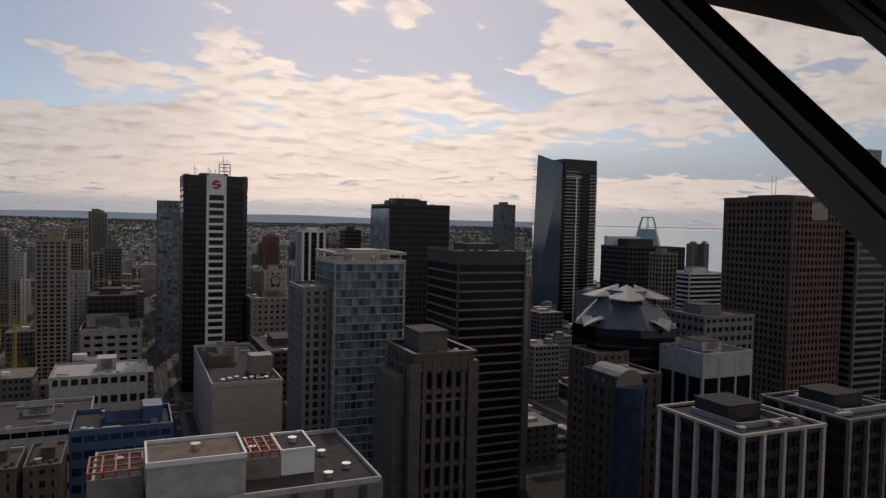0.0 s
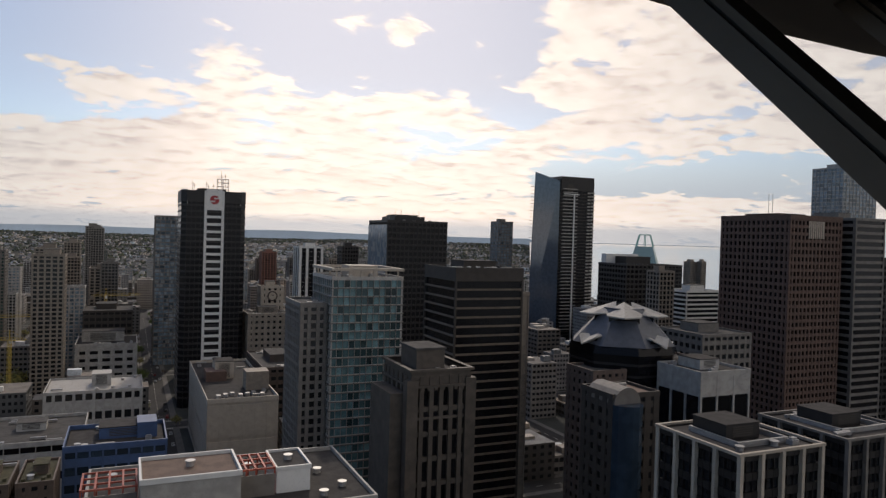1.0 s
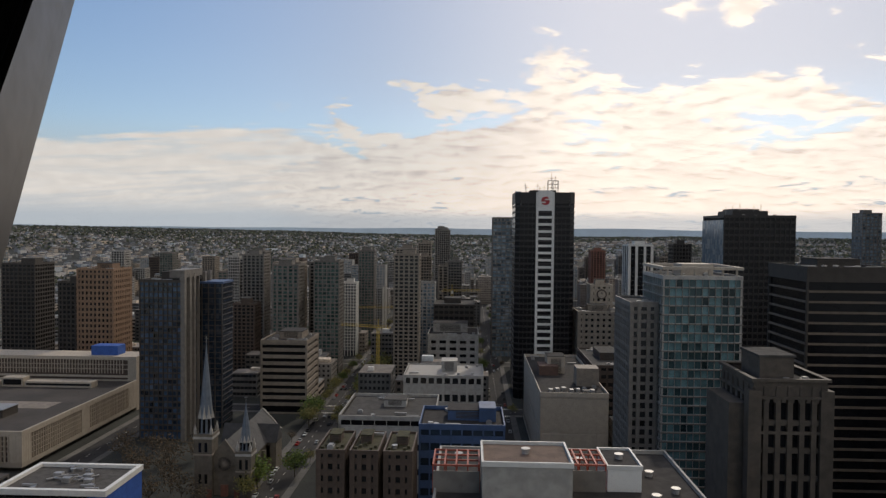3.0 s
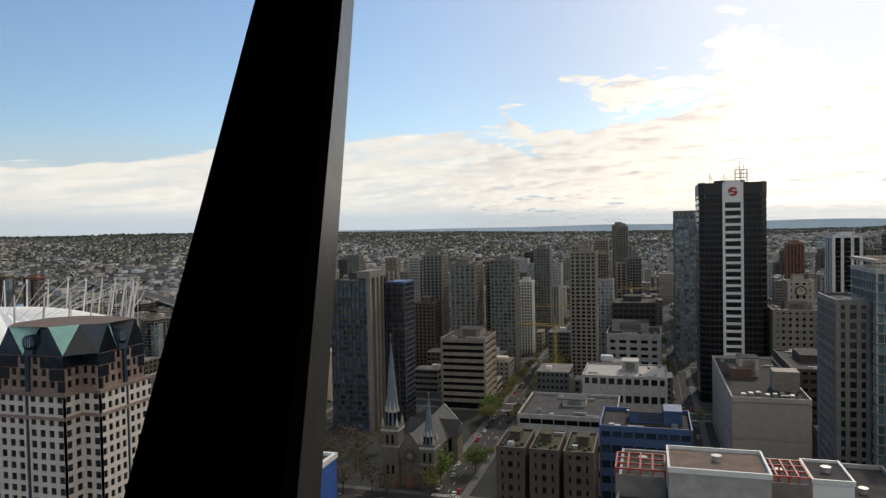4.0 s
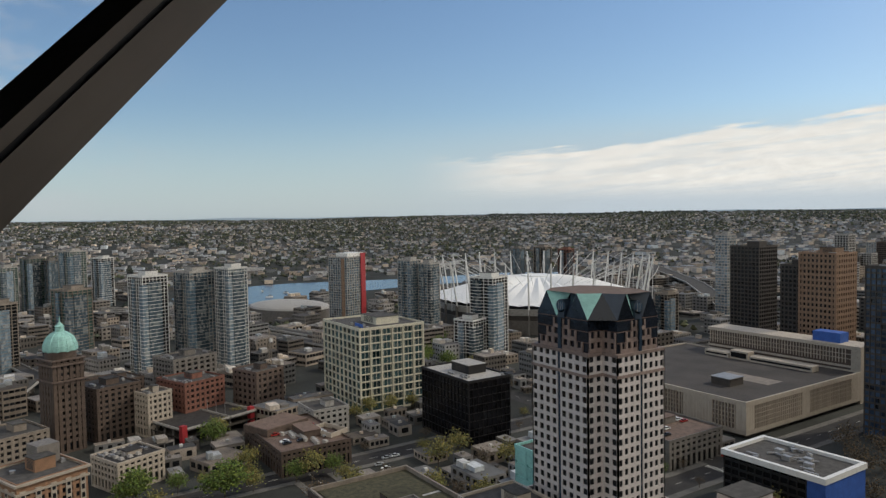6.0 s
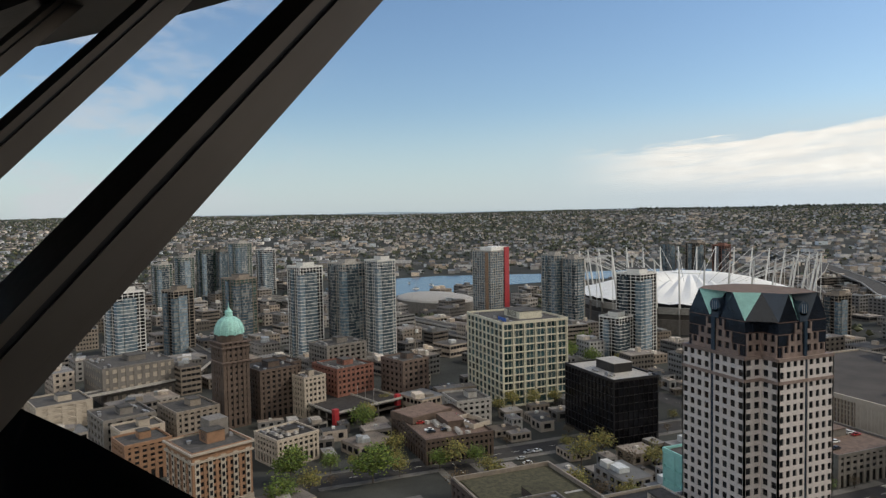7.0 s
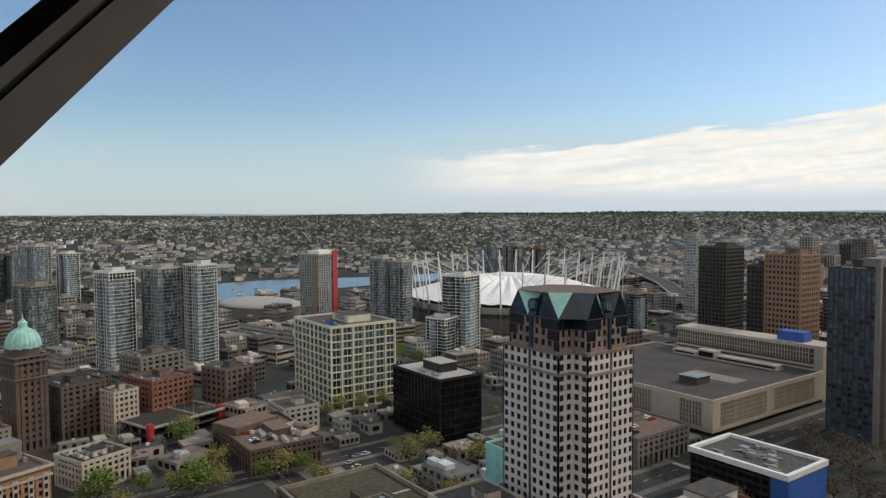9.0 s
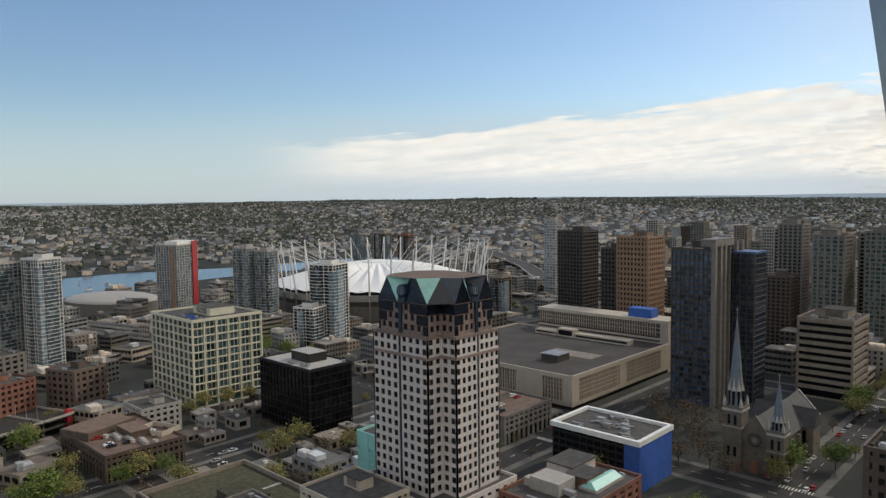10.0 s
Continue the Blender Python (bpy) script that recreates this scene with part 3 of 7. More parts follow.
def tower(name, label, x0, x1, y0, y1, h, floors, bx, by, wall, glaze, sp=0.4, pier=0.3, depth=0.45, proud=0.1, cap=120, roof=ROOF_GREY, z0=0.0,
          rot=0.0, category="building", group="", plant=True, ph=(0.42, 0.4, 4.0), lobby=5.0, spandrel=None, far=False, topband=0.0, edge=0.9, balcony=0.0):
    """An upright block: a glass core behind floor bands and piers, single panes set in the grid, roof with plant."""
    w, l = x1 - x0, y1 - y0
    if len(label.split()) < 4:
        label += " with rows of windows"
    cap = int(cap * 0.19)
    b = thing(name, (x0 + x1) / 2, (y0 + y1) / 2, z0, label, category, rot, group)
    TAKEN.append((x0 - 2, x1 + 2, y0 - 2, y1 + 2))
    g = max(0.5, lobby)
    hh = h - topband
    fh = (hh - g) / floors
    spandrel = spandrel or wall
    part("core", Mesh().box(-w / 2 + depth, w / 2 - depth, -l / 2 + depth, l / 2 - depth, 0, h - 0.6), glaze, b)
    bands = [g + fh * i for i in range(floors + 1)]
    ring = Mesh().ring(w, l, depth + 0.05, 0, fh * sp)
    if far:
        m = Mesh()
        for z in bands[:-1]:
            i = len(m.v)
            m.v += [(x, y, q + z) for x, y, q in ring.v]
            m.f += [tuple(i + j for j in f) for f in ring.f]
        part("floor_bands", m, spandrel, b)
    else:
        data = ring.data("spandrel", spandrel)
        for z in bands[:-1]:
            part("spandrel", data, None, b, at=(0, 0, z))
    part("crown", Mesh().ring(w + 0.06, l + 0.06, depth + 0.1, bands[-1], h), wall, b)
    if not far:
        part("base", Mesh().ring(w + 0.1, l + 0.1, 0.35, 0, min(1.2, g * 0.3)), wall, b)
    sx, sy = w / bx, l / by
    if pier > 0:
        px, py = Mesh().box(-sx * pier / 2, sx * pier / 2, -depth * 0.5, depth * 0.5 + proud, 0, h - 0.05), Mesh().box(-depth * 0.5, depth * 0.5 + proud, -sy * pier / 2, sy * pier / 2, 0, h - 0.05)
        dx, dy = px.data("pier", wall), py.data("pier", wall)
        allp, rear, seen = Mesh(), Mesh(), -1 if (x0 + x1) / 2 > 0 else 1
        for i in range(bx + 1):
            x = -w / 2 + sx * i
            x = min(max(x, -w / 2 + sx * pier / 2), w / 2 - sx * pier / 2)
            for s in (-1, 1):
                if far:
                    allp.box(x - sx * pier / 2, x + sx * pier / 2, s * (l / 2 - depth * 0.4) - 0.25, s * (l / 2 - depth * 0.4) + 0.25 + (proud if s > 0 else 0), 0, h - 0.05)
                elif s > 0:
                    rear.box(x - sx * pier / 2, x + sx * pier / 2, l / 2 - depth, l / 2 + proud, 0, h - 0.05)
                else:
                    o = part("pier", dx, None, b)
                    o.matrix_basis = pose(x, s * (l / 2 - depth * 0.5), 0, 0, 0, 0 if s > 0 else 180)
        for i in range(by + 1):
            y = -l / 2 + sy * i
            y = min(max(y, -l / 2 + sy * pier / 2), l / 2 - sy * pier / 2)
            for s in (-1, 1):
                if far:
                    allp.box(s * (w / 2 - depth * 0.4) - 0.25, s * (w / 2 - depth * 0.4) + 0.25, y - sy * pier / 2, y + sy * pier / 2, 0, h - 0.05)
                elif s != seen:
                    rear.box(*sorted((s * (w / 2 - depth), s * (w / 2 + proud))), y - sy * pier / 2, y + sy * pier / 2, 0, h - 0.05)
                else:
                    o = part("pier", dy, None, b)
                    o.matrix_basis = pose(s * (w / 2 - depth * 0.5), y, 0, 0, 0, 0 if s > 0 else 180)
        if far:
            part("piers", allp, wall, b)
        else:
            part("rear_piers", rear, wall, b)
    if cap:
        pw, pl, pz = sx * (1 - pier) * 0.94, sy * (1 - pier) * 0.94, fh * (1 - sp) * 0.92
        a = Mesh().box(-pw / 2, pw / 2, -0.05, 0.05, 0, pz).data("pane", glaze)
        c = Mesh().box(-0.05, 0.05, -pl / 2, pl / 2, 0, pz).data("pane", glaze)
        side = -1 if (x0 + x1) / 2 > 0 else 1
        made, rest = 0, Mesh()
        for k in range(floors - 1, -1, -1):
            z = bands[k] + fh * sp + fh * (1 - sp) * 0.04
            for i in range(bx):
                x = -w / 2 + sx * (i + 0.5)
                if made < cap:
                    part("pane", a, None, b, at=(x, -l / 2 + depth * 0.8, z))
                else:
                    rest.box(x - pw / 2, x + pw / 2, -l / 2 + depth * 0.8 - 0.05, -l / 2 + depth * 0.8 + 0.05, z, z + pz)
                made += 1
            for i in range(by):
                y = -l / 2 + sy * (i + 0.5)
                if made < cap:
                    part("pane", c, None, b, at=(side * (w / 2 - depth * 0.8), y, z))
                else:
                    q = side * (w / 2 - depth * 0.8)
                    rest.box(q - 0.05, q + 0.05, y - pl / 2, y + pl / 2, z, z + pz)
                made += 1
        if rest.v:
            part("panes", rest, glaze, b, kind="stuff")
    if far and cap == 0 and sp < 0.5 and bx > 1:
        rest, side = Mesh(), -1 if (x0 + x1) / 2 > 0 else 1
        q, r = side * (w / 2 - depth + 0.06), -l / 2 + depth - 0.06
        for k in range(floors):
            za, zb = bands[k] + fh * sp, bands[k] + fh * 0.98
            for i in range(bx):
                xa, xb, j = -w / 2 + sx * i, -w / 2 + sx * (i + 1), len(rest.v)
                rest.v += [(xa, r, za), (xb, r, za), (xb, r, zb), (xa, r, zb)]
                rest.f.append((j, j + 1, j + 2, j + 3))
            for i in range(by):
                ya, yb, j = -l / 2 + sy * i, -l / 2 + sy * (i + 1), len(rest.v)
                rest.v += [(q, ya, za), (q, yb, za), (q, yb, zb), (q, ya, zb)]
                rest.f.append((j, j + 1, j + 2, j + 3))
        part("panes", rest, glaze, b, kind="stuff")
    if balcony:
        slab = Mesh().box(-balcony, balcony, -1.5, 0.3, 0, 0.22).box(-balcony, balcony, -1.5, -1.42, 0.22, 1.2).data("balcony", spandrel)
        for z in bands[1:-1]:
            for q in (-w / 2 + balcony + 0.4, w / 2 - balcony - 0.4):
                part("balcony", slab, None, b, at=(q, -l / 2, z))
    roofscape(b, w, l, h, roof, wall, plant, seed=int(abs(x0 * 7 + y0)), edge=edge, ph=ph, small=not far)
    return b


def sq(name, label, cx, cy, s, h, floors, bays, wall, glaze, rot=0.0, l=None, **more):
    """A tower given by its centre and width."""
    l = l or s
    return tower(name, label, cx - s / 2, cx + s / 2, cy - l / 2, cy + l / 2, h, floors, bays, bays, wall, glaze, rot=rot, **more)
# ---- towers on the sunny side ----
def bank_tower():
    """Tall dark tower with white corner strips and a white ladder of windows up the front."""
    x0, x1, y0, y1, h = 26.5, 66.6, 490.0, 530.0, 141.0
    w, l = x1 - x0, y1 - y0
    b = thing("office_tower", (x0 + x1) / 2, (y0 + y1) / 2, 0, "tall black office tower with a white window ladder", "building")
    TAKEN.append((x0 - 3, x1 + 3, y0 - 3, y1 + 3))
    c = 3.2
    oct8 = [(-w / 2 + c, -l / 2), (w / 2 - c, -l / 2), (w / 2, -l / 2 + c), (w / 2, l / 2 - c), (w / 2 - c, l / 2), (-w / 2 + c, l / 2), (-w / 2, l / 2 - c), (-w / 2, -l / 2 + c)]
    part("core", Mesh().prism(oct8, 0, h - 1), G_BLACK, b)
    big = [(x * 1.008, y * 1.008) for x, y in oct8]
    band = Mesh().prism(big, 0, 1.35).data("spandrel", BLACK)
    for i in range(34):
        part("spandrel", band, None, b, at=(0, 0, 6 + 3.9 * i))
    part("crown", Mesh().prism([(x * 1.012, y * 1.012) for x, y in oct8], h - 7.5, h), BLACK, b)
    mull = Mesh().box(-0.12, 0.12, -0.3, 0.1, 0, h - 7).data("mullion", BLACK)
    for i in range(13):
        x = -w / 2 + c + (w - 2 * c) * i / 12
        if abs(x) > 5.2:
            part("mullion", mull, None, b, at=(x, -l / 2 - 0.1, 0))
    # white caps on the cut corners
    for sx in (-1, 1):
        for sy in (-1, 1):
            pts = [(sx * (w / 2 - c - 0.5), sy * (l / 2 + 0.25)), (sx * (w / 2 + 0.25), sy * (l / 2 - c - 0.5)), (sx * (w / 2 - c * 0.6), sy * (l / 2 - c * 0.6))]
            if sx * sy < 0:
                pts.reverse()
            part("corner_cap", Mesh().prism(pts, h - 9, h + 0.6), WHITE, b, "white corner cap")
    # the ladder
    for s in (-1, 1):
        part("ladder_rail", Mesh().box(s * 5.4 - 0.8, s * 5.4 + 0.8, -l / 2 - 1.0, -l / 2 + 0.3, 0, h), WHITE, b, "white vertical rail")
    rung = Mesh().box(-4.7, 4.7, -l / 2 - 0.8, -l / 2 + 0.3, 0, 1.7).data("rung", WHITE)
    for i in range(26):
        part("rung", rung, None, b, at=(0, 0, 2 + 4.85 * i))
    part("sign_panel", Mesh().box(-4.7, 4.7, -l / 2 - 0.9, -l / 2 + 0.3, h - 12.5, h + 1.2), WHITE, b, "white sign panel")
    # red mark: a disc with two offset bars
    mark = Mesh().beam((0, -0.4, 0), (0, 0.1, 0), 2.9, 20)
    mk = part("sign_mark", mark, RED_PAINT, b, "round red sign mark", at=(0, -l / 2 - 0.85, h - 5.8))
    part("mark_bar", Mesh().prism([(-0.4, -0.55), (2.9, -0.55), (2.9, -0.42), (-0.4, -0.42)], 0.5, 1.3).prism([(-2.9, -0.55), (0.4, -0.55), (0.4, -0.42), (-2.9, -0.42)], -1.4, -0.6), WHITE, mk)
    part("roof", Mesh().prism([(x * 0.95, y * 0.95) for x, y in oct8], h - 1, h - 0.4), ROOF_DARK, b)
    part("plant_room", Mesh().box(-9, 9, -6, 8, h - 0.5, h + 2.2), CONC_DARK, b)
    frame_ = Mesh()
    for x in (2.5, 6.0, 9.5):
        for y in (-14, -9):
            frame_.beam((x, y, h), (x, y, h + 8.5), 0.16)
    for z in (h + 3.5, h + 6, h + 8.4):
        for y in (-14, -9):
            frame_.beam((2.5, y, z), (9.5, y, z), 0.13)
        for x in (2.5, 9.5):
            frame_.beam((x, -14, z), (x, -9, z), 0.13)
    part("antenna_frame", frame_, STEEL, b, "open steel antenna frame")
    for x, hh in ((-13, 7), (-12, 5), (-4.5, 6.5), (-3, 4.5), (0, 5), (5, 14), (7.5, 12)):
        part("antenna", Mesh().beam((x, -12, h), (x, -12, h + hh), 0.14).beam((x - 1.2, -12, h + hh * 0.7), (x + 1.2, -12, h + hh * 0.7), 0.1), STEEL, b)
    for x in (-13, -4.2):
        part("dish", Mesh().prism(circle(1.1, 12), 0, 0.4, circle(0.5, 12)), WHITE, b, at=(x, -13, h + 4.5))


bank_tower()
tower("glass_tower", "slim pale blue glass tower behind the black one", 16.3, 36, 650, 680, 126, 38, 5, 6, CONC_GREY, G_PALE, sp=0.22, pier=0.1, cap=0, far=True, plant=False)

# black twin-slab tower with a grey glass end
bt = tower("office_tower", "black glass office tower with a grey glazed end", 140, 180, 416, 452, 124, 32, 14, 12, BLACK, G_BLACK, sp=0.35, pier=0.18, cap=60, roof=ROOF_DARK, ph=(0.4, 0.4, 4.5))
part("glazed_end", Mesh().box(-20.6, -19.7, -17.6, 17.6, 0, 122), G_PALE, bt, "grey reflective glazed end wall")
part("upper_block", Mesh().box(-14, 6, -14, 10, 124, 127.5), BLACK, bt)
for i in range(6):
    part("mast", Mesh().beam((-16 + 4 * i, -9, 124), (-16 + 4 * i, -9, 129.5 + i % 3), 0.15), STEEL, bt)

gt = tower("apartment_tower", "pale green glass apartment tower with white slab edges", 55.5, 79.5, 229, 254, 101, 34, 12, 10, CONC_LIGHT, G_TEAL, sp=0.15, pier=0.04, depth=0.5, cap=700, roof=ROOF_GREY, ph=None, topband=0.5, edge=0.6)
for x in (-10.5, -6.3, -2.1, 2.1, 6.3, 10.5):
    for y in (-11.8, 11.8):
        part("roof_post", Mesh().box(x - 0.25, x + 0.25, y - 0.25, y + 0.25, 101, 104), CREAM, gt)
slab = Mesh().ring(24.7, 25.7, 0.9, 0, 0.3).data("slab_edge", CONC_GREY)
for i in range(34):
    part("slab_edge", slab, None, gt, at=(0, 0, 5.0 + 95.5 / 34 * i))
part("roof_frame", Mesh().ring(24.6, 25.6, 1.3, 103.4, 104.3), CREAM, gt, "cream roof frame on posts")
part("stair_head", Mesh().box(-4, 6, -4, 5, 101, 104.8), CREAM, gt)
sp2 = tower("apartment_wing", "grey gridded lower wing of the apartment tower", 46.5, 55.2, 233, 256, 92, 31, 3, 9, CONC_GREY, G_DARK, sp=0.34, pier=0.4, cap=120, ph=None)

tower("office_block", "dark office block with thin pale floor bands", 113.4, 144, 259.8, 291.4, 102.5, 25, 1, 1, CONC_DARK, G_BLACK, sp=0.2, pier=0.02, depth=0.7, cap=0, roof=ROOF_DARK, topband=4.5, lobby=6, ph=(0.5, 0.4, 3.0), spandrel=BAND_BROWN)
tower("service_core", "narrow concrete service core beside the banded office", 144.6, 152, 268, 285, 92, 10, 1, 2, CONC_TAN, CONC_TAN, sp=0.1, pier=0.05, cap=0, plant=False)


def stone_tower():
    x0, x1, y0, y1, h = 67, 84.6, 187.4, 209, 77.0
    b = tower("stone_office", "old grey stone office tower with tall window bays", x0, x1, y0, y1, h, 10, 6, 6, STONE_GREY, G_BLACK, sp=0.2, pier=0.42, depth=0.9, proud=0.35, cap=160, roof=ROOF_DARK, ph=None, topband=3, edge=1.6)
    w, l = x1 - x0, y1 - y0
    for z, o in ((h - 3.2, 0.7), (h - 12, 0.4), (h + 1.2, 0.9)):
        part("cornice", Mesh().ring(w + 2 * o, l + 2 * o, o + 0.3, z, z + 0.7), STONE_GREY, b)
    part("penthouse", Mesh().box(-6, 2.5, -7, 5, h, h + 6.5), STONE_GREY, b)
    part("penthouse_roof", Mesh().box(-6.4, 2.9, -7.4, 5.4, h + 6.5, h + 7.1), ROOF_GREY, b)
    for sx in (-1, 1):
        part("corner_pier", Mesh().box(sx * w / 2 - 1.6, sx * w / 2 + 1.6, -l / 2 - 0.9, -l / 2 + 2.2, 0, h - 1), STONE_GREY, b)
    for i in range(9):
        part("dentil", Mesh().box(-w / 2 + 0.6 + i * 2.0, -w / 2 + 1.6 + i * 2.0, -l / 2 - 0.65, -l / 2 - 0.2, h - 4, h - 3.2), STONE_GREY, b)
    # a lower bay on the near street side
    part("side_bay", Mesh().box(-w / 2 - 5, -w / 2 - 0.6, -l / 2 + 3, l / 2 - 2, 0, h - 5), STONE_GREY, b)


stone_tower()


G_BLADE = glass("glass_blade_blue", (0.09, 0.115, 0.145), rough=0.03, rnd=0.2, spec=1.0)


def wedge_tower():
    """Very tall dark glass tower whose left side is a blue glass blade that rises to a point."""
    cx, cy, w, l, h = 464, 705, 46, 42, 187
    b = thing("glass_skyscraper", cx, cy, 0, "very tall dark glass skyscraper with a raised blue glass blade", "building")
    TAKEN.append((cx - 38, cx + 30, cy - 30, cy + 30))
    part("core", Mesh().box(-w / 2, w / 2, -l / 2, l / 2, 0, h - 2), G_BLACK, b)
    blade = Mesh()
    blade.v = [(-w / 2 - 14, l / 2, 0), (-w / 2 - 1.5, -l / 2 - 1, 0), (-w / 2 + 2, l / 2, 0), (-w / 2 - 8, l / 2, h + 9), (-w / 2 - 1.5, -l / 2 - 1, h - 4), (-w / 2 + 2, l / 2, h)]
    blade.f = [(0, 1, 4, 3), (1, 2, 5, 4), (2, 0, 3, 5), (3, 4, 5), (2, 1, 0)]
    part("glass_blade", blade, G_BLADE, b, "blue glass blade that mirrors the sky")
    slab = Mesh().box(-w / 2 - 0.3, w / 2 + 0.3, -l / 2 - 0.4, l / 2 + 0.3, 0, 0.5).data("slab_edge", CONC_DARK)
    for i in range(48):
        part("slab_edge", slab, None, b, at=(0, 0, 4 + 3.75 * i))
    # pale balconies: a wide bay on the front, a fringe behind the blade
    bal = Mesh().box(-20, -0.5, -l / 2 - 2.0, -l / 2, 0, 0.5).box(-20, -0.5, -l / 2 - 2.0, -l / 2 - 1.9, 0.5, 1.0).data("balcony", CONC_LIGHT)
    thin = Mesh().box(-w / 2 - 15, -w / 2 - 6, l / 2 + 0.2, l / 2 + 2.5, 0, 0.45).data("balcony", CONC_LIGHT)
    for i in range(42):
        part("balcony", bal, None, b, at=(0, 0, 14 + 3.9 * i))
        if i > 8:
            part("balcony", thin, None, b, at=(3.0 * (i / 42), 0, 14 + 4.0 * i))
    part("white_mast", Mesh().box(-6, -4.6, -l / 2 - 2.5, -l / 2 - 1.6, 0, h - 18), WHITE, b, "white upright rail")
    part("balcony_frame", Mesh().box(-20, 1, -l / 2 - 2.4, -l / 2 - 1.9, h - 19, h - 18), WHITE, b)
    tick = Mesh().box(w / 2 - 9, w / 2 - 5.2, -l / 2 - 0.9, -l / 2, 0, 1.7).box(w / 2 - 4, w / 2 + 0.4, -l / 2 - 0.9, -l / 2, 0.3, 2.0).data("window_frame", ROOF_WHITE)
    for i in range(40):
        part("window_frame", tick, None, b, at=(0, 0, 18 + 3.9 * i))
    part("roof_screen", Mesh().box(-w / 2 + 1, w / 2 - 0.5, -l / 2 - 0.6, l / 2 - 1, h - 14, h + 1.5), BLACK, b, "black roof screen")
    part("roof_vault", Mesh().beam((-10, -l / 2 - 1, h - 12), (-10, l / 2 - 6, h - 12), 5, 12), CONC_DARK, b)


wedge_tower()


FACET = mat("grey_glazed_facet", (0.075, 0.08, 0.095), rough=0.4, var=0.25)


def crystal_block():
    """Dark octagonal block with granite wings and a faceted glass crown."""
    cx, cy = 179.5, 240
    b = thing("office_block", cx, cy, 0, "dark glass octagonal office with faceted glazed crown", "building")
    TAKEN.append((145, 193, 216, 266))
    r = 21.5
    o8 = circle(r, 8, turn=math.pi / 8)
    part("core", Mesh().prism(o8, 0, 72.5), G_BLACK, b)
    for i in range(16):
        part("floor_band", Mesh().prism(circle(r + 0.15, 8, turn=math.pi / 8), 4 + 4.3 * i, 4.9 + 4.3 * i), BLACK, b)
    part("shoulder", Mesh().prism(circle(r + 0.6, 8, turn=math.pi / 8), 72.5, 75.5, circle(r - 0.6, 8, turn=math.pi / 8)), G_BLACK, b)
    # steep grey glazed roof with pale gabled dormers: four high ones, four low ones between
    face = math.atan2(-cy, -cx)
    part("glazed_roof", Mesh().prism(circle(r - 0.4, 8, turn=face + math.pi / 8), 75.4, 88.5, circle(8.5, 8, turn=face + math.pi / 8)), FACET, b, "steep grey glazed roof")

    def dormer(a, r0, r1, half, z0, z1, tip):
        """A gabled dormer that points outwards at angle a, its ridge falling a little to the tip."""
        c, s = math.cos(a), math.sin(a)

        def at(d, e, z):
            return (d * c - e * s, d * s + e * c, z)

        roof, wall = Mesh(), Mesh()
        roof.v = [at(r0, 0, z1 + 0.8), at(tip, 0, z1 - 4.2), at(r1, half, z0 + 3), at(r0, half * 1.1, z0 + 3.8), at(r1, -half, z0 + 3), at(r0, -half * 1.1, z0 + 3.8)]
        roof.v += [(x, y, z - 0.5) for x, y, z in roof.v]
        roof.f = [(0, 1, 2, 3), (1, 0, 5, 4), (9, 8, 7, 6), (10, 11, 6, 7), (1, 7, 8, 2), (4, 10, 7, 1), (2, 8, 9, 3), (5, 11, 10, 4)]
        wall.v = [at(r1 - 1.2, half * 0.9, z0 - 2), at(r1 - 1.2, -half * 0.9, z0 - 2), at(r1 - 1.2, -half * 0.9, z0 + 2.6), at(r1 - 1.0, 0, z1 - 3), at(r1 - 1.2, half * 0.9, z0 + 2.6), at(r0, 0, z0 + 2)]
        wall.f = [(0, 1, 2, 3, 4), (0, 4, 5), (2, 1, 5)]
        d = part("dormer", wall, G_DARK, b, "dark glazed dormer")
        part("dormer_roof", roof, ROOF_WHITE, d, "pale gabled dormer roof")

    for j in range(4):
        dormer(face + j * math.pi / 2, 3.0, 12.5, 6.5, 83.5, 90.5, 17.5)
        dormer(face + math.pi / 4 + j * math.pi / 2, 12.5, 19.5, 4.6, 75.6, 79.8, 22.5)
    inner = circle(8.6, 8, turn=face + math.pi / 8)
    part("roof_cap", Mesh().prism(inner, 88.4, 89.0), FACET, b)
    # granite wings with punched windows
    for ox, oy, ww, ll, hh in ((-20, -10, 15, 17, 67), (20, -9, 14, 16, 69)):
        wing = tower("granite_wing", "pink granite wing with punched windows", cx + ox - ww / 2, cx + ox + ww / 2, cy + oy - ll / 2, cy + oy + ll / 2, hh, 17, 5, 5, STONE_PINK, G_DARK, sp=0.5, pier=0.5, cap=110, plant=False)


crystal_block()


def curved_block():
    b = tower("office_block", "narrow dark office with a curved glass roof end", 119.6, 136, 168.5, 183, 72, 18, 4, 4, CONC_DARK, G_DARK, sp=0.5, pier=0.5, cap=100, roof=ROOF_BROWN, ph=None)
    w = 14.5
    arch = [(-8.2, 70)] + [(-8.2 + 4.6 - 4.6 * math.cos(a), 70 + 4.6 * math.sin(a)) for a in [math.pi * j / 10 for j in range(11)]] + [(1.0, 70)]
    m = Mesh()
    for y in (-7.9, 5):
        m.v += [(x, y, z) for x, z in arch]
    k = len(arch)
    m.f = [tuple(range(k)), tuple(range(2 * k - 1, k - 1, -1))] + [(j, j + k, (j + 1) % k + k, (j + 1) % k) for j in range(k)]
    part("curved_roof", m, CONC_GREY, b, "curved grey roof vault")
    part("glass_bay", Mesh().prism(circle(4.6, 14, -3.6, -7.4), 0, 70), G_BLUE, b, "rounded glass bay")


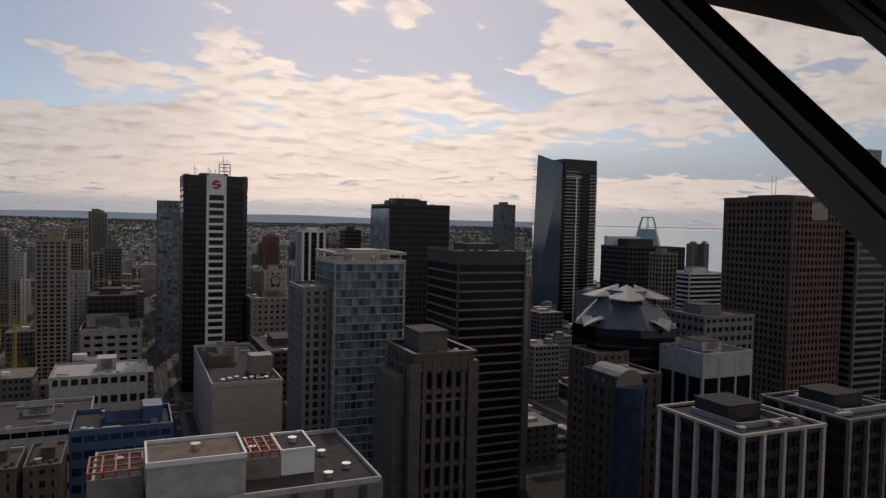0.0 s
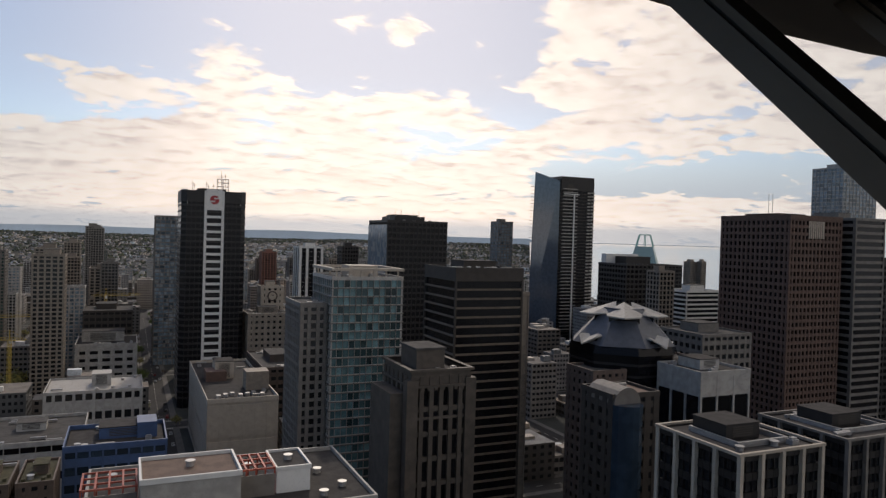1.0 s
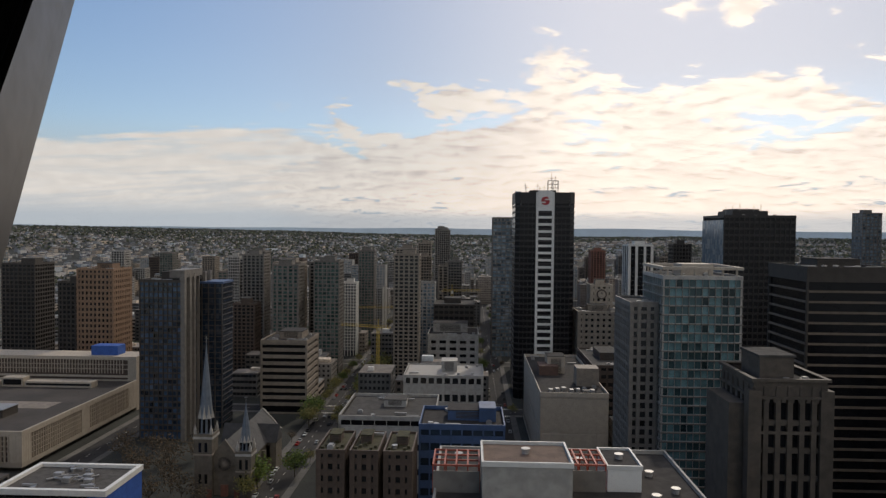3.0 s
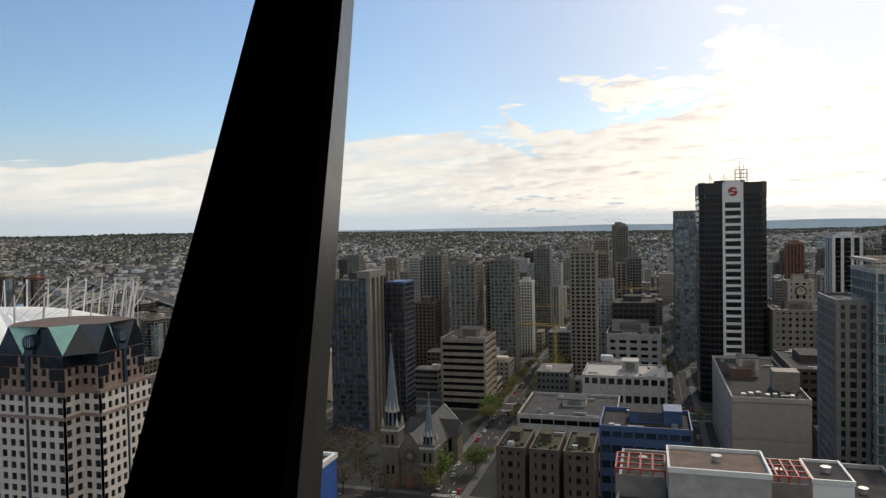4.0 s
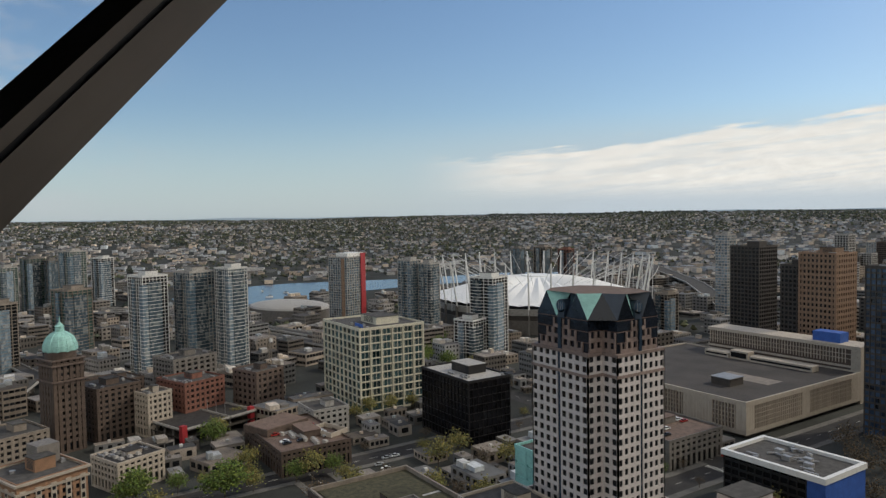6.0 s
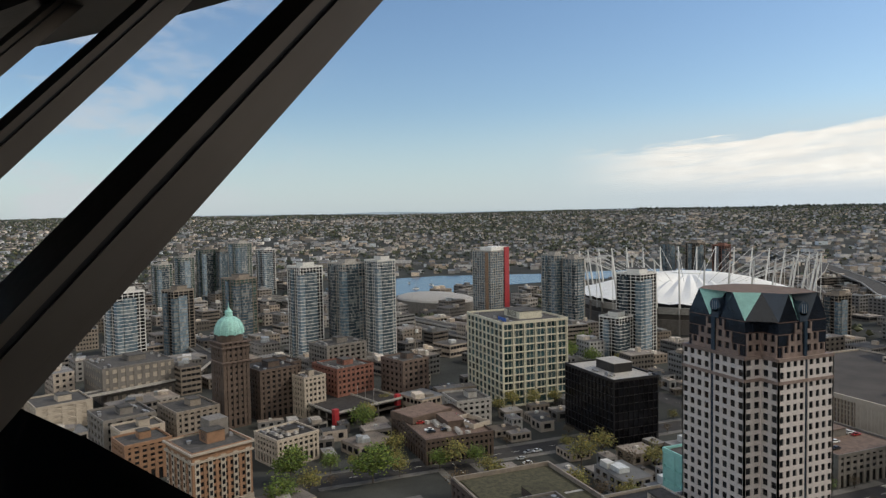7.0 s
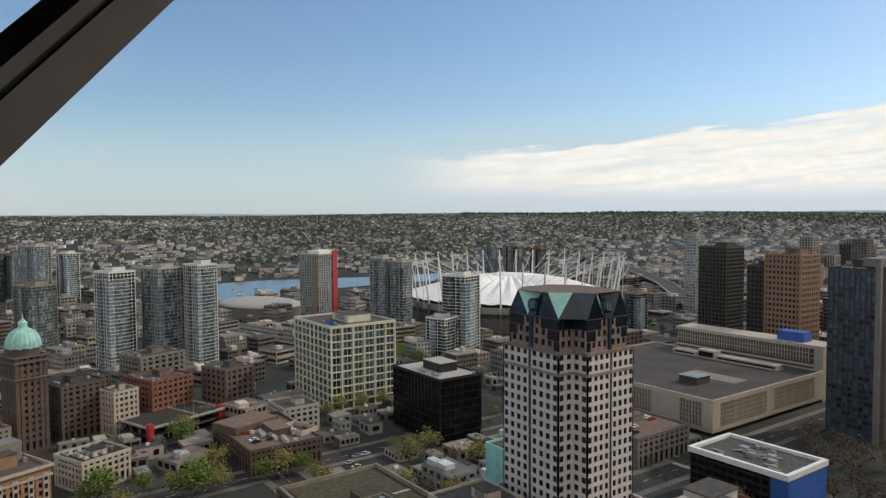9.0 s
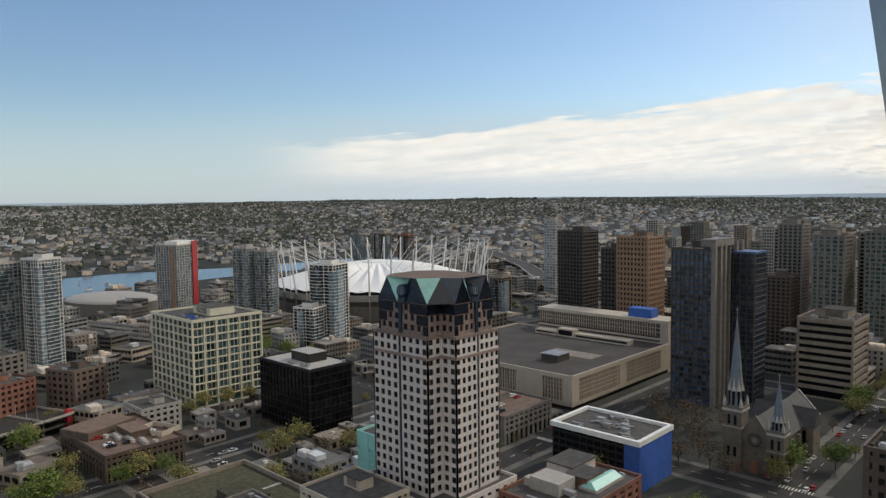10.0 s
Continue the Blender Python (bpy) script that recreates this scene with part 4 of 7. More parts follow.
curved_block()
bw = tower("office_tower", "red-brown precast office tower with small square windows", 304, 343, 266, 312, 131, 33, 14, 15, BROWN, G_BLACK, sp=0.42, pier=0.42, depth=0.7, cap=300, roof=ROOF_DARK, ph=(0.5, 0.5, 2.0), topband=2)
part("top_windows", sum_boxes([(-6 + 1.5 * i, -5 + 1.5 * i, -23.15, -22.9, 120, 129) for i in range(8)]), CREAM, bw, "pale louvres at the top")
for x in (-9, -6):
    part("antenna", Mesh().beam((x, 0, 131), (x, 0, 144), 0.15), STEEL, bw)
tower("office_tower", "dark banded office behind the brown tower", 348, 372, 262, 300, 131, 32, 1, 1, CONC_GREY, G_BLACK, sp=0.4, pier=0.04, cap=0, far=True)
tower("glass_tower", "tall blue glass tower in the distance", 640, 690, 485, 520, 196, 50, 10, 8, CONC_LIGHT, G_PALE, sp=0.2, pier=0.08, cap=0, far=True, plant=True, ph=(0.5, 0.5, 5.0))
tower("office_tower", "plain black office tower", 400, 470, 285, 320, 106, 26, 16, 10, BLACK, G_BLACK, sp=0.4, pier=0.2, cap=0, far=True, roof=ROOF_DARK)


def framed_block(x0, x1, y0, y1, h, wall, label):
    """Black glass cube with pale stone fins and a pale roof rim."""
    b = tower("office_block", label, x0, x1, y0, y1, h, 17, 12, 12, BLACK, G_DARK, sp=0.42, pier=0.06, depth=0.5, cap=288, roof=ROOF_DARK, ph=(0.42, 0.42, 3.4), topband=1.2, edge=0.25)
    w, l = x1 - x0, y1 - y0
    for i in range(5):
        q = -w / 2 + w * i / 4
        for s in (-1, 1):
            part("stone_fin", Mesh().box(q - 0.42, q + 0.42, s * (l / 2 + 0.35) - 0.5, s * (l / 2 + 0.35) + 0.5, 0, h + 0.2), wall, b, "pale stone fin")
            if 0 < i < 4:
                q2 = -l / 2 + l * i / 4
                part("stone_fin", Mesh().box(s * (w / 2 + 0.35) - 0.5, s * (w / 2 + 0.35) + 0.5, q2 - 0.42, q2 + 0.42, 0, h + 0.2), wall, b, "pale stone fin")
    part("roof_rim", Mesh().ring(w + 1.6, l + 1.6, 0.7, h + 0.15, h + 0.75), wall, b, "pale roof rim")
    part("walkway", Mesh().ring(w * 0.62, l * 0.62, 0.5, h + 0.02, h + 1.2), STEEL, b)
    return b


framed_block(106.8, 129.8, 112.4, 135.1, 73.5, CREAM, "dark glass office cube framed with cream stone fins")
framed_block(150.8, 176, 121.5, 145.7, 70.0, CONC_GREY, "dark glass office cube framed with grey fins")
tower("office_block", "low office with a broad white top band", 178.6, 202, 196, 218, 70, 3, 3, 3, CONC_LIGHT, G_BLACK, sp=0.1, pier=0.1, cap=18, topband=8, roof=ROOF_DARK, ph=(0.4, 0.5, 3.5))
tower("apartment_block", "white banded apartment block", 353, 384, 389, 410, 82, 24, 1, 1, WHITE, G_DARK, sp=0.38, pier=0.03, depth=0.8, cap=0, far=True)
tower("office_block", "grey stepped office with plant on its roof", 232, 262, 250, 280, 74, 16, 8, 8, CONC_GREY, G_DARK, sp=0.5, pier=0.3, cap=0, far=True)


COPPER_PALE = mat("pale_green_glazing", (0.30, 0.42, 0.40), rough=0.35, var=0.1)


def pyramid_hall():
    b = tower("office_block", "black office with a pale pyramid roof", 437, 489, 540, 590, 94, 24, 12, 12, BLACK, G_BLACK, sp=0.4, pier=0.2, cap=0, far=True, plant=False)
    def square(q):
        return [(-q, 0), (0, -q), (q, 0), (0, q)]

    part("pyramid", Mesh().prism(square(18.5), 94, 112, square(11.5)), COPPER_PALE, b, "pale green glass pyramid roof")
    m = Mesh()
    for (x, y) in square(1.0) + [(0.5, -0.5), (-0.5, -0.5), (-0.5, 0.5), (0.5, 0.5)]:
        m.beam((x * 11.5, y * 11.5, 112), (x * 7.2, y * 7.2, 123.5), 0.4)
    for (xa, ya), (xb, yb) in zip(square(7.2), square(7.2)[1:] + square(7.2)[:1]):
        m.beam((xa, ya, 123.5), (xb, yb, 123.5), 0.45)
    part("open_top", m, COPPER, b, "open green steel top frame")


pyramid_hall()
pk = tower("office_block", "black stepped office with glazed roof strips", 345, 385, 445, 480, 98, 24, 10, 10, BLACK, G_BLACK, sp=0.4, pier=0.2, cap=0, far=True, roof=ROOF_DARK, ph=(0.6, 0.4, 6))
part("skylight", Mesh().prism([(-19, -17), (-4, -17), (-4, -6), (-19, -6)], 98, 99, [(-19, -17), (-4, -17), (-4, -6), (-19, -6)]), G_PALE, pk, "pale glazed roof strip")
part("roof_vault", Mesh().box(-20, 12, 8, 14, 98, 106), WHITE, pk)
sq("apartment_tower", "beige balconied apartment tower", 331, 391, 13, 96, 28, 4, CONC_TAN, G_DARK, sp=0.3, pier=0.25, cap=0, far=True)

# cream department store and its neighbours
cr = tower("department_store", "blank cream department store with rooftop plant", 29.7, 61.2, 339, 440, 38, 2, 6, 14, CREAM, CREAM, sp=0.9, pier=0.05, depth=0.3, cap=0, roof=ROOF_DARK, ph=(0.3, 0.12, 9.0), edge=1.5)
part("plant_tower", Mesh().box(4, 15, -30, -20, 38, 47), CONC_TAN, cr)
part("plant_shed", Mesh().box(-12, -2, -5, 8, 38, 43), BROWN, cr)
for i in range(7):
    part("roof_unit", Mesh().box(-11 + 3.3 * i, -9.2 + 3.3 * i, -44 + 2 * (i % 3), -41 + 2 * (i % 3), 38, 39.4), STEEL, cr)
tower("office_block", "low brown office with pale roof edges", 62, 88, 385, 440, 43, 9, 7, 12, BROWN_DARK, G_DARK, sp=0.5, pier=0.3, cap=60, roof=ROOF_GREY)
tower("hotel_block", "old tan hotel block with small windows", 69, 100, 486, 512, 60, 14, 8, 6, CONC_TAN, G_DARK, sp=0.55, pier=0.55, cap=100, roof=ROOF_GREY)
ck = tower("office_block", "stepped cream upper part of an old block", 82, 98, 515, 530, 76, 16, 4, 4, CREAM, G_DARK, sp=0.55, pier=0.55, cap=0, far=True)
dial = part("clock", Mesh().beam((0, -0.4, 0), (0, 0.5, 0), 3.6, 20), BROWN_DARK, ck, "round dark clock", at=(0, -7.7, 70))
part("clock_face", Mesh().beam((0, -0.6, 0), (0, -0.3, 0), 2.7, 20), CREAM, dial, "cream clock face")
for hx, hz in ((1.1, 1.1), (-0.5, 1.9)):
    part("pointer", Mesh().beam((0, -0.7, 0), (hx, -0.7, hz), 0.18, 4), BLACK, dial)
tower("office_tower", "white and black striped office tower", 131, 152, 616, 640, 103, 26, 3, 3, WHITE, G_BLACK, sp=0.02, pier=0.3, cap=0, far=True)
tower("curved_hall", "blue-roofed low hall between the towers", 105, 118, 480, 520, 44, 6, 4, 6, BLUE_DULL, G_BLUE, sp=0.4, pier=0.1, cap=0, far=True, roof=ROOF_WHITE)
sq("office_block", "dark cubic office block far off", 196, 690, 17, 103, 26, 6, BLACK, G_BLACK, cap=0, far=True)
sq("apartment_tower", "slim stepped grey apartment tower", 435, 808, 21, 137, 36, 5, CONC_GREY, G_PALE, sp=0.3, pier=0.2, cap=0, far=True)


# ---- low blocks under the sunny side ----
def near_roofs():
    """Grey block with red steel roof frames, seen from above."""
    b = thing("office_block", 14, 162, 0, "grey block with red steel roof frames and white-edged roofs", "building")
    TAKEN.append((-14, 46, 140, 190))
    part("lower_wall", Mesh().box(-25, 30, -16, 20, 0, 61), CONC_GREY, b)
    part("lower_roof", Mesh().box(-24.6, 29.6, -15.6, 19.6, 61, 61.2), ROOF_DARK, b)
    part("parapet", Mesh().ring(54.5, 35.5, 0.5, 61, 62.1), CONC_LIGHT, b, at=(2.5, 2, 0))
    part("upper_block", Mesh().box(-15, 2.6, -14.5, -1, 61, 69), CONC_LIGHT, b, "pale grey plant block")
    part("upper_roof", Mesh().box(-14.6, 2.2, -14.1, -1.4, 69, 69.15), ROOF_BROWN, b)
    part("upper_rim", Mesh().ring(18, 14, 0.4, 68.8, 69.8), WHITE, b, "white roof rim", at=(-6.2, -7.75, 0))
    part("second_block", Mesh().box(11, 18, -6, 6, 61, 66), WHITE, b, "white plant block")
    part("second_roof", Mesh().box(11.3, 17.7, -5.7, 5.7, 66, 66.2), ROOF_DARK, b)
    part("second_rim", Mesh().ring(7.4, 12.4, 0.4, 65.8, 66.7), WHITE, b, at=(14.5, 0, 0))
    for x0, x1, y0, y1 in ((-25, -15.5, -8, 2), (3, 10.6, -6, 4)):
        m = Mesh()
        n = 4
        for i in range(n + 1):
            x = x0 + (x1 - x0) * i / n
            m.box(x - 0.18, x + 0.18, y0, y1, 66.4, 66.9)
            for y in (y0, y1):
                m.box(x - 0.14, x + 0.14, y - 0.14, y + 0.14, 61, 66.4)
        for i in range(4):
            y = y0 + (y1 - y0) * i / 3
            m.box(x0, x1, y - 0.14, y + 0.14, 66.5, 66.85)
        part("roof_frame", m, RED_STEEL, b, "red steel roof frame")
        part("screen_wall", Mesh().box(x0, x1, y0 - 0.5, y0 - 0.2, 61, 65.6), CONC_GREY, b)
    for x, y, z in ((-6, -7, 69.15), (14.5, 0, 66.2), (22, 4, 61.2), (25, -6, 61.2), (20, -10, 61.2), (8, 12, 61.2), (-20, 14, 61.2)):
        part("fan_housing", FAN, None, b, at=(x, y, z))
    for i in range(8):
        part("pilaster", Mesh().box(-24 + 7 * i, -22.6 + 7 * i, -16.5, -16, 0, 61), CONC_DARK, b)
    part("annex", Mesh().box(-26, -18, -30, -20, 0, 56), WHITE, b)
    part("annex_roof", Mesh().box(-25.6, -18.4, -29.6, -20.4, 56, 56.2), ROOF_DARK, b)
    part("front_annex", Mesh().box(-2, 12, -32, -18, 0, 54), CONC_GREY, b)
    part("front_annex_roof", Mesh().box(-1.6, 11.6, -31.6, -18.4, 54, 54.2), ROOF_WHITE, b)


near_roofs()
bl = tower("office_block", "dull blue clad block with dark roof plant", -20.8, 8.6, 250, 275, 47, 8, 8, 7, BLUE_DULL, G_BLUE, sp=0.5, pier=0.15, cap=100, roof=ROOF_DARK, ph=(0.5, 0.4, 3.5), edge=1.4)
part("blue_roof_house", Mesh().box(6, 12, -4, 6, 47, 52), BLUE_DULL, bl)
wl = tower("parking_garage", "long white low garage with dark openings", -58, -18, 300, 340, 36, 3, 8, 8, CONC_LIGHT, G_BLACK, sp=0.72, pier=0.04, depth=0.8, cap=0, roof=ROOF_GREY, ph=(0.25, 0.2, 3.0), edge=1.3)
tower("low_block", "low white-roofed block with small plant", -40, 4, 395, 430, 34, 3, 10, 8, CONC_LIGHT, G_DARK, sp=0.6, pier=0.3, cap=40, roof=ROOF_WHITE, ph=(0.2, 0.3, 6))
ww = tower("department_store", "white block with bands of dark windows", -36, 3, 548, 590, 34, 4, 5, 6, CONC_LIGHT, G_BLACK, sp=0.55, pier=0.35, cap=40, roof=ROOF_DARK, ph=(0.7, 0.4, 7), lobby=9, topband=4)
tower("theatre_block", "dark stepped block behind the white store", -34, 0, 595, 640, 52, 10, 8, 10, CONC_DARK, G_DARK, sp=0.5, pier=0.2, cap=0, far=True, roof=ROOF_GREY)


def terrace_blocks():
    """Three brick blocks with planted roofs."""
    for i, x in enumerate((-46.5, -36, -25.5)):
        b = tower("brick_block", "dark brick block with a planted green roof", x - 4.4, x + 4.4, 225, 246, 46, 11, 3, 6, BRICK_BROWN, G_DARK, sp=0.5, pier=0.5, cap=60, roof=MOSS, ph=(0.4, 0.3, 2.6), edge=0.7, group="terrace of brick blocks")
        part("planting", sum_boxes([(-3.5 + 1.2 * j, -2.6 + 1.2 * j, -8 + 2.1 * (j % 4), -6.6 + 2.1 * (j % 4), 46, 46.8) for j in range(6)]), MOSS, b)


terrace_blocks()
lf = tower("office_block", "brown concrete office with deep horizontal floor bands", -133, -104, 439, 472, 45, 9, 1, 1, CONC_TAN, G_BLACK, sp=0.5, pier=0.03, depth=1.0, cap=0, roof=ROOF_DARK, ph=(0.5, 0.5, 4.5), topband=2)


# ---- towers and blocks on the open side ----
HOTEL_STONE = mat("warm_white_precast", (0.54, 0.485, 0.455), var=0.12)


GABLE_DARK = mat("dark_blue_gable", (0.02, 0.032, 0.05), rough=0.4, var=0.2)


def wall_run(b, p, q, z0, floors, fh, bays, wall, glaze, win=0.6, tall=0.62, groove=0.0, panes=True):
    """A wall from p to q (outside on the right hand) with a grid of real window openings and single panes; groove: a slot in the middle."""
    d = Vector((q[0] - p[0], q[1] - p[1]))
    run, turn = d.length, math.degrees(math.atan2(d.y, d.x))
    step, top = (run - groove) / bays, z0 + floors * fh
    m = Mesh()
    cells = [step * (i + 0.5) + (groove if groove and i >= bays / 2 else 0) for i in range(bays)]
    edges = [0.0] + [e for c in cells for e in (c - step * win / 2, c + step * win / 2)] + [run]
    if groove:
        edges = edges[:bays + 1] + [run / 2 - groove / 2, run / 2 + groove / 2] + edges[bays + 1:]
    for e0, e1 in zip(edges[::2], edges[1::2]):
        m.box(e0, e1, 0, 0.5, z0, top)
    gap = fh * (1 - tall)
    for k in range(floors):
        for c in cells:
            m.box(c - step * win / 2, c + step * win / 2, 0.002, 0.498, z0 + k * fh, z0 + k * fh + gap)
    face = part("wall", m, wall, b)
    face.matrix_basis = pose(p[0], p[1], 0, 0, 0, turn)
    if not panes:
        return face
    me = Mesh().box(-step * win / 2, step * win / 2, 0.28, 0.36, 0, fh * tall).data("pane", glaze)
    for k in range(floors):
        for c in cells:
            part("pane", me, None, face, at=(c, 0, z0 + k * fh + gap))
    return face


HOTEL_GRANITE = mat("pink_brown_granite", (0.20, 0.145, 0.122))
G_TOP = glass("glass_hotel_top", (0.012, 0.016, 0.024), rough=0.04, spec=0.45)


def gabled_hotel():
    """White precast tower with one corner notched, granite steps, a dark glass top and a folded copper and glass roof."""
    x0, x1, y0, y1 = -173.0, -142.6, 155.0, 181.0
    w, l, n = x1 - x0, y1 - y0, 5.9
    a, c = w / 2, l / 2
    b = thing("hotel_tower", (x0 + x1) / 2, (y0 + y1) / 2, 0, "white gridded hotel tower with copper green gables", "building")

    def outline(o):
        return [(-a + o, -c + o), (a - n - o, -c + o), (a - n - o, -c + n + o), (a - o, -c + n + o), (a - o, c - o), (-a + o, c - o)]

    pts = outline(0.0)
    part("core", Mesh().prism(outline(0.55), 0, 74), G_BLACK, b)
    for k, (bays, groove) in enumerate(((8, 1.3), (2, 0.0), (2, 0.0), (8, 1.1))):
        wall_run(b, pts[k], pts[k + 1], 26, 16, 3.0, bays, HOTEL_STONE, G_DARK, groove=groove)
    for k in (4, 5):
        wall_run(b, pts[k], pts[(k + 1) % 6], 26, 16, 3.0, 8, HOTEL_STONE, G_DARK, panes=False)
    part("blue_groove", Mesh().box(-a + (w - n) / 2 - 0.6, -a + (w - n) / 2 + 0.6, -c + 0.3, -c + 0.7, 20, 84), G_BLUE, b, "blue glass groove")
    part("blue_groove", Mesh().box(a - 0.7, a - 0.3, n / 2 - 0.5, n / 2 + 0.5, 20, 84), G_BLUE, b, "blue glass groove")
    for z in (67.6, 73.7):
        part("granite_band", Mesh().prism(outline(-0.12), z, z + 0.9), HOTEL_GRANITE, b, "pink granite band")
    # granite steps beside the grooves and in the notch
    f0, f3 = (-a, a - n), (-c + n, c)
    for (lo, hi), along in ((f0, 0), (f3, 1)):
        mid, st = (lo + hi) / 2, (hi - lo) / 8.6
        for side in (-1, 1):
            for cols, rows in ((3, 1), (2, 2), (1, 3)):
                e0, e1 = sorted((mid + side * 0.65, mid + side * (0.65 + st * cols)))
                off = 0.7 + 0.12 * rows
                p, q = ((e0, -c + off), (e1, -c + off)) if along == 0 else ((a - off, e0), (a - off, e1))
                wall_run(b, p, q, 74.6 + 3 * (rows - 1), 1, 3.0, cols, HOTEL_GRANITE, G_BLACK, panes=False)
    wall_run(b, (a - n - 0.7, -c + 1.6), (a - n - 0.7, -c + n + 0.7), 74.6, 2, 3.0, 2, HOTEL_GRANITE, G_BLACK, panes=False)
    wall_run(b, (a - n - 0.7, -c + n + 0.7), (a - 1.6, -c + n + 0.7), 74.6, 2, 3.0, 2, HOTEL_GRANITE, G_BLACK, panes=False)
    part("glass_top", Mesh().prism(outline(1.4), 73, 84.2), G_TOP, b, "dark glass top storeys")
    for z in (77.4, 80.6, 83.9):
        part("glass_band", Mesh().prism(outline(1.34), z, z + 0.22), BROWN, b)
    # folded roof: low at the corners, high at the gable tips
    lo_z, hi_z, o = 84.2, 91.6, 1.3
    p = outline(o)

    def along(k, f, z):
        u, v = p[k], p[(k + 1) % 6]
        return (u[0] + (v[0] - u[0]) * f, u[1] + (v[1] - u[1]) * f, z)

    rows = []
    for k in range(6):
        if k in (0, 3):
            rows += [along(k, 0, lo_z), along(k, 0.2, hi_z), along(k, 0.4, lo_z), along(k, 0.6, lo_z), along(k, 0.8, hi_z)]
        elif k in (1, 2):
            rows += [along(k, 0, lo_z if k == 1 else hi_z)]
        else:
            rows += [along(k, 0, lo_z), along(k, 0.25, hi_z), along(k, 0.5, lo_z), along(k, 0.75, hi_z)]
    tips = [v for v in rows if v[2] > 90]
    flat_roof = Mesh()
    flat_roof.v, flat_roof.f = list(tips), [tuple(range(len(tips)))]
    part("roof", flat_roof, ROOF_BROWN, b, "flat brown roof between the gables")
    cool = {rows.index(along(1, 0, lo_z)): COPPER, 0: COPPER, rows.index(along(3, 0, lo_z)): GABLE_DARK}
    size = len(rows)
    for i, v in enumerate(rows):
        before, after = rows[i - 1], rows[(i + 1) % size]
        m = Mesh()
        if v[2] > 90 and before[2] < 90 and after[2] < 90:
            m.v, m.f = [before, after, v], [(0, 1, 2)]
            part("gable_face", m, G_TOP, b, "dark glazed gable face")
        elif v[2] < 90 and before[2] > 90 and after[2] > 90:
            m.v, m.f = [before, v, after], [(0, 1, 2)]
            stuff_ = cool.get(i, COPPER if i % 2 else GABLE_DARK)
            part("gable_roof", m, stuff_, b, "copper green roof fold" if stuff_ == COPPER else "dark blue roof fold")
        elif v[2] < 90 and after[2] < 90:
            # bay with a glazed barrel vault between two gables
            tip_b = rows[(i + 2) % size]
            inward = Vector((0, 4.0, 0)) if abs(v[1] + c - o) < 0.1 else Vector((-4.0, 0, 0))
            mid = (Vector(v) + Vector(after)) / 2
            deep_ = mid + inward
            deep_.z = hi_z - 0.6
            m.v, m.f = [before, v, tuple(deep_)], [(0, 1, 2)]
            part("gable_roof", m, COPPER, b, "copper green roof fold")
            m2 = Mesh()
            m2.v, m2.f = [tip_b, after, tuple(deep_)], [(0, 1, 2)]
            part("gable_roof", m2, GABLE_DARK, b, "dark blue roof fold")
            r = 2.0
            ctr = mid - inward * 0.05
            ctr.z = lo_z + 3.2
            vault = part("vault", Mesh().beam(tuple(ctr), tuple(ctr + inward * 1.3), r, 18).beam(tuple(ctr - Vector((0, 0, 2.2))), tuple(ctr - Vector((0, 0, 2.2)) + inward * 1.3), r * 0.98, 4), GABLE_DARK, b, "dark barrel vault")
            part("round_window", Mesh().beam(tuple(ctr - inward * 0.03), tuple(ctr), r * 0.72, 16), G_SKYBLUE, vault, "round blue window")
            for k in (-1, 0, 1):
                side = Vector((inward.y, -inward.x, 0)).normalized() * k * 0.75
                part("glazing_bar", Mesh().beam(tuple(ctr - inward * 0.045 + side - Vector((0, 0, 1.2))), tuple(ctr - inward * 0.045 + side + Vector((0, 0, 1.2))), 0.07, 4), STEEL, vault)
    # podium with its own rows of windows
    pod = tower("hotel_podium", "white stepped podium of the hotel tower", x0 - 4, x1 + 3.4, y0 - 4.2, y1 + 4, 26, 6, 10, 9, HOTEL_STONE, G_BLACK, sp=0.5, pier=0.5, cap=100, plant=False, roof=ROOF_GREY)


gabled_hotel()
tower("aqua_block", "small aqua panelled block beside the hotel", -203, -178, 172, 190, 30, 5, 4, 3, AQUA, AQUA, sp=0.85, pier=0.1, cap=0, plant=False, roof=ROOF_GREY)


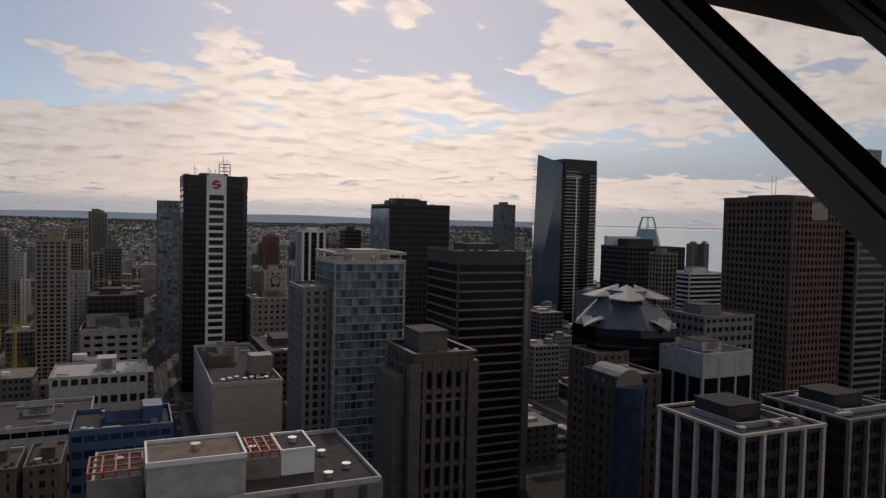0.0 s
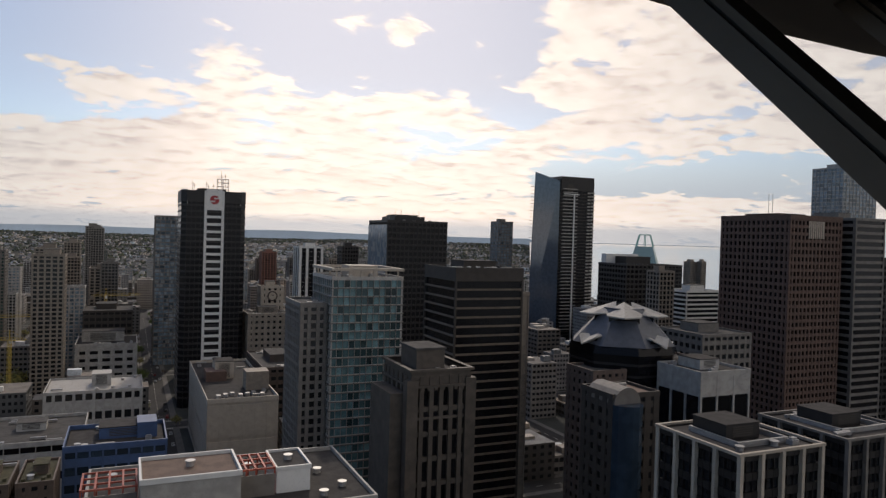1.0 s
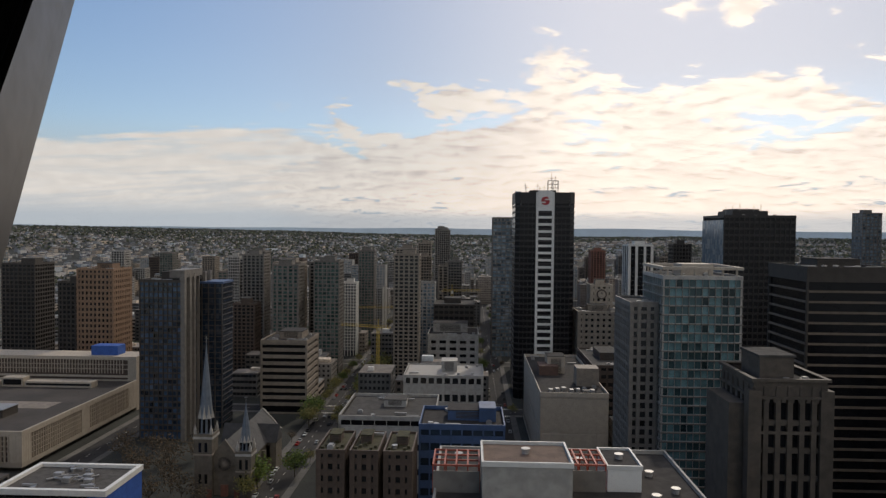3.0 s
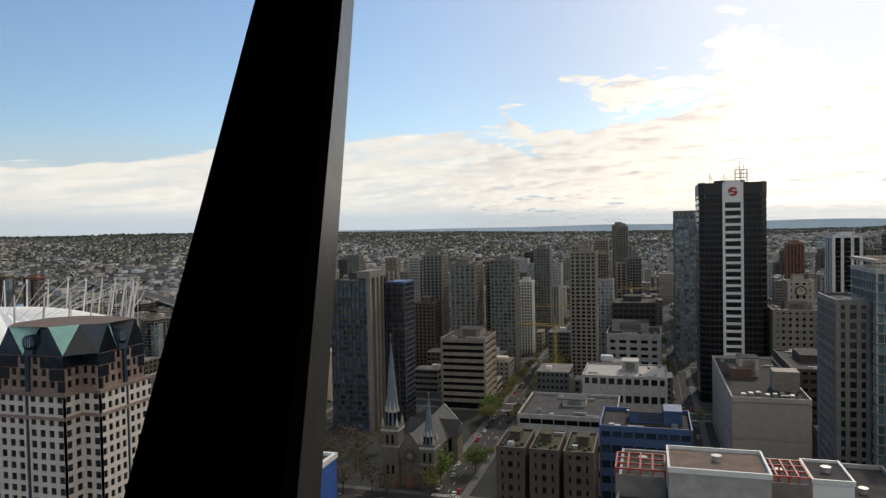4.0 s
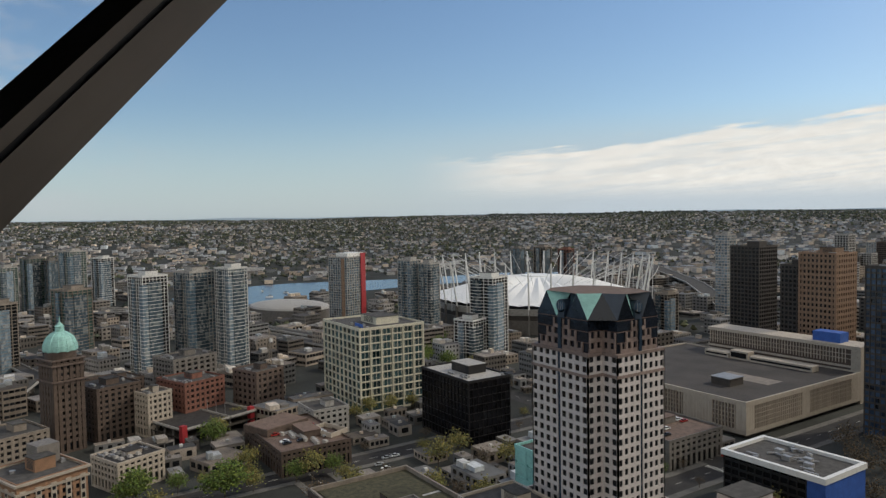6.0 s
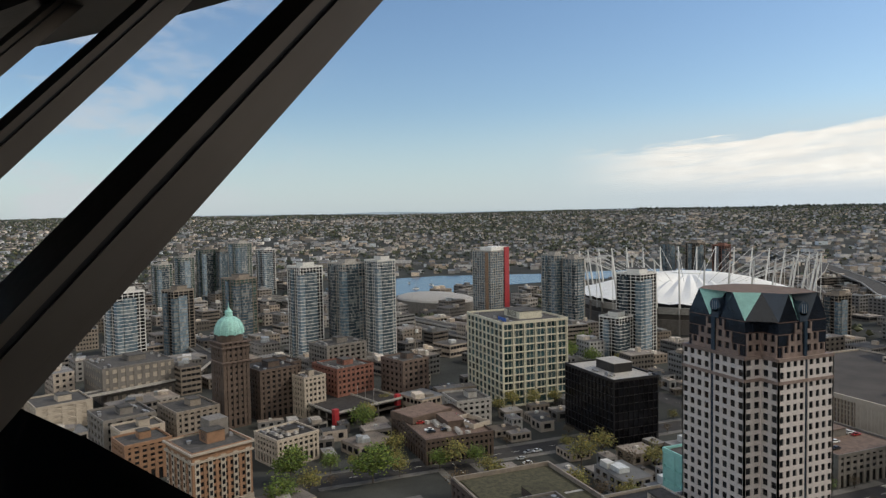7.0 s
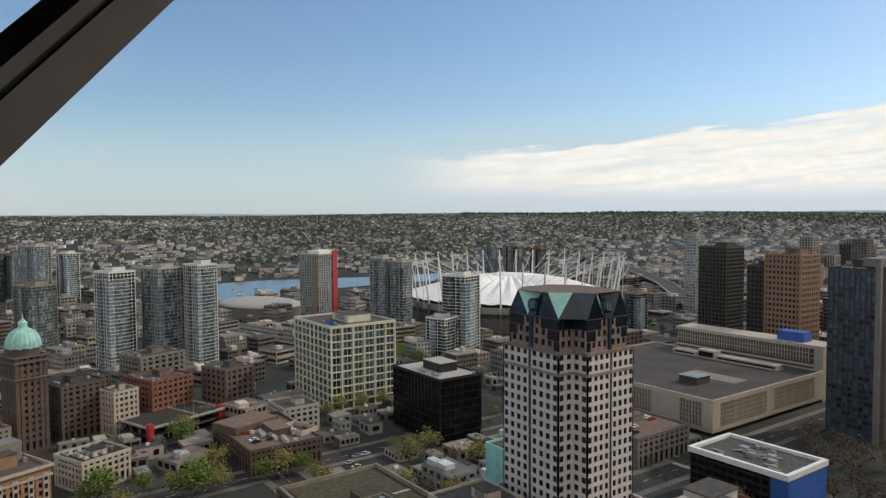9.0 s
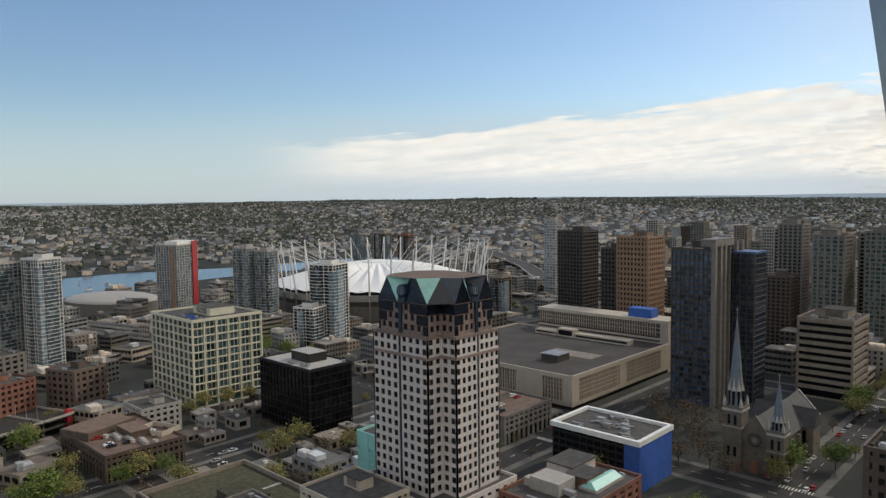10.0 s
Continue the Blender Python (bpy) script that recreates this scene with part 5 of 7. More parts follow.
def sorting_hall():
    """Broad low postal hall: cream panels with fins, a wide dark roof and a raised back slab."""
    x0, x1, y0, y1, h = -335, -211.4, 327, 440, 18.5
    b = thing("sorting_hall", (x0 + x1) / 2, (y0 + y1) / 2, 0, "broad low cream hall with a vast dark roof", "building")
    TAKEN.append((x0 - 3, x1 + 3, y0 - 3, y1 + 22))
    w, l = x1 - x0, y1 - y0
    part("body", Mesh().box(-w / 2 + 0.8, w / 2 - 0.8, -l / 2 + 0.8, l / 2, 3, h - 0.4), BRICK_BROWN, b, "dark red-brown panel wall")
    part("plinth", Mesh().box(-w / 2 + 3, w / 2 - 3, -l / 2 + 3, l / 2 - 2, 0, 3), CONC_DARK, b)
    part("roof", Mesh().box(-w / 2 + 0.6, w / 2 - 0.6, -l / 2 + 0.6, l / 2, h - 0.4, h), mat("wet_roof_felt", (0.048, 0.040, 0.034), rough=0.9, var=0.4, scale=0.05, fine=0.4), b)
    part("rim", Mesh().ring(w + 0.4, l + 0.4, 1.0, h - 1.6, h + 0.9), CREAM, b, "cream roof rim")
    part("base_band", Mesh().ring(w + 0.2, l + 0.2, 1.2, 2.4, 4.6), CREAM, b)
    for q0, q1 in ((-62, -52), (-22, -16), (24, 42), (56, 62)):
        part("blank_panel", Mesh().box(q0, q1, -l / 2 - 0.1, -l / 2 + 0.9, 4.6, h - 1.6), CREAM, b, "cream stone panel")
    for q0, q1 in ((-56.5, -50), (-6, 2), (46, 56.5)):
        part("blank_panel", Mesh().box(w / 2 - 0.9, w / 2 + 0.1, q0, q1, 4.6, h - 1.6), CREAM, b, "cream stone panel")
    fin = Mesh().box(-0.22, 0.22, -0.5, 0.5, 4.6, h - 1.6).data("fin", CREAM)
    x = -w / 2 + 1.2
    while x < w / 2 - 1:
        part("fin", fin, None, b, at=(x, -l / 2 + 0.35, 0))
        x += 1.9
    finy = Mesh().box(-0.5, 0.5, -0.22, 0.22, 4.6, h - 1.6).data("fin", CREAM)
    y = -l / 2 + 1.2
    while y < l / 2 - 1:
        part("fin", finy, None, b, at=(w / 2 - 0.35, y, 0))
        y += 1.9
    for z in (7.2, 9.6, 12, 14.4):
        part("transom", Mesh().ring(w - 0.2, l - 0.2, 0.5, z, z + 0.35), CREAM, b)
    part("roof_plant", Mesh().box(24, 36, -32, -20, h, h + 4), CONC_DARK, b, "dark roof plant box")
    part("plant_lid", Mesh().box(23.6, 36.4, -32.4, -19.6, h + 4, h + 4.4), STEEL, b)
    part("yellowed_patch", Mesh().box(12, 46, -12, 2, h, h + 0.06), CONC_TAN, b, "tan patch of roof felt")
    for q0, q1, hh in ((-30, -12, 3.2), (-11, 2, 5.5), (3, 44, 3.4)):
        pent = part("penthouse", Mesh().box(q0, q1, 36, 43, h, h + hh), CREAM, b, "long low cream penthouse")
        part("penthouse_windows", Mesh().box(q0 + 1, q1 - 1, 35.85, 36.1, h + 1.2, h + hh - 1), G_DARK, pent)
    # raised back slab
    part("back_slab", Mesh().box(-w / 2 + 20, w / 2 - 6, l / 2 + 1, l / 2 + 19, 0, 31.5), BRICK_BROWN, b)
    for z in (25.5, 28.3):
        part("back_transom", Mesh().box(-w / 2 + 19.5, w / 2 - 6.2, l / 2 + 0.7, l / 2 + 1.1, z, z + 0.4), CREAM, b)
    part("back_rim", Mesh().box(-w / 2 + 19, w / 2 - 5.5, l / 2 + 0.4, l / 2 + 19.6, 31.5, 33.6), CREAM, b)
    part("back_sill", Mesh().box(-w / 2 + 19, w / 2 - 5.5, l / 2 + 0.5, l / 2 + 19.5, 20.5, 21.8), CREAM, b)
    part("end_wall", Mesh().box(w / 2 - 6, w / 2 - 0.5, l / 2 + 0.3, l / 2 + 19.7, 0, 33.7), CREAM, b, "blank cream end wall")
    for i in range(50):
        q = -w / 2 + 21 + 1.9 * i
        if q < w / 2 - 7:
            part("back_fin", Mesh().box(q - 0.22, q + 0.22, l / 2 + 0.6, l / 2 + 1.2, 23, 31.5), CREAM, b)
    part("blue_box", Mesh().box(30, 47, l / 2 + 5, l / 2 + 15, 33.6, 39.5), BLUE, b, "bright blue roof box")


sorting_hall()


def rimmed_block():
    x0, x1, y0, y1, h = -173, -133.1, 253.7, 281, 19.8
    b = tower("office_block", "black glass block with a white roof rim and blue sheeting", x0, x1, y0, y1, h, 5, 12, 8, BLACK, G_BLACK, sp=0.3, pier=0.12, cap=110, roof=ROOF_GREY, ph=None, edge=0.3)
    w, l = x1 - x0, y1 - y0
    part("white_rim", Mesh().ring(w + 1.6, l + 1.6, 1.7, h - 0.8, h + 1.3), WHITE, b, "broad white roof rim")
    part("blue_sheeting", Mesh().box(w / 2 + 0.1, w / 2 + 0.5, -l / 2, l / 2, 0.2, h - 0.9), BLUE, b, "blue sheeting over the side")
    part("blue_sheeting", Mesh().box(w / 2 - 6, w / 2 + 0.5, -l / 2 - 0.5, -l / 2 - 0.1, 0.2, h - 0.9), BLUE, b, "blue sheeting round the corner")
    for i in range(7):
        part("roof_pipe", Mesh().beam((-8 + 2 * i, -3 + i % 3 * 2, h + 0.7), (-3 + 2 * i, 3 - i % 2 * 5, h + 0.7), 0.4), STEEL, b)
    for x, y in ((-6, 2), (0, -3), (6, 1), (9, -4)):
        part("roof_unit", Mesh().box(x - 1.6, x + 1.6, y - 1.1, y + 1.1, h, h + 1.8), STEEL, b)


rimmed_block()


G_SLAB = glass("glass_slate_blue", (0.035, 0.06, 0.105), rnd=0.95, curtain=0.08, spec=0.6)


def glass_slab_tower():
    b = tower("glass_tower", "dark blue glass tower with tall concrete fins", -181, -158, 380, 424, 86, 26, 9, 14, CONC_DARK, G_SLAB, sp=0.3, pier=0.14, depth=0.5, cap=240, roof=ROOF_DARK, ph=(0.5, 0.5, 4.0))
    for y in (-21.5, -14, -8, 8, 16):
        part("concrete_fin", Mesh().box(11.2, 13.4, y - 1.1, y + 1.1, 0, 90), CONC_GREY, b, "tall concrete fin")
    for y in (-18.5, -11, 0):
        part("concrete_fin", Mesh().box(11.2, 12.6, y - 0.5, y + 0.5, 0, 89), CONC_GREY, b, "slim concrete fin")
    part("fin_cap", Mesh().box(5, 13.2, -22, 3, 88, 92), CONC_GREY, b, "concrete cap between the fins")
    part("side_slab", Mesh().box(11.5, 24.5, 4, 21, 0, 83), G_SLAB, b, "blue glass side slab")
    for x in (12.6, 16.4, 20.2, 24.3):
        part("side_mullion", Mesh().box(x - 0.25, x + 0.25, 3.4, 4.0, 0, 83), CONC_DARK, b)
    for i in range(26):
        part("slab_edge", Mesh().box(11.4, 24.8, 3.7, 21.2, 3 + 3.1 * i, 3.35 + 3.1 * i), CONC_DARK, b)
    part("side_roof", Mesh().box(11.3, 24.9, 3.5, 21.3, 83, 84.2), BLUE_DULL, b, "blue roof edge")
    TAKEN.append((-158, -140, 395, 430))


glass_slab_tower()
tower("office_tower", "orange stone office tower with punched windows", -287, -260, 505, 533, 84, 20, 9, 9, ORANGE, G_DARK, sp=0.45, pier=0.45, cap=160, roof=ROOF_DARK, group="")
tower("office_tower", "dark grey office tower", -372, -345, 548, 574, 85, 24, 8, 8, CONC_DARK, G_DARK, sp=0.35, pier=0.2, cap=0, far=True)
tower("office_tower", "lower dark tower beside the orange one", -305, -289, 512, 530, 74, 20, 5, 5, CONC_DARK, G_DARK, cap=0, far=True)
sq("glass_tower", "slim pale glass tower far off", -464, 674, 15, 90, 28, 4, CONC_LIGHT, G_PALE, sp=0.25, pier=0.1, cap=0, far=True)
sq("apartment_tower", "reddish apartment tower with rows of windows", -157, 603, 23, 86, 26, 8, CONC_TAN, G_DARK, sp=0.4, pier=0.3, cap=0, far=True)
sq("apartment_tower", "brown apartment block with balconies", -178, 553, 17, 56, 18, 5, BRICK_BROWN, G_DARK, sp=0.3, pier=0.3, cap=0, far=True)
sq("apartment_tower", "olive grey apartment tower", -240, 786, 21, 89, 28, 6, CONC_GREY, G_DARK, cap=0, far=True)
sq("apartment_tower", "greenish glass apartment tower", -117, 570, 20, 89, 28, 6, CONC_GREY, G_GREEN, sp=0.3, pier=0.2, cap=0, far=True)
sq("apartment_tower", "slim grey apartment tower with white slabs", -224, 682, 13, 85, 26, 3, CONC_LIGHT, G_DARK, sp=0.3, pier=0.1, cap=0, far=True)


def gridded_office():
    b = tower("office_block", "pale green framed office with deep window bays", -421, -369.5, 192, 236, 49.5, 10, 9, 6, YELLOWISH, G_OFFICE, sp=0.15, pier=0.1, depth=0.9, proud=0.15, cap=160, roof=ROOF_GREY, ph=(0.4, 0.35, 4.5), edge=1.1)
    for k in range(18):
        part("mullion", Mesh().box(24.9, 25.2, -0.12, 0.12, 5, 49), YELLOWISH, b, at=(0, -22 + 44 * (k + 0.5) / 18, 0))
    part("roof_sign", Mesh().box(14, 24, -19, -18.6, 50.4, 52.4), BLUE, b)


gridded_office()
tower("office_block", "black glass cube with a white roof rim", -327, -283, 208, 234, 33, 7, 14, 9, BLACK, G_BLACK, sp=0.06, pier=0.03, cap=100, roof=ROOF_WHITE, ph=(0.36, 0.42, 4.5), edge=0.8)
for nm, cx, cy, s, h, fl, bays, wall, gz, rot, lab in (
        ("apartment_tower", -558, 146, 22, 76, 27, 7, CONC_LIGHT, G_CONDO, 20, "pale blue glass apartment tower"),
        ("apartment_tower", -544, 170, 17.5, 78, 28, 7, WHITE, G_CONDO, 20, "white and glass apartment tower"),
        ("apartment_tower", -555, 112, 20, 75, 27, 7, WHITE, G_DARK, 20, "white gridded apartment tower"),
        ("apartment_tower", -652, 71, 22, 60, 21, 5, CONC_TAN, G_GREEN, 30, "stepped beige apartment tower"),
        ("apartment_tower", -613, 19, 18, 56, 20, 4, CONC_TAN, G_DARK, 30, "brown-grey apartment tower"),
        ("apartment_tower", -573, -19, 21, 61, 22, 5, WHITE, G_DARK, 30, "white balconied apartment tower"),
        ("apartment_tower", -588, 355, 16, 73, 26, 4, CONC_LIGHT, G_CONDO, 20, "grey-blue apartment tower"),
        ("apartment_tower", -573, 368, 15, 70, 25, 4, CONC_LIGHT, G_CONDO, 20, "paler twin apartment tower"),
        ("apartment_tower", -470, 362, 23, 64, 22, 5, WHITE, G_DARK, 20, "white apartment tower with balconies"),
        ("apartment_block", -468, 341, 19, 31, 10, 5, WHITE, G_DARK, 20, "low white apartment block"),
        ("apartment_tower", -913, 6, 18, 59, 20, 4, CONC_LIGHT, G_GREEN, 30, "far pale green tower"),
        ("apartment_tower", -963, 33, 18, 64, 22, 4, CONC_LIGHT, G_GREEN, 30, "far pale green stepped tower"),
        ("apartment_tower", -1012, 62, 19, 71, 24, 4, CONC_GREY, G_GREEN, 30, "far grey-green glass tower"),
        ("apartment_tower", -1008, 82, 14, 68, 23, 3, CONC_GREY, G_CONDO, 30, "far slim glass tower"),
        ("apartment_tower", -960, 102, 22, 80, 27, 5, CONC_LIGHT, G_GREEN, 30, "tallest pale green tower of the far group"),
        ("apartment_tower", -1055, 147, 20, 66, 22, 4, WHITE, G_DARK, 30, "far white apartment tower"),
        ("apartment_tower", -876, 779, 22, 62, 22, 5, CONC_TAN, G_DARK, 20, "far tan tower behind the stadium"),
        ("apartment_tower", -849, 806, 20, 58, 20, 4, BRICK_RED, G_DARK, 20, "far red tower behind the stadium"),
        ("apartment_tower", -905, 750, 18, 60, 21, 4, CONC_GREY, G_CONDO, 20, "far grey tower behind the stadium"),
        ("office_block", -450, 561, 16, 37, 11, 4, CONC_TAN, G_DARK, 0, "tan block by the bridge")):
    b = sq(nm, lab, cx, cy, s, h, fl, bays, wall, gz, rot=rot, sp=0.15, pier=0.09, depth=0.7, cap=0, far=True, ph=(0.5, 0.5, 3.5))
    q, fh = int(abs(cx + cy)) % 3, (h - 5) / fl
    for k, (x0, x1, y0, y1) in enumerate(((-0.34 * s + q * 2, 0.02 * s, -s / 2 - 1.1, -s / 2 + 0.2), (s / 2 - 0.2, s / 2 + 1.1, -0.3 * s, 0.12 * s + q), (0.3 * s, s / 2 + 0.6, -s / 2 - 0.6, -0.3 * s))):
        bay = part("glass_bay", Mesh().box(x0, x1, y0, y1, 0, h - 2 - 2 * k), (G_CONDO, G_PALE, G_CONDO)[(k + q) % 3], b, "projecting glass bay")
        part("bay_slabs", sum_boxes([(x0 - 0.15, x1 + 0.15, y0 - 0.15, y1 + 0.15, 5 + fh * i, 5.3 + fh * i) for i in range(fl - 1)]), wall, bay)


def striped_tower():
    b = sq("apartment_tower", "glass apartment tower with a broad red stripe", -693, 339, 28, 73, 26, 8, CONC_LIGHT, G_CONDO, rot=20, sp=0.18, pier=0.1, cap=0, far=True)
    part("red_stripe", Mesh().box(13.9, 14.8, 6.5, 13.5, 0, 77), RED_PAINT, b, "broad red stripe")
    part("yellow_stripe", Mesh().box(6, 10, -14.8, -13.9, 0, 72), ORANGE, b, "ochre stripe")
    part("white_top", Mesh().box(-4, 13, -12, 12, 73, 77.5), WHITE, b)


striped_tower()


def domed_tower():
    """Brown brick tower with a copper dome and lantern on a broad brick base."""
    b = sq("domed_tower", "brown brick tower with a green copper dome", -404, 42, 15, 47, 13, 5, BRICK_BROWN, G_DARK, rot=20, sp=0.5, pier=0.55, depth=0.6, proud=0.2, cap=130, plant=False, edge=0.4)
    for z in (36, 44, 46.6):
        part("cornice", Mesh().ring(17, 17, 1.3, z, z + 0.7), STONE_PINK, b)
    part("drum", Mesh().prism(circle(7.2, 20), 47, 51), BRICK_BROWN, b)
    for j in range(10):
        a = 2 * math.pi * j / 10
        part("dormer", Mesh().box(-0.8, 0.8, -0.6, 0.6, 0, 2.2).cone([(-1, -0.8), (1, -0.8), (1, 0.8), (-1, 0.8)], 2.2, (0, 0, 3.3)), COPPER, b, at=(7.0 * math.cos(a), 7.0 * math.sin(a), 50.6))
    m, k, prof = Mesh(), 24, [(7.9, 51), (7.8, 53.5), (7.0, 56), (5.6, 58.2), (3.6, 59.8), (2.2, 60.4), (2.0, 62.6), (2.3, 62.8), (1.2, 64.0), (0.3, 65.2), (0.12, 68)]
    for r, z in prof:
        m.v += [(r * math.cos(2 * math.pi * j / k), r * math.sin(2 * math.pi * j / k), z) for j in range(k)]
    for i in range(len(prof) - 1):
        m.f += [(i * k + j, i * k + (j + 1) % k, (i + 1) * k + (j + 1) % k, (i + 1) * k + j) for j in range(k)]
    part("dome", m, COPPER, b, "green copper dome with lantern")
    rib = Mesh()
    for j in range(12):
        a = 2 * math.pi * j / 12
        for (r0, z0), (r1, z1) in zip(prof[:5], prof[1:5]):
            rib.beam(((r0 + 0.05) * math.cos(a), (r0 + 0.05) * math.sin(a), z0), ((r1 + 0.05) * math.cos(a), (r1 + 0.05) * math.sin(a), z1), 0.16, 4)
    part("dome_ribs", rib, COPPER, b)
    tower("office_block", "brown brick base block of the domed tower", -432, -405, 52, 76, 28, 8, 8, 7, BRICK_BROWN, G_DARK, sp=0.45, pier=0.45, rot=20, cap=110, roof=ROOF_DARK, ph=(0.3, 0.3, 3))


domed_tower()
# older blocks round the little park
hb = tower("hotel_block", "ornate orange brick hotel with cream trim", -303, -279, 12, 36, 27, 7, 10, 10, BRICK_ORANGE, G_DARK, sp=0.36, pier=0.44, rot=22, cap=110, roof=ROOF_GREY, ph=(0.3, 0.3, 4.5), topband=2.5)
for z, o in ((3.8, 0.5), (23.6, 0.6), (26.8, 1.0)):
    part("cornice", Mesh().ring(24 + 2 * o, 24 + 2 * o, o + 0.4, z, z + 0.8), CREAM, hb, "cream cornice")
part("stone_base", Mesh().ring(24.6, 24.6, 0.5, 0, 6.5), CREAM, hb, "cream stone ground storeys")
for k in range(5):
    q = -10.2 + 5.1 * k
    part("cream_bay", Mesh().box(q - 0.95, q + 0.95, -12.35, -12.0, 6.5, 25), CREAM, hb, "cream window bay")
    part("cream_bay", Mesh().box(12.0, 12.35, q - 0.95, q + 0.95, 6.5, 25), CREAM, hb, "cream window bay")
    for f in range(6):
        part("pane", Mesh().box(q - 0.55, q + 0.55, -12.42, -12.3, 7.3 + 3 * f, 9.1 + 3 * f), G_DARK, hb)
        part("pane", Mesh().box(12.3, 12.42, q - 0.55, q + 0.55, 7.3 + 3 * f, 9.1 + 3 * f), G_DARK, hb)
part("rooftop_lift_house", Mesh().box(-11, -3, 2, 10, 27, 34), CONC_GREY, hb)
tower("low_block", "cream block with white skylights on its roof", -346, -325, 50, 72, 13, 3, 8, 8, CREAM, G_DARK, sp=0.4, pier=0.4, rot=22, cap=48, roof=ROOF_DARK, ph=(0.3, 0.3, 1.6))
sky_b = thing("skylight_row", -335.5, 61, 13.0, "white skylights on a dark roof", "skylight", rot=22)
for i in range(4):
    for j in range(3):
        part("skylight", Mesh().prism([(-1.2, -1), (1.2, -1), (1.2, 1), (-1.2, 1)], 0, 1.1, [(-0.8, -0.6), (0.8, -0.6), (0.8, 0.6), (-0.8, 0.6)]), ROOF_WHITE, sky_b, at=(-7 + 4 * i, -6 + 4 * j, 0))
for x0, x1, y0, y1, h, wall, fl, bays, lab in (
        (-350, -332, -12, 8, 17, BRICK_ORANGE, 5, 6, "bright orange block with cream end"),
        (-366, -352, -14, 6, 18, CREAM, 5, 4, "cream block between orange ones"),
        (-396, -370, 8, 30, 19, CONC_TAN, 5, 7, "tan brick warehouse with lift house"),
        (-392, -366, -24, 0, 20, CONC_GREY, 4, 5, "grey warehouse with flat roof"),
        (-460, -432, -62, -34, 14, CREAM, 3, 4, "blank cream warehouse"),
        (-525, -484, -36, 8, 22, CONC_GREY, 3, 9, "long grey hall with ribbed walls"),
        (-458, -436, 62, 84, 24, BRICK_BROWN, 7, 7, "brown brick office with arched top"),
        (-412, -398, 78, 92, 23, CREAM, 6, 5, "small cream building"),
        (-436, -408, 96, 122, 24, BRICK_RED, 6, 8, "red brick warehouse with cornice"),
        (-462, -440, 98, 128, 32, CONC_GREY, 9, 7, "grey apartment block with roof terraces"),
        (-424, -402, 136, 156, 26, STONE_PINK, 6, 5, "unfinished concrete block in scaffolding"),
        (-366, -344, 152, 172, 14, CONC_LIGHT, 3, 6, "low white office"),
        (-352, -300, 118, 152, 11, BRICK_BROWN, 2, 14, "low brown brick block with a car deck"),
        (-245, -190, 108, 150, 14, BROWN_DARK, 3, 12, "low dark block with a mossy roof"),
        (-176, -151, 128, 149, 30, CREAM, 8, 8, "cream office with roof plant"),
        (-139, -112, 176, 216, 24, BRICK_RED, 7, 8, "red brick block with white plant houses"),
        (-206, -180, 96, 130, 20, CONC_GREY, 6, 9, "grey office with roof terraces"),
        (-262, -206, 262, 300, 13, CONC_GREY, 3, 10, "low grey block with car deck")):
    roof = MOSS if "mossy" in lab else ROOF_BROWN if "car deck" in lab else ROOF_GREY
    gz = CREAM if "blank" in lab or "ribbed" in lab else G_DARK
    tower("city_block", lab, x0, x1, y0, y1, h, fl, bays, bays, wall, gz, sp=0.45, pier=0.42, cap=60 if h > 12 else 28, roof=roof, far=h < 20, rot=20 if x1 < -300 and y1 < 160 else 0, ph=(0.3, 0.25, 3.2))
rf = thing("roof_membrane", -326, 138, 11.05, "white membrane patch on a brown roof", "roof", rot=20)
part("sheet", Mesh().box(-12, 8, -7, 6, 0, 0.12), ROOF_WHITE, rf)
part("lift_house", Mesh().box(2, 9, -3, 4, 0.1, 3.2), CREAM, rf)
part("upper_block", Mesh().box(-24, -6, -16, 10, -0.04, 3.4), BRICK_BROWN, rf)
part("upper_roof", Mesh().box(-23.6, -6.4, -15.6, 9.6, 3.4, 3.6), ROOF_BROWN, rf, "red-brown roof felt")
part("court_wall", Mesh().ring(16, 11, 0.5, 0.1, 2.4), CREAM, rf, "cream courtyard wall", at=(12, 6, 0))
for i in range(14):
    part("roof_unit", Mesh().box(-1.1, 1.1, -0.8, 0.8, 0, 1.5), ROOF_WHITE, rf, at=(-3 + 2.0 * i, -9.5 + 1.1 * (i * 7 % 4), 0.05))
mr = thing("roof_planting", -217.5, 129, 14.05, "mossy roof beds divided by pale paths", "green roof")
part("bed", Mesh().box(-25, -1, -18, 18, -0.04, 0.25), MOSS, mr)
part("bed", Mesh().box(1, 25, -18, 18, -0.04, 0.25), MOSS, mr)
part("path", Mesh().box(-0.8, 0.8, -19, 19, -0.04, 0.12), CONC_LIGHT, mr, "pale roof path")
part("parapet", Mesh().ring(54.5, 41.5, 0.7, -0.4, 1.6), CONC_TAN, mr)
wp = thing("plant_house", -128, 190, 24, "white rooftop plant house with ducts", "roof plant")
part("housing", Mesh().box(-6, 5, -5, 4, 0, 4), ROOF_WHITE, wp)
part("duct", Mesh().box(5, 9, -3, -1, 0.5, 2), STEEL, wp)
for i in range(5):
    part("fan_housing", FAN, None, wp, at=(-4 + 2.1 * i, 6.5, 0))
lg = thing("roof_lantern", -119, 203, 24, "pale aqua glazed roof lantern with white curbs", "skylight")
part("glazing", Mesh().prism([(-3, -8), (3, -8), (3, 8), (-3, 8)], 0.8, 2.6, [(-0.6, -7), (0.6, -7), (0.6, 7), (-0.6, 7)]), AQUA, lg)
part("curb", Mesh().ring(6.4, 16.4, 0.4, 0, 0.9), ROOF_WHITE, lg)
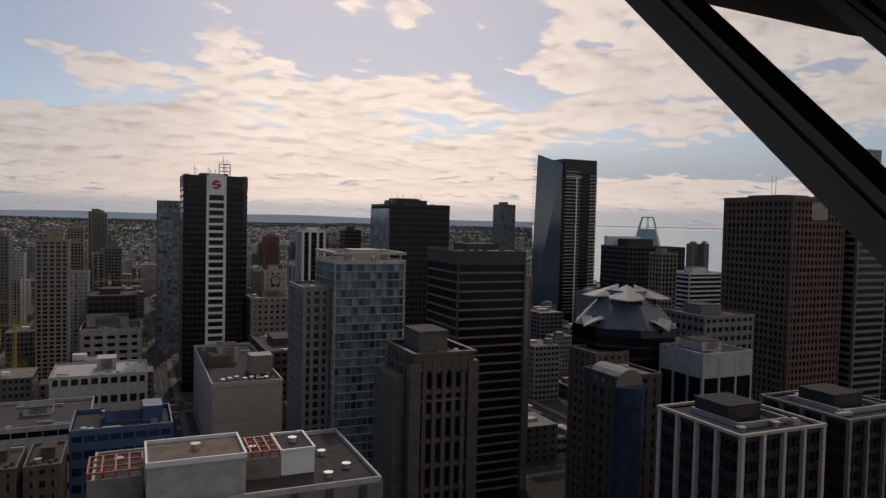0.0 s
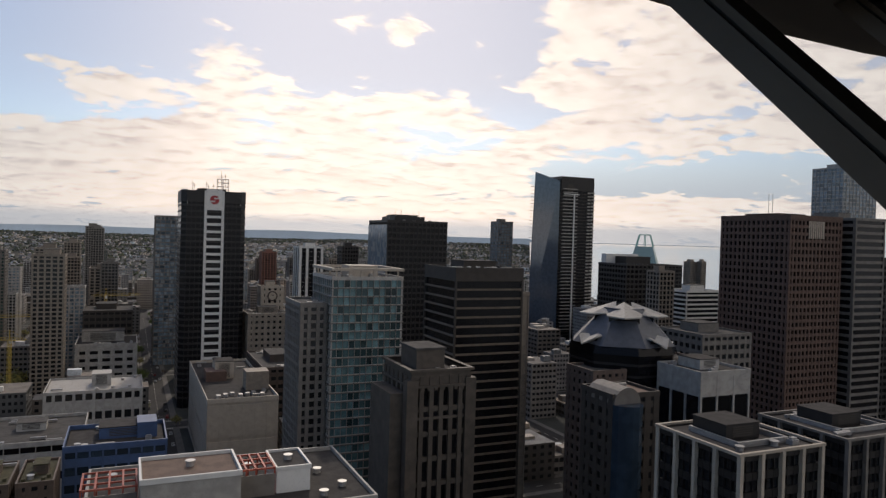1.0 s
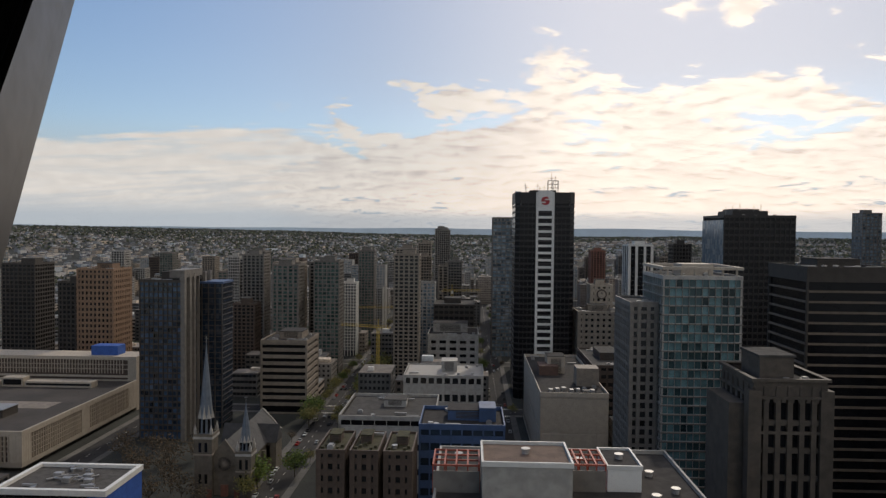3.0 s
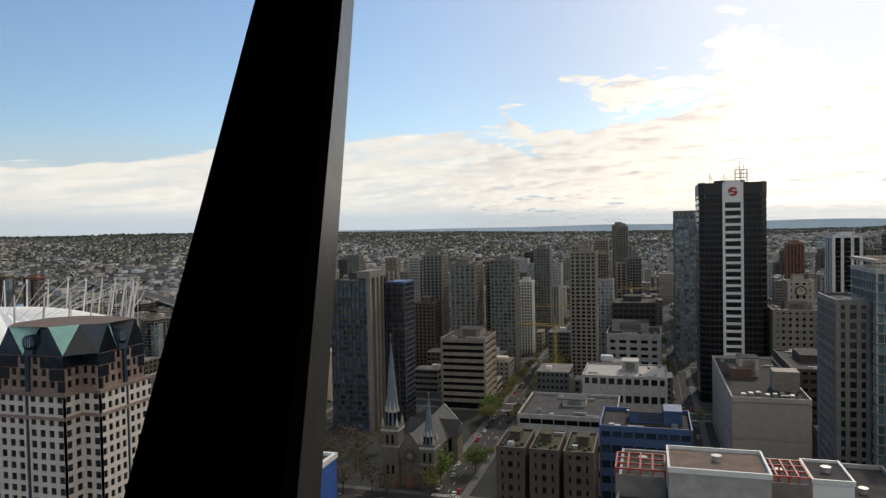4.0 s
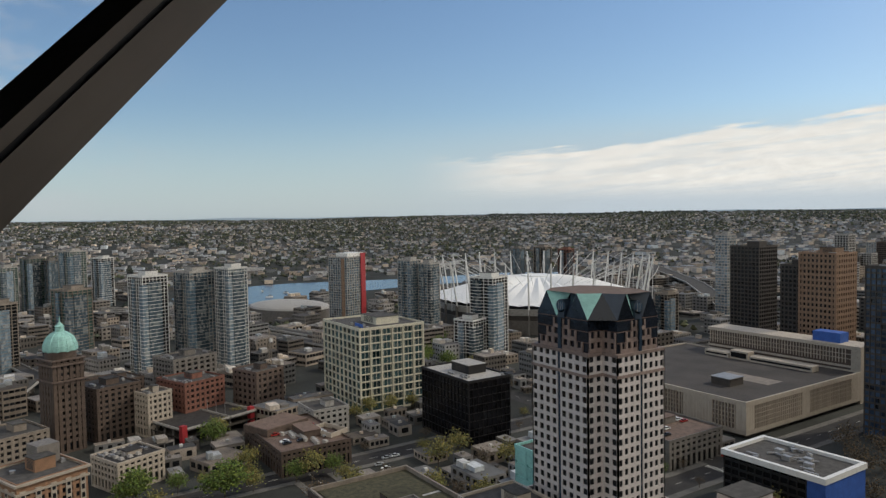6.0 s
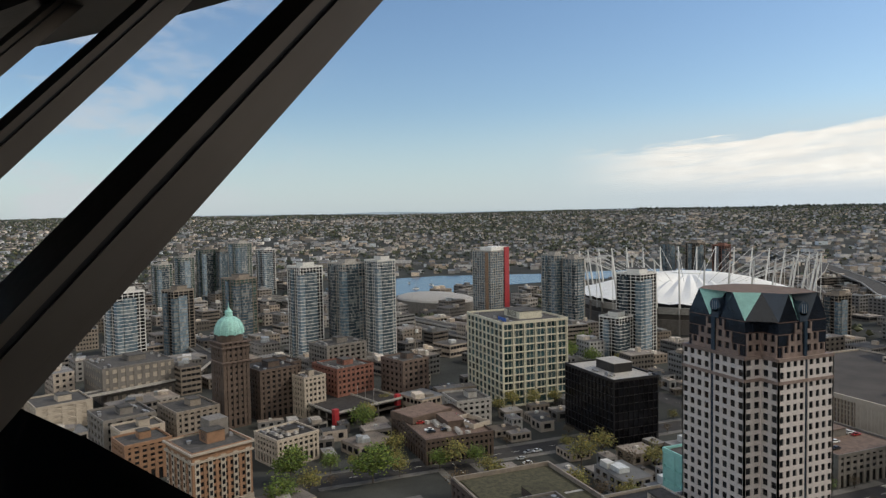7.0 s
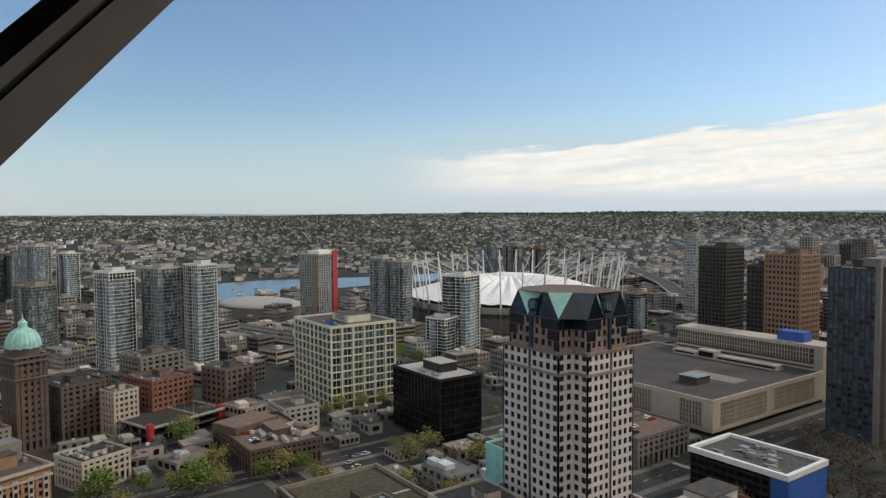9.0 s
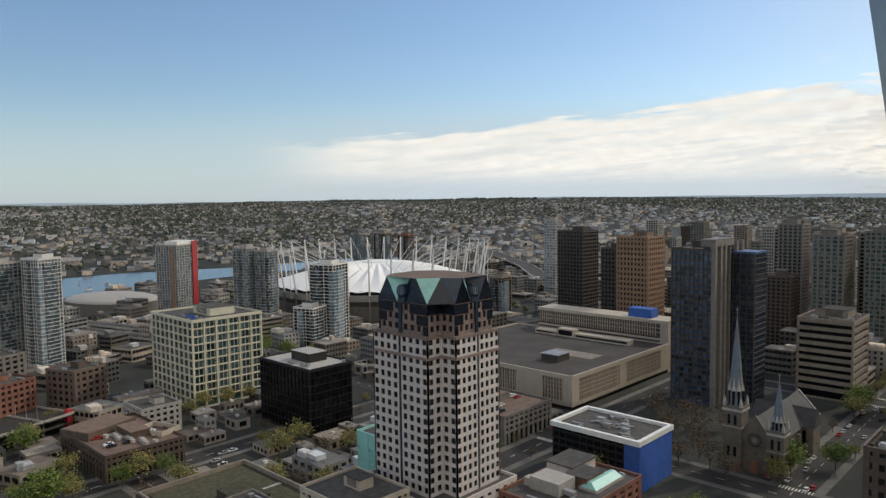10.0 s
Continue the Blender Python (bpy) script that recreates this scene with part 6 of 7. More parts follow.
at_ = thing("attic_storey", -133, 207, 24, "set-back white attic with a grey roof", "roof storey")
part("attic_wall", Mesh().box(-5, 5, -7, 7, 0, 3.4), HOTEL_STONE, at_)
part("attic_roof", Mesh().box(-5.5, 5.5, -7.5, 7.5, 3.4, 3.8), ROOF_GREY, at_)
part("stair", Mesh().box(-9, -6, -4, -1, 0, 2.6), ROOF_WHITE, wp)


def stadium():
    cx, cy, r = -593, 522, 113
    b = thing("stadium", cx, cy, 0, "round stadium with a white fabric roof and leaning masts", "stadium")
    TAKEN.append((cx - r - 8, cx + r + 8, cy - r - 8, cy + r + 8))
    k = 72
    part("stand", Mesh().prism(circle(r - 4, k), 0, 14, circle(r, k)), CONC_GREY, b, "concrete stand")
    part("dark_band", Mesh().prism(circle(r - 1, k), 14, 19), CONC_DARK, b)
    part("upper_wall", Mesh().prism(circle(r + 1, k), 19, 25, circle(r + 2.5, k)), CONC_LIGHT, b)
    part("glazed_band", Mesh().prism(circle(r - 2, k), 25, 29), G_DARK, b)
    m, seg, rows = Mesh(), 36, 9
    for i in range(rows + 1):
        f = i / rows
        for j in range(seg * 4):
            a = 2 * math.pi * j / (seg * 4)
            fold = abs((j % 4) - 2) / 2
            rad = (r + 1) * (1 - f) + 18 * f
            m.v.append((rad * math.cos(a), rad * math.sin(a), 29 + 19 * math.sin(f * math.pi / 2) - 3.0 * (1 - fold) * math.sin(f * math.pi) - 1.2 * fold * (1 - f)))
    n = seg * 4
    for i in range(rows):
        m.f += [(i * n + j, i * n + (j + 1) % n, (i + 1) * n + (j + 1) % n, (i + 1) * n + j) for j in range(n)]
    part("fabric_roof", m, FABRIC, b, "white pleated fabric roof")
    part("roof_hub", Mesh().prism(circle(18, 36), 46.5, 48.8), FABRIC, b)
    for j in range(36):
        a = 2 * math.pi * (j + 0.5) / 36
        c, s = math.cos(a), math.sin(a)
        mast = part("mast", Mesh().beam(((r + 2) * c, (r + 2) * s, 24), ((r + 10) * c, (r + 10) * s, 69), 0.95, 6, 0.6), WHITE, b, "white leaning steel mast")
        part("stay_cable", Mesh().beam(((r + 10) * c, (r + 10) * s, 69), ((r * 0.55) * c, (r * 0.55) * s, 43), 0.22, 4).beam(((r + 10) * c, (r + 10) * s, 69), ((r + 9) * c, (r + 9) * s, 20), 0.28, 4), WHITE, mast)
        part("buttress", Mesh().box(-1.0, 1.0, -0.6, 0.6, 0, 25), CONC_GREY, b).matrix_basis = pose((r + 3) * c, (r + 3) * s, 0, 0, 0, math.degrees(a))


stadium()


def low_dome():
    b = thing("arena", -775, 305, 0, "low white-roofed arena by the water", "arena", rot=20)
    TAKEN.append((-830, -735, 255, 355))
    m, k = Mesh(), 40
    for i in range(6):
        f = i / 5
        m.v += [((55 * math.cos(f * 1.45)) * math.cos(2 * math.pi * j / k), (38 * math.cos(f * 1.45)) * math.sin(2 * math.pi * j / k), 14 + 7 * math.sin(f * 1.5)) for j in range(k)]
    for i in range(5):
        m.f += [(i * k + j, i * k + (j + 1) % k, (i + 1) * k + (j + 1) % k, (i + 1) * k + j) for j in range(k)]
    m.f.append(tuple(range(5 * k, 6 * k)))
    part("roof", m, ROOF_WHITE, b, "pale low dome roof")
    part("wall", Mesh().prism([(54 * x, 37 * y) for x, y in circle(1, k)], 0, 14.2), CONC_GREY, b)


low_dome()


CHURCH_STONE = mat("church_stone", (0.135, 0.115, 0.09), var=0.3)


def church():
    """Grey stone church: tall spired tower, lesser tower, nave with steep slate roof, rose window."""
    b = thing("church", -108, 322, 0, "grey stone church with a tall slate spire", "church")
    TAKEN.append((-128, -98, 296, 372))
    part("nave", Mesh().box(-8.5, 8.5, -16, 38, 0, 14), CHURCH_STONE, b)
    roof = Mesh()
    roof.v = [(-9.2, -16.4, 13.8), (9.2, -16.4, 13.8), (0, -16.4, 23.5), (-9.2, 38.4, 13.8), (9.2, 38.4, 13.8), (0, 38.4, 23.5)]
    roof.f = [(0, 2, 5, 3), (1, 4, 5, 2), (0, 1, 2), (3, 5, 4), (0, 3, 4, 1)]
    part("nave_roof", roof, mat("church_slate", (0.06, 0.058, 0.058), rough=0.85, var=0.3), b, "dark slate nave roof")
    gablem = Mesh()
    gablem.v = [(-8.7, -17.0, 13), (8.7, -17.0, 13), (0, -17.0, 24.6), (-8.7, -15.9, 13), (8.7, -15.9, 13), (0, -15.9, 24.6)]
    gablem.f = [(0, 1, 2), (3, 5, 4), (0, 3, 4, 1), (1, 4, 5, 2), (2, 5, 3, 0)]
    part("gable", gablem, CHURCH_STONE, b)
    rose = Mesh()
    for r, y in ((3.0, -17.25), (2.2, -17.35)):
        i = len(rose.v)
        rose.v += [(r * math.cos(2 * math.pi * j / 16), y, 14 + r * math.sin(2 * math.pi * j / 16)) for j in range(16)]
        rose.f.append(tuple(range(i + 15, i - 1, -1)))
    rw = part("rose_window", rose, G_DARK, b, "round dark rose window")
    for j in range(8):
        a = math.pi * j / 8
        part("tracery", Mesh().beam((-3 * math.cos(a), -17.45, 14 - 3 * math.sin(a)), (3 * math.cos(a), -17.45, 14 + 3 * math.sin(a)), 0.14, 4), CONC_TAN, rw)
    for x, wd, top, tip in ((-8.6, 3.8, 26, 66), (8.9, 3.1, 19, 41)):
        t = part("bell_tower", Mesh().box(x - wd, x + wd, -19, -19 + 2 * wd, 0, top), CHURCH_STONE, b)
        part("string_course", Mesh().box(x - wd - 0.3, x + wd + 0.3, -19.3, -18.7 + 2 * wd, top - 8, top - 7.4), CONC_TAN, t)
        part("parapet", Mesh().ring(2 * wd + 0.7, 2 * wd + 0.7, 0.6, top - 0.2, top + 1.2), CHURCH_STONE, t, at=(x, -19 + wd, 0))
        bz, tall, cy = top + 1.0, (tip - top) * 0.2, -19 + wd
        bel = part("belfry", Mesh().prism(circle(wd * 0.8, 8, x, cy, math.pi / 8), top, bz + tall, circle(wd * 0.72, 8, x, cy, math.pi / 8)), SLATE, t, "pale grey octagonal belfry")
        for j in range(8):
            q = math.pi / 4 * j
            part("louvre_opening", Mesh().beam((x + wd * 0.66 * math.cos(q), cy + wd * 0.66 * math.sin(q), bz + 0.3), (x + wd * 0.66 * math.cos(q), cy + wd * 0.66 * math.sin(q), bz + tall * 0.8), wd * 0.17, 6), G_BLACK, bel)
            part("gablet", Mesh().cone(circle(wd * 0.3, 4, x + wd * 0.66 * math.cos(q), cy + wd * 0.66 * math.sin(q), q), bz + tall * 0.8, (x + wd * 0.5 * math.cos(q), cy + wd * 0.5 * math.sin(q), bz + tall * 1.7)), CONC_LIGHT, bel)
        part("spire", Mesh().cone(circle(wd * 0.74, 8, x, cy, math.pi / 8), bz + tall, (x, cy, tip)), SLATE, t, "pale blue-grey slate spire")
        part("cross", Mesh().beam((x, cy, tip - 0.5), (x, cy, tip + 2.4), 0.12, 4).beam((x - 0.7, cy, tip + 1.5), (x + 0.7, cy, tip + 1.5), 0.1, 4), STEEL, t)
        part("white_cornice", Mesh().ring(2 * wd + 0.9, 2 * wd + 0.9, 0.9, top - 0.9, top + 0.1), CONC_LIGHT, t, "pale stone cornice", at=(x, cy, 0))
        for sx in (-1, 1):
            for sy in (0, 1):
                part("pinnacle", Mesh().box(-0.5, 0.5, -0.5, 0.5, top, top + 2.4).cone([(-0.6, -0.6), (0.6, -0.6), (0.6, 0.6), (-0.6, 0.6)], top + 2.4, (0, 0, top + 5.4)), CONC_LIGHT, t, at=(x + sx * (wd - 0.4), -18.6 + sy * (2 * wd - 0.8), 0))
            for z in (6, top - 6.5):
                part("lancet", Mesh().box(x + sx * 1.3 - 0.55, x + sx * 1.3 + 0.55, -19.25, -18.9, z, z + 4), G_DARK, t)
    for i in range(6):
        for s in (-1, 1):
            part("buttress", Mesh().box(s * 8.5 - 0.7, s * 8.5 + 0.7 + (0.9 if s > 0 else 0), -8 + 8 * i, -6.8 + 8 * i, 0, 12), CHURCH_STONE, b)
            part("window", Mesh().box(s * 8.6 - 0.12, s * 8.6 + 0.12, -5.2 + 8 * i, -2.9 + 8 * i, 4, 10.5), G_DARK, b)
    part("door", Mesh().box(-1.6, 1.6, -17.3, -16.9, 0, 5), BRICK_RED, b, "red-brown church door")
    for x in (-6.0, 6.0):
        part("door", Mesh().box(x - 1.1, x + 1.1, -19.2, -18.9, 0, 3.6), BRICK_RED, b, "red-brown side door")
    part("coping", Mesh().beam((-9.4, 38.5, 13.8), (0, 38.5, 23.9), 0.35, 4).beam((9.4, 38.5, 13.8), (0, 38.5, 23.9), 0.35, 4), CONC_LIGHT, b, "pale stone coping")
    part("transept", Mesh().box(-13, 13, 16, 26, 0, 13.5), CHURCH_STONE, b)
    tr = Mesh()
    tr.v = [(-13.4, 15.6, 13.4), (-13.4, 26.4, 13.4), (-13.4, 21, 21), (13.4, 15.6, 13.4), (13.4, 26.4, 13.4), (13.4, 21, 21)]
    tr.f = [(0, 2, 5, 3), (1, 4, 5, 2), (0, 1, 2), (3, 5, 4), (0, 3, 4, 1)]
    part("transept_roof", tr, MATS["church_slate"], b)


church()
# towers down the long streets
for cx, cy, s, h, wall, gz, lab in (
        (-51, 538, 19, 96, CONC_TAN, G_DARK, "beige apartment tower with pale piers"), (-37, 917, 14, 114, CONC_GREY, G_DARK, "tall grey tower far down the street"),
        (-19, 718, 14, 83, CONC_GREY, G_DARK, "grey tower far off"), (34, 822, 20, 91, CONC_GREY, G_DARK, "dark tower by the far street"),
        (-49, 716, 13, 88, CONC_TAN, G_DARK, "slim tan tower"), (156, 906, 18, 90, BRICK_RED, G_DARK, "red brick tower far off"),
        (-148, 563, 21, 86, CONC_GREY, G_GREEN, "grey-green apartment tower"), (-129, 610, 22, 86, CONC_GREY, G_DARK, "gridded grey apartment tower"),
        (-107, 712, 16, 93, CONC_GREY, G_GREEN, "dark green-grey tower"), (-63, 658, 18, 97, CONC_TAN, G_DARK, "ribbed beige tower"),
        (-56, 817, 15, 99, CONC_TAN, G_DARK, "beige tower far off"), (-45, 1020, 19, 116, CONC_GREY, G_DARK, "tall far tower"),
        (-24, 726, 24, 78, CONC_TAN, G_DARK, "broad beige apartment block"), (36, 922, 20, 98, CONC_TAN, G_DARK, "tan tower at the end of the street"),
        (-230, 679, 11, 87, CONC_LIGHT, G_DARK, "slim pale tower"), (-195, 632, 19, 91, CONC_GREY, G_DARK, "blocky grey tower"),
        (-113, 648, 13, 66, WHITE, G_BLUE, "rounded white and blue tower"), (838, 872, 10, 88, CONC_TAN, G_DARK, "seaside apartment tower"), (828, 886, 15, 87, CONC_TAN, G_DARK, "broad seaside apartment tower"),
        (760, 900, 14, 82, CONC_TAN, G_DARK, "grey-tan seaside tower"), (905, 860, 15, 80, CONC_GREY, G_DARK, "dull seaside tower")):
    b = sq("apartment_tower", lab, cx, cy, s, h, int(h / 3), 5, wall, gz, sp=0.34, pier=0.3, depth=0.6, cap=0, far=True, ph=(0.5, 0.5, 4))


# ---- trees ----
LEAF_GREEN = mat("spring_leaves", (0.085, 0.128, 0.022), rough=0.8, var=0.4, scale=0.8, fine=4.0, island=0.25)
LEAF_YELLOW = mat("budding_leaves", (0.16, 0.155, 0.045), rough=0.8, var=0.35, scale=0.8, fine=4.0, island=0.25)
LEAF_DARK = mat("evergreen_needles", (0.032, 0.05, 0.022), rough=0.9, var=0.4, scale=0.8, fine=4.0, island=0.2)
LEAF_BARE = mat("budding_twigs", (0.085, 0.065, 0.04), rough=0.9, var=0.35, scale=0.8, fine=4.0, island=0.2)
BARK = mat("bark", (0.085, 0.065, 0.05), rough=0.95, scale=2.0)


def clump(m, c, r, rr):
    """A ragged leafy clump: a jittered octahedron."""
    i = len(m.v)
    x, y, z = c
    for d in ((1, 0, 0), (0, 1, 0), (-1, 0, 0), (0, -1, 0), (0, 0, 0.8), (0, 0, -0.6)):
        q = r * rr.uniform(0.6, 1.35)
        m.v.append((x + d[0] * q + rr.uniform(-0.25, 0.25) * r, y + d[1] * q + rr.uniform(-0.25, 0.25) * r, z + d[2] * q))
    m.f += [(i + a, i + (a + 1) % 4, i + 4) for a in range(4)] + [(i + (a + 1) % 4, i + a, i + 5) for a in range(4)]


def make_tree(h, leaf, seed, label, x, y, clumps=220):
    """A deciduous tree: tapered trunk, forking limbs, a crown of many small clumps with gaps."""
    rr = random.Random(seed)
    t = thing("tree", x, y, 0, label, "tree", rot=rr.uniform(0, 360), group="street trees")
    trunk = Mesh().beam((0, 0, 0), (0.1 * h * 0.1, 0, h * 0.4), h * 0.022, 8, h * 0.014)
    ends = []
    for j in range(8):
        a, u = 2 * math.pi * j / 8 + rr.uniform(-0.3, 0.3), rr.uniform(0.18, 0.34)
        z0 = h * rr.uniform(0.26, 0.42)
        e = (math.cos(a) * h * u, math.sin(a) * h * u, h * rr.uniform(0.55, 0.82))
        trunk.beam((0, 0, z0), e, h * 0.011, 5, h * 0.003)
        ends.append(e)
    ends.append((0, 0, h * 0.88))
    part("trunk", trunk, BARK, t)
    crown = Mesh()
    for j in range(clumps):
        e = rr.choice(ends)
        s = h * 0.15
        clump(crown, (e[0] + rr.gauss(0, s), e[1] + rr.gauss(0, s), max(h * 0.3, e[2] + rr.gauss(0, s * 0.75))), h * rr.uniform(0.022, 0.048), rr)
    part("crown", crown, leaf, t)
    return t


PATTERNS = [make_tree(15, LEAF_GREEN, 1, "bright green leafy park tree", -290, 90, 2200), make_tree(11, LEAF_YELLOW, 2, "yellow-green budding street tree", -286, 62, 480),
            make_tree(9, LEAF_BARE, 3, "brown budding street tree", -98, 330, 200), make_tree(12, LEAF_GREEN, 4, "green street tree with open crown", -279, 50, 800)]
for k, x, y, s in ((0, -307, 58, 0.85), (1, -372, 110, 1.0), (1, -395, 128, 0.8),
                   (3, -362, 105, 1.0), (1, -316, 108, 1.0), (1, -290, 128, 1.1), (1, -300, 104, 0.8), (2, -262, 150, 1.1), (1, -268, 180, 1.2), (2, -255, 196, 1.1), (1, -276, 196, 1.1),
                   (3, -96, 312, 1.1), (1, -97, 300, 0.9), (2, -132, 306, 1.3), (2, -140, 318, 1.4), (2, -148, 300, 1.3), (3, -84, 330, 0.9), (1, -96, 410, 1.1), (3, -97, 425, 1.1),
                   (1, -360, 184, 0.8), (1, -366, 196, 0.9), (1, -362, 208, 0.9), (1, -362, 222, 0.8), (3, -440, 300, 1.0), (3, -455, 285, 1.1), (3, -470, 300, 1.0), (1, -430, 318, 0.9),
                   (3, -420, 268, 1.0), (1, -405, 300, 0.9), (3, -500, 330, 1.0), (3, -520, 345, 1.1), (1, -150, 250, 1.0), (2, -158, 262, 1.2), (3, -104, 240, 0.9), (3, -106, 228, 1.0), (1, -72, 470, 1.5), (1, -70, 486, 1.6), (1, -66, 505, 1.5), (1, -72, 520, 1.7), (1, -70, 548, 1.6), (1, -68, 575, 1.7), (1, -74, 600, 1.6),
                   (2, -262, 118, 1.2), (1, -258, 134, 1.1), (1, -240, 160, 1.0), (2, -232, 166, 1.1), (1, -222, 172, 1.0), (1, -250, 206, 1.1), (2, -236, 214, 1.2), (1, -226, 236, 1.0), (2, -214, 250, 1.2),
                   (2, -112, 286, 1.3), (2, -122, 294, 1.4), (2, -134, 290, 1.3), (2, -150, 316, 1.5), (2, -158, 326, 1.4), (2, -142, 330, 1.5), (2, -132, 338, 1.4), (2, -150, 342, 1.5), (2, -160, 350, 1.4), (2, -138, 352, 1.4), (2, -170, 340, 1.4), (2, -176, 356, 1.3)):
    c = copy_thing(PATTERNS[k], pose(x, y, 0, 0, 0, (x * 37 + y * 11) % 360))
    c.scale = (s, s, s * 1.05)
    TAKEN.append((x - 2, x + 2, y - 2, y + 2))
tr = random.Random(11)
for sx in (-90, 15):
    for side in (-8.6, 8.6):
        y = 300
        while y < 1000:
            if tr.random() < (0.5 if sx < 0 else 0.2) and clear(sx + side, y, 0.0):
                k = tr.choice((1, 2, 2, 3))
                c = copy_thing(PATTERNS[k], pose(sx + side, y, 0, 0, 0, tr.uniform(0, 360)))
                q = tr.uniform(0.55, 0.85)
                c.scale = (q, q, q)
            y += tr.uniform(11, 20)

for along, at, a, b in (("y", -195, 140, 300), ("y", -300, 60, 300), ("x", 130, -430, -190), ("x", 290, -420, -200)):
    for side in (-8.4, 8.4):
        q = a
        while q < b:
            x, y = (at + side, q) if along == "y" else (q, at + side)
            if tr.random() < 0.6 and clear(x, y, 0.0):
                c = copy_thing(PATTERNS[tr.choice((1, 2, 2, 3))], pose(x, y, 0, 0, 0, tr.uniform(0, 360)))
                k = tr.uniform(0.5, 0.8)
                c.scale = (k, k, k)
            q += tr.uniform(10, 20)


# ---- cars ----
def make_car(colour, label, x, y):
    """A small saloon: lower body, glazed cabin, four wheels."""
    t = thing("car", x, y, 0.07, label, "car", group="cars in the streets")
    body = Mesh().prism([(-0.88, -2.2), (0.88, -2.2), (0.88, 2.2), (-0.88, 2.2)], 0.3, 0.95, [(-0.82, -2.1), (0.82, -2.1), (0.82, 2.1), (-0.82, 2.1)])
    part("body", body.box(-0.63, 0.63, -1.02, 0.42, 1.37, 1.44), colour, t)
    part("cabin", Mesh().prism([(-0.8, -1.5), (0.8, -1.5), (0.8, 1.0), (-0.8, 1.0)], 0.95, 1.38, [(-0.65, -1.05), (0.65, -1.05), (0.65, 0.45), (-0.65, 0.45)]), G_BLACK, t, "dark glazed cabin")
    w = Mesh().beam((-0.1, 0, 0), (0.1, 0, 0), 0.32, 10).data("wheel", GASKET)
    for wx in (-0.8, 0.8):
        for wy in (-1.4, 1.35):
            part("wheel", w, None, t, at=(wx, wy, 0.3))
    return t


def paint(nm, c):
    return mat(nm, c, rough=0.3, var=0.05, bump=0.0)


CARS = [make_car(paint("car_white", (0.72, 0.72, 0.7)), "white saloon car standing parked", -86.5, 300), make_car(paint("car_silver", (0.4, 0.41, 0.42)), "silver grey saloon car in the street", -93, 322),
        make_car(paint("car_black", (0.02, 0.02, 0.022)), "black saloon car in the street", -86.5, 345), make_car(paint("car_red", (0.35, 0.03, 0.025)), "dark red saloon car in the street", -93, 352)]
cr_ = random.Random(21)
for sx in (-90, 15, -195, 120):
    for lane in (-4.8, -1.7, 1.7, 4.8):
        y = 200 + cr_.uniform(0, 10)
        while y < 700:
            if cr_.random() < (0.34 if abs(lane) > 3 else 0.12) and sx in (-90, 15) or cr_.random() < 0.02:
                copy_thing(cr_.choice(CARS), pose(sx + lane, y, 0.07, 0, 0, 0 if lane > 0 else 180))
            y += cr_.uniform(6, 15)
for rows, zz in (((-347, -306, 122, 148), 11.1), ((-300, -270, 158, 176), 0.07), ((-258, -210, 266, 296), 13.1), ((-400, -350, 240, 262), 0.07), ((-205, -172, 296, 320), 0.07)):
    x0, x1, y0, y1 = rows
    for i in range(int((x1 - x0) / 3.1)):
        for y in (y0 + 3, y0 + 10, y1 - 3):
            if cr_.random() < 0.3:
                copy_thing(cr_.choice((CARS[0], CARS[0], CARS[1], CARS[2], CARS[3])), pose(x0 + 3.1 * i + 1.5, y, zz, 0, 0, cr_.choice((0, 180))))


# ---- cranes, car decks, bridges ----
def crane(x, y, z0, h, jib, rot, label, colour):
    t = thing("tower_crane", x, y, z0, label, "crane", rot=rot)
    m = Mesh()
    for a, b in ((-0.8, -0.8), (0.8, -0.8), (0.8, 0.8), (-0.8, 0.8)):
        m.beam((a, b, 0), (a, b, h), 0.14, 4)
    for i in range(int(h / 2.2)):
        z = i * 2.2
        m.beam((-0.8, -0.8, z), (0.8, -0.8, z + 2.2), 0.09, 4).beam((0.8, -0.8, z), (0.8, 0.8, z + 2.2), 0.09, 4).beam((-0.8, 0.8, z), (-0.8, -0.8, z + 2.2), 0.09, 4)
    part("mast", m, colour, t)
    j = Mesh().beam((-0.7, -12, h), (-0.7, jib, h), 0.16, 4).beam((0.7, -12, h), (0.7, jib, h), 0.16, 4).beam((0, -8, h + 1.4), (0, jib, h + 1.3), 0.16, 4)
    for i in range(int((jib + 10) / 2)):
        j.beam((-0.7, -10 + 2 * i, h), (0, -9 + 2 * i, h + 1.35), 0.08, 4).beam((0.7, -9 + 2 * i, h), (0, -9 + 2 * i, h + 1.35), 0.08, 4)
    part("jib", j, colour, t)
    part("cab", Mesh().box(0.8, 2.2, -0.8, 0.8, h - 2.2, h), WHITE, t)
    part("apex", Mesh().beam((0, 0, h), (0, 0, h + 6), 0.3, 4).beam((0, 0, h + 6), (0, jib * 0.7, h + 1.3), 0.06, 4).beam((0, 0, h + 6), (0, -11, h), 0.06, 4), colour, t)
    part("counterweight", Mesh().box(-1.2, 1.2, -12, -9.5, h - 2, h + 0.3), CONC_GREY, t)


CRANE_YELLOW = mat("crane_yellow", (0.52, 0.36, 0.06), rough=0.5)
crane(-68, 500, 0, 46, 30, 70, "yellow tower crane over a building site", CRANE_YELLOW)
crane(-64, 590, 0, 50, 32, 100, "yellow tower crane further down the street", CRANE_YELLOW)
crane(-20, 640, 0, 60, 26, -80, "thin yellow tower crane between towers", CRANE_YELLOW)
crane(-432, 160, 0, 40, 4, 20, "pale crane mast by an unfinished block", CONC_TAN)


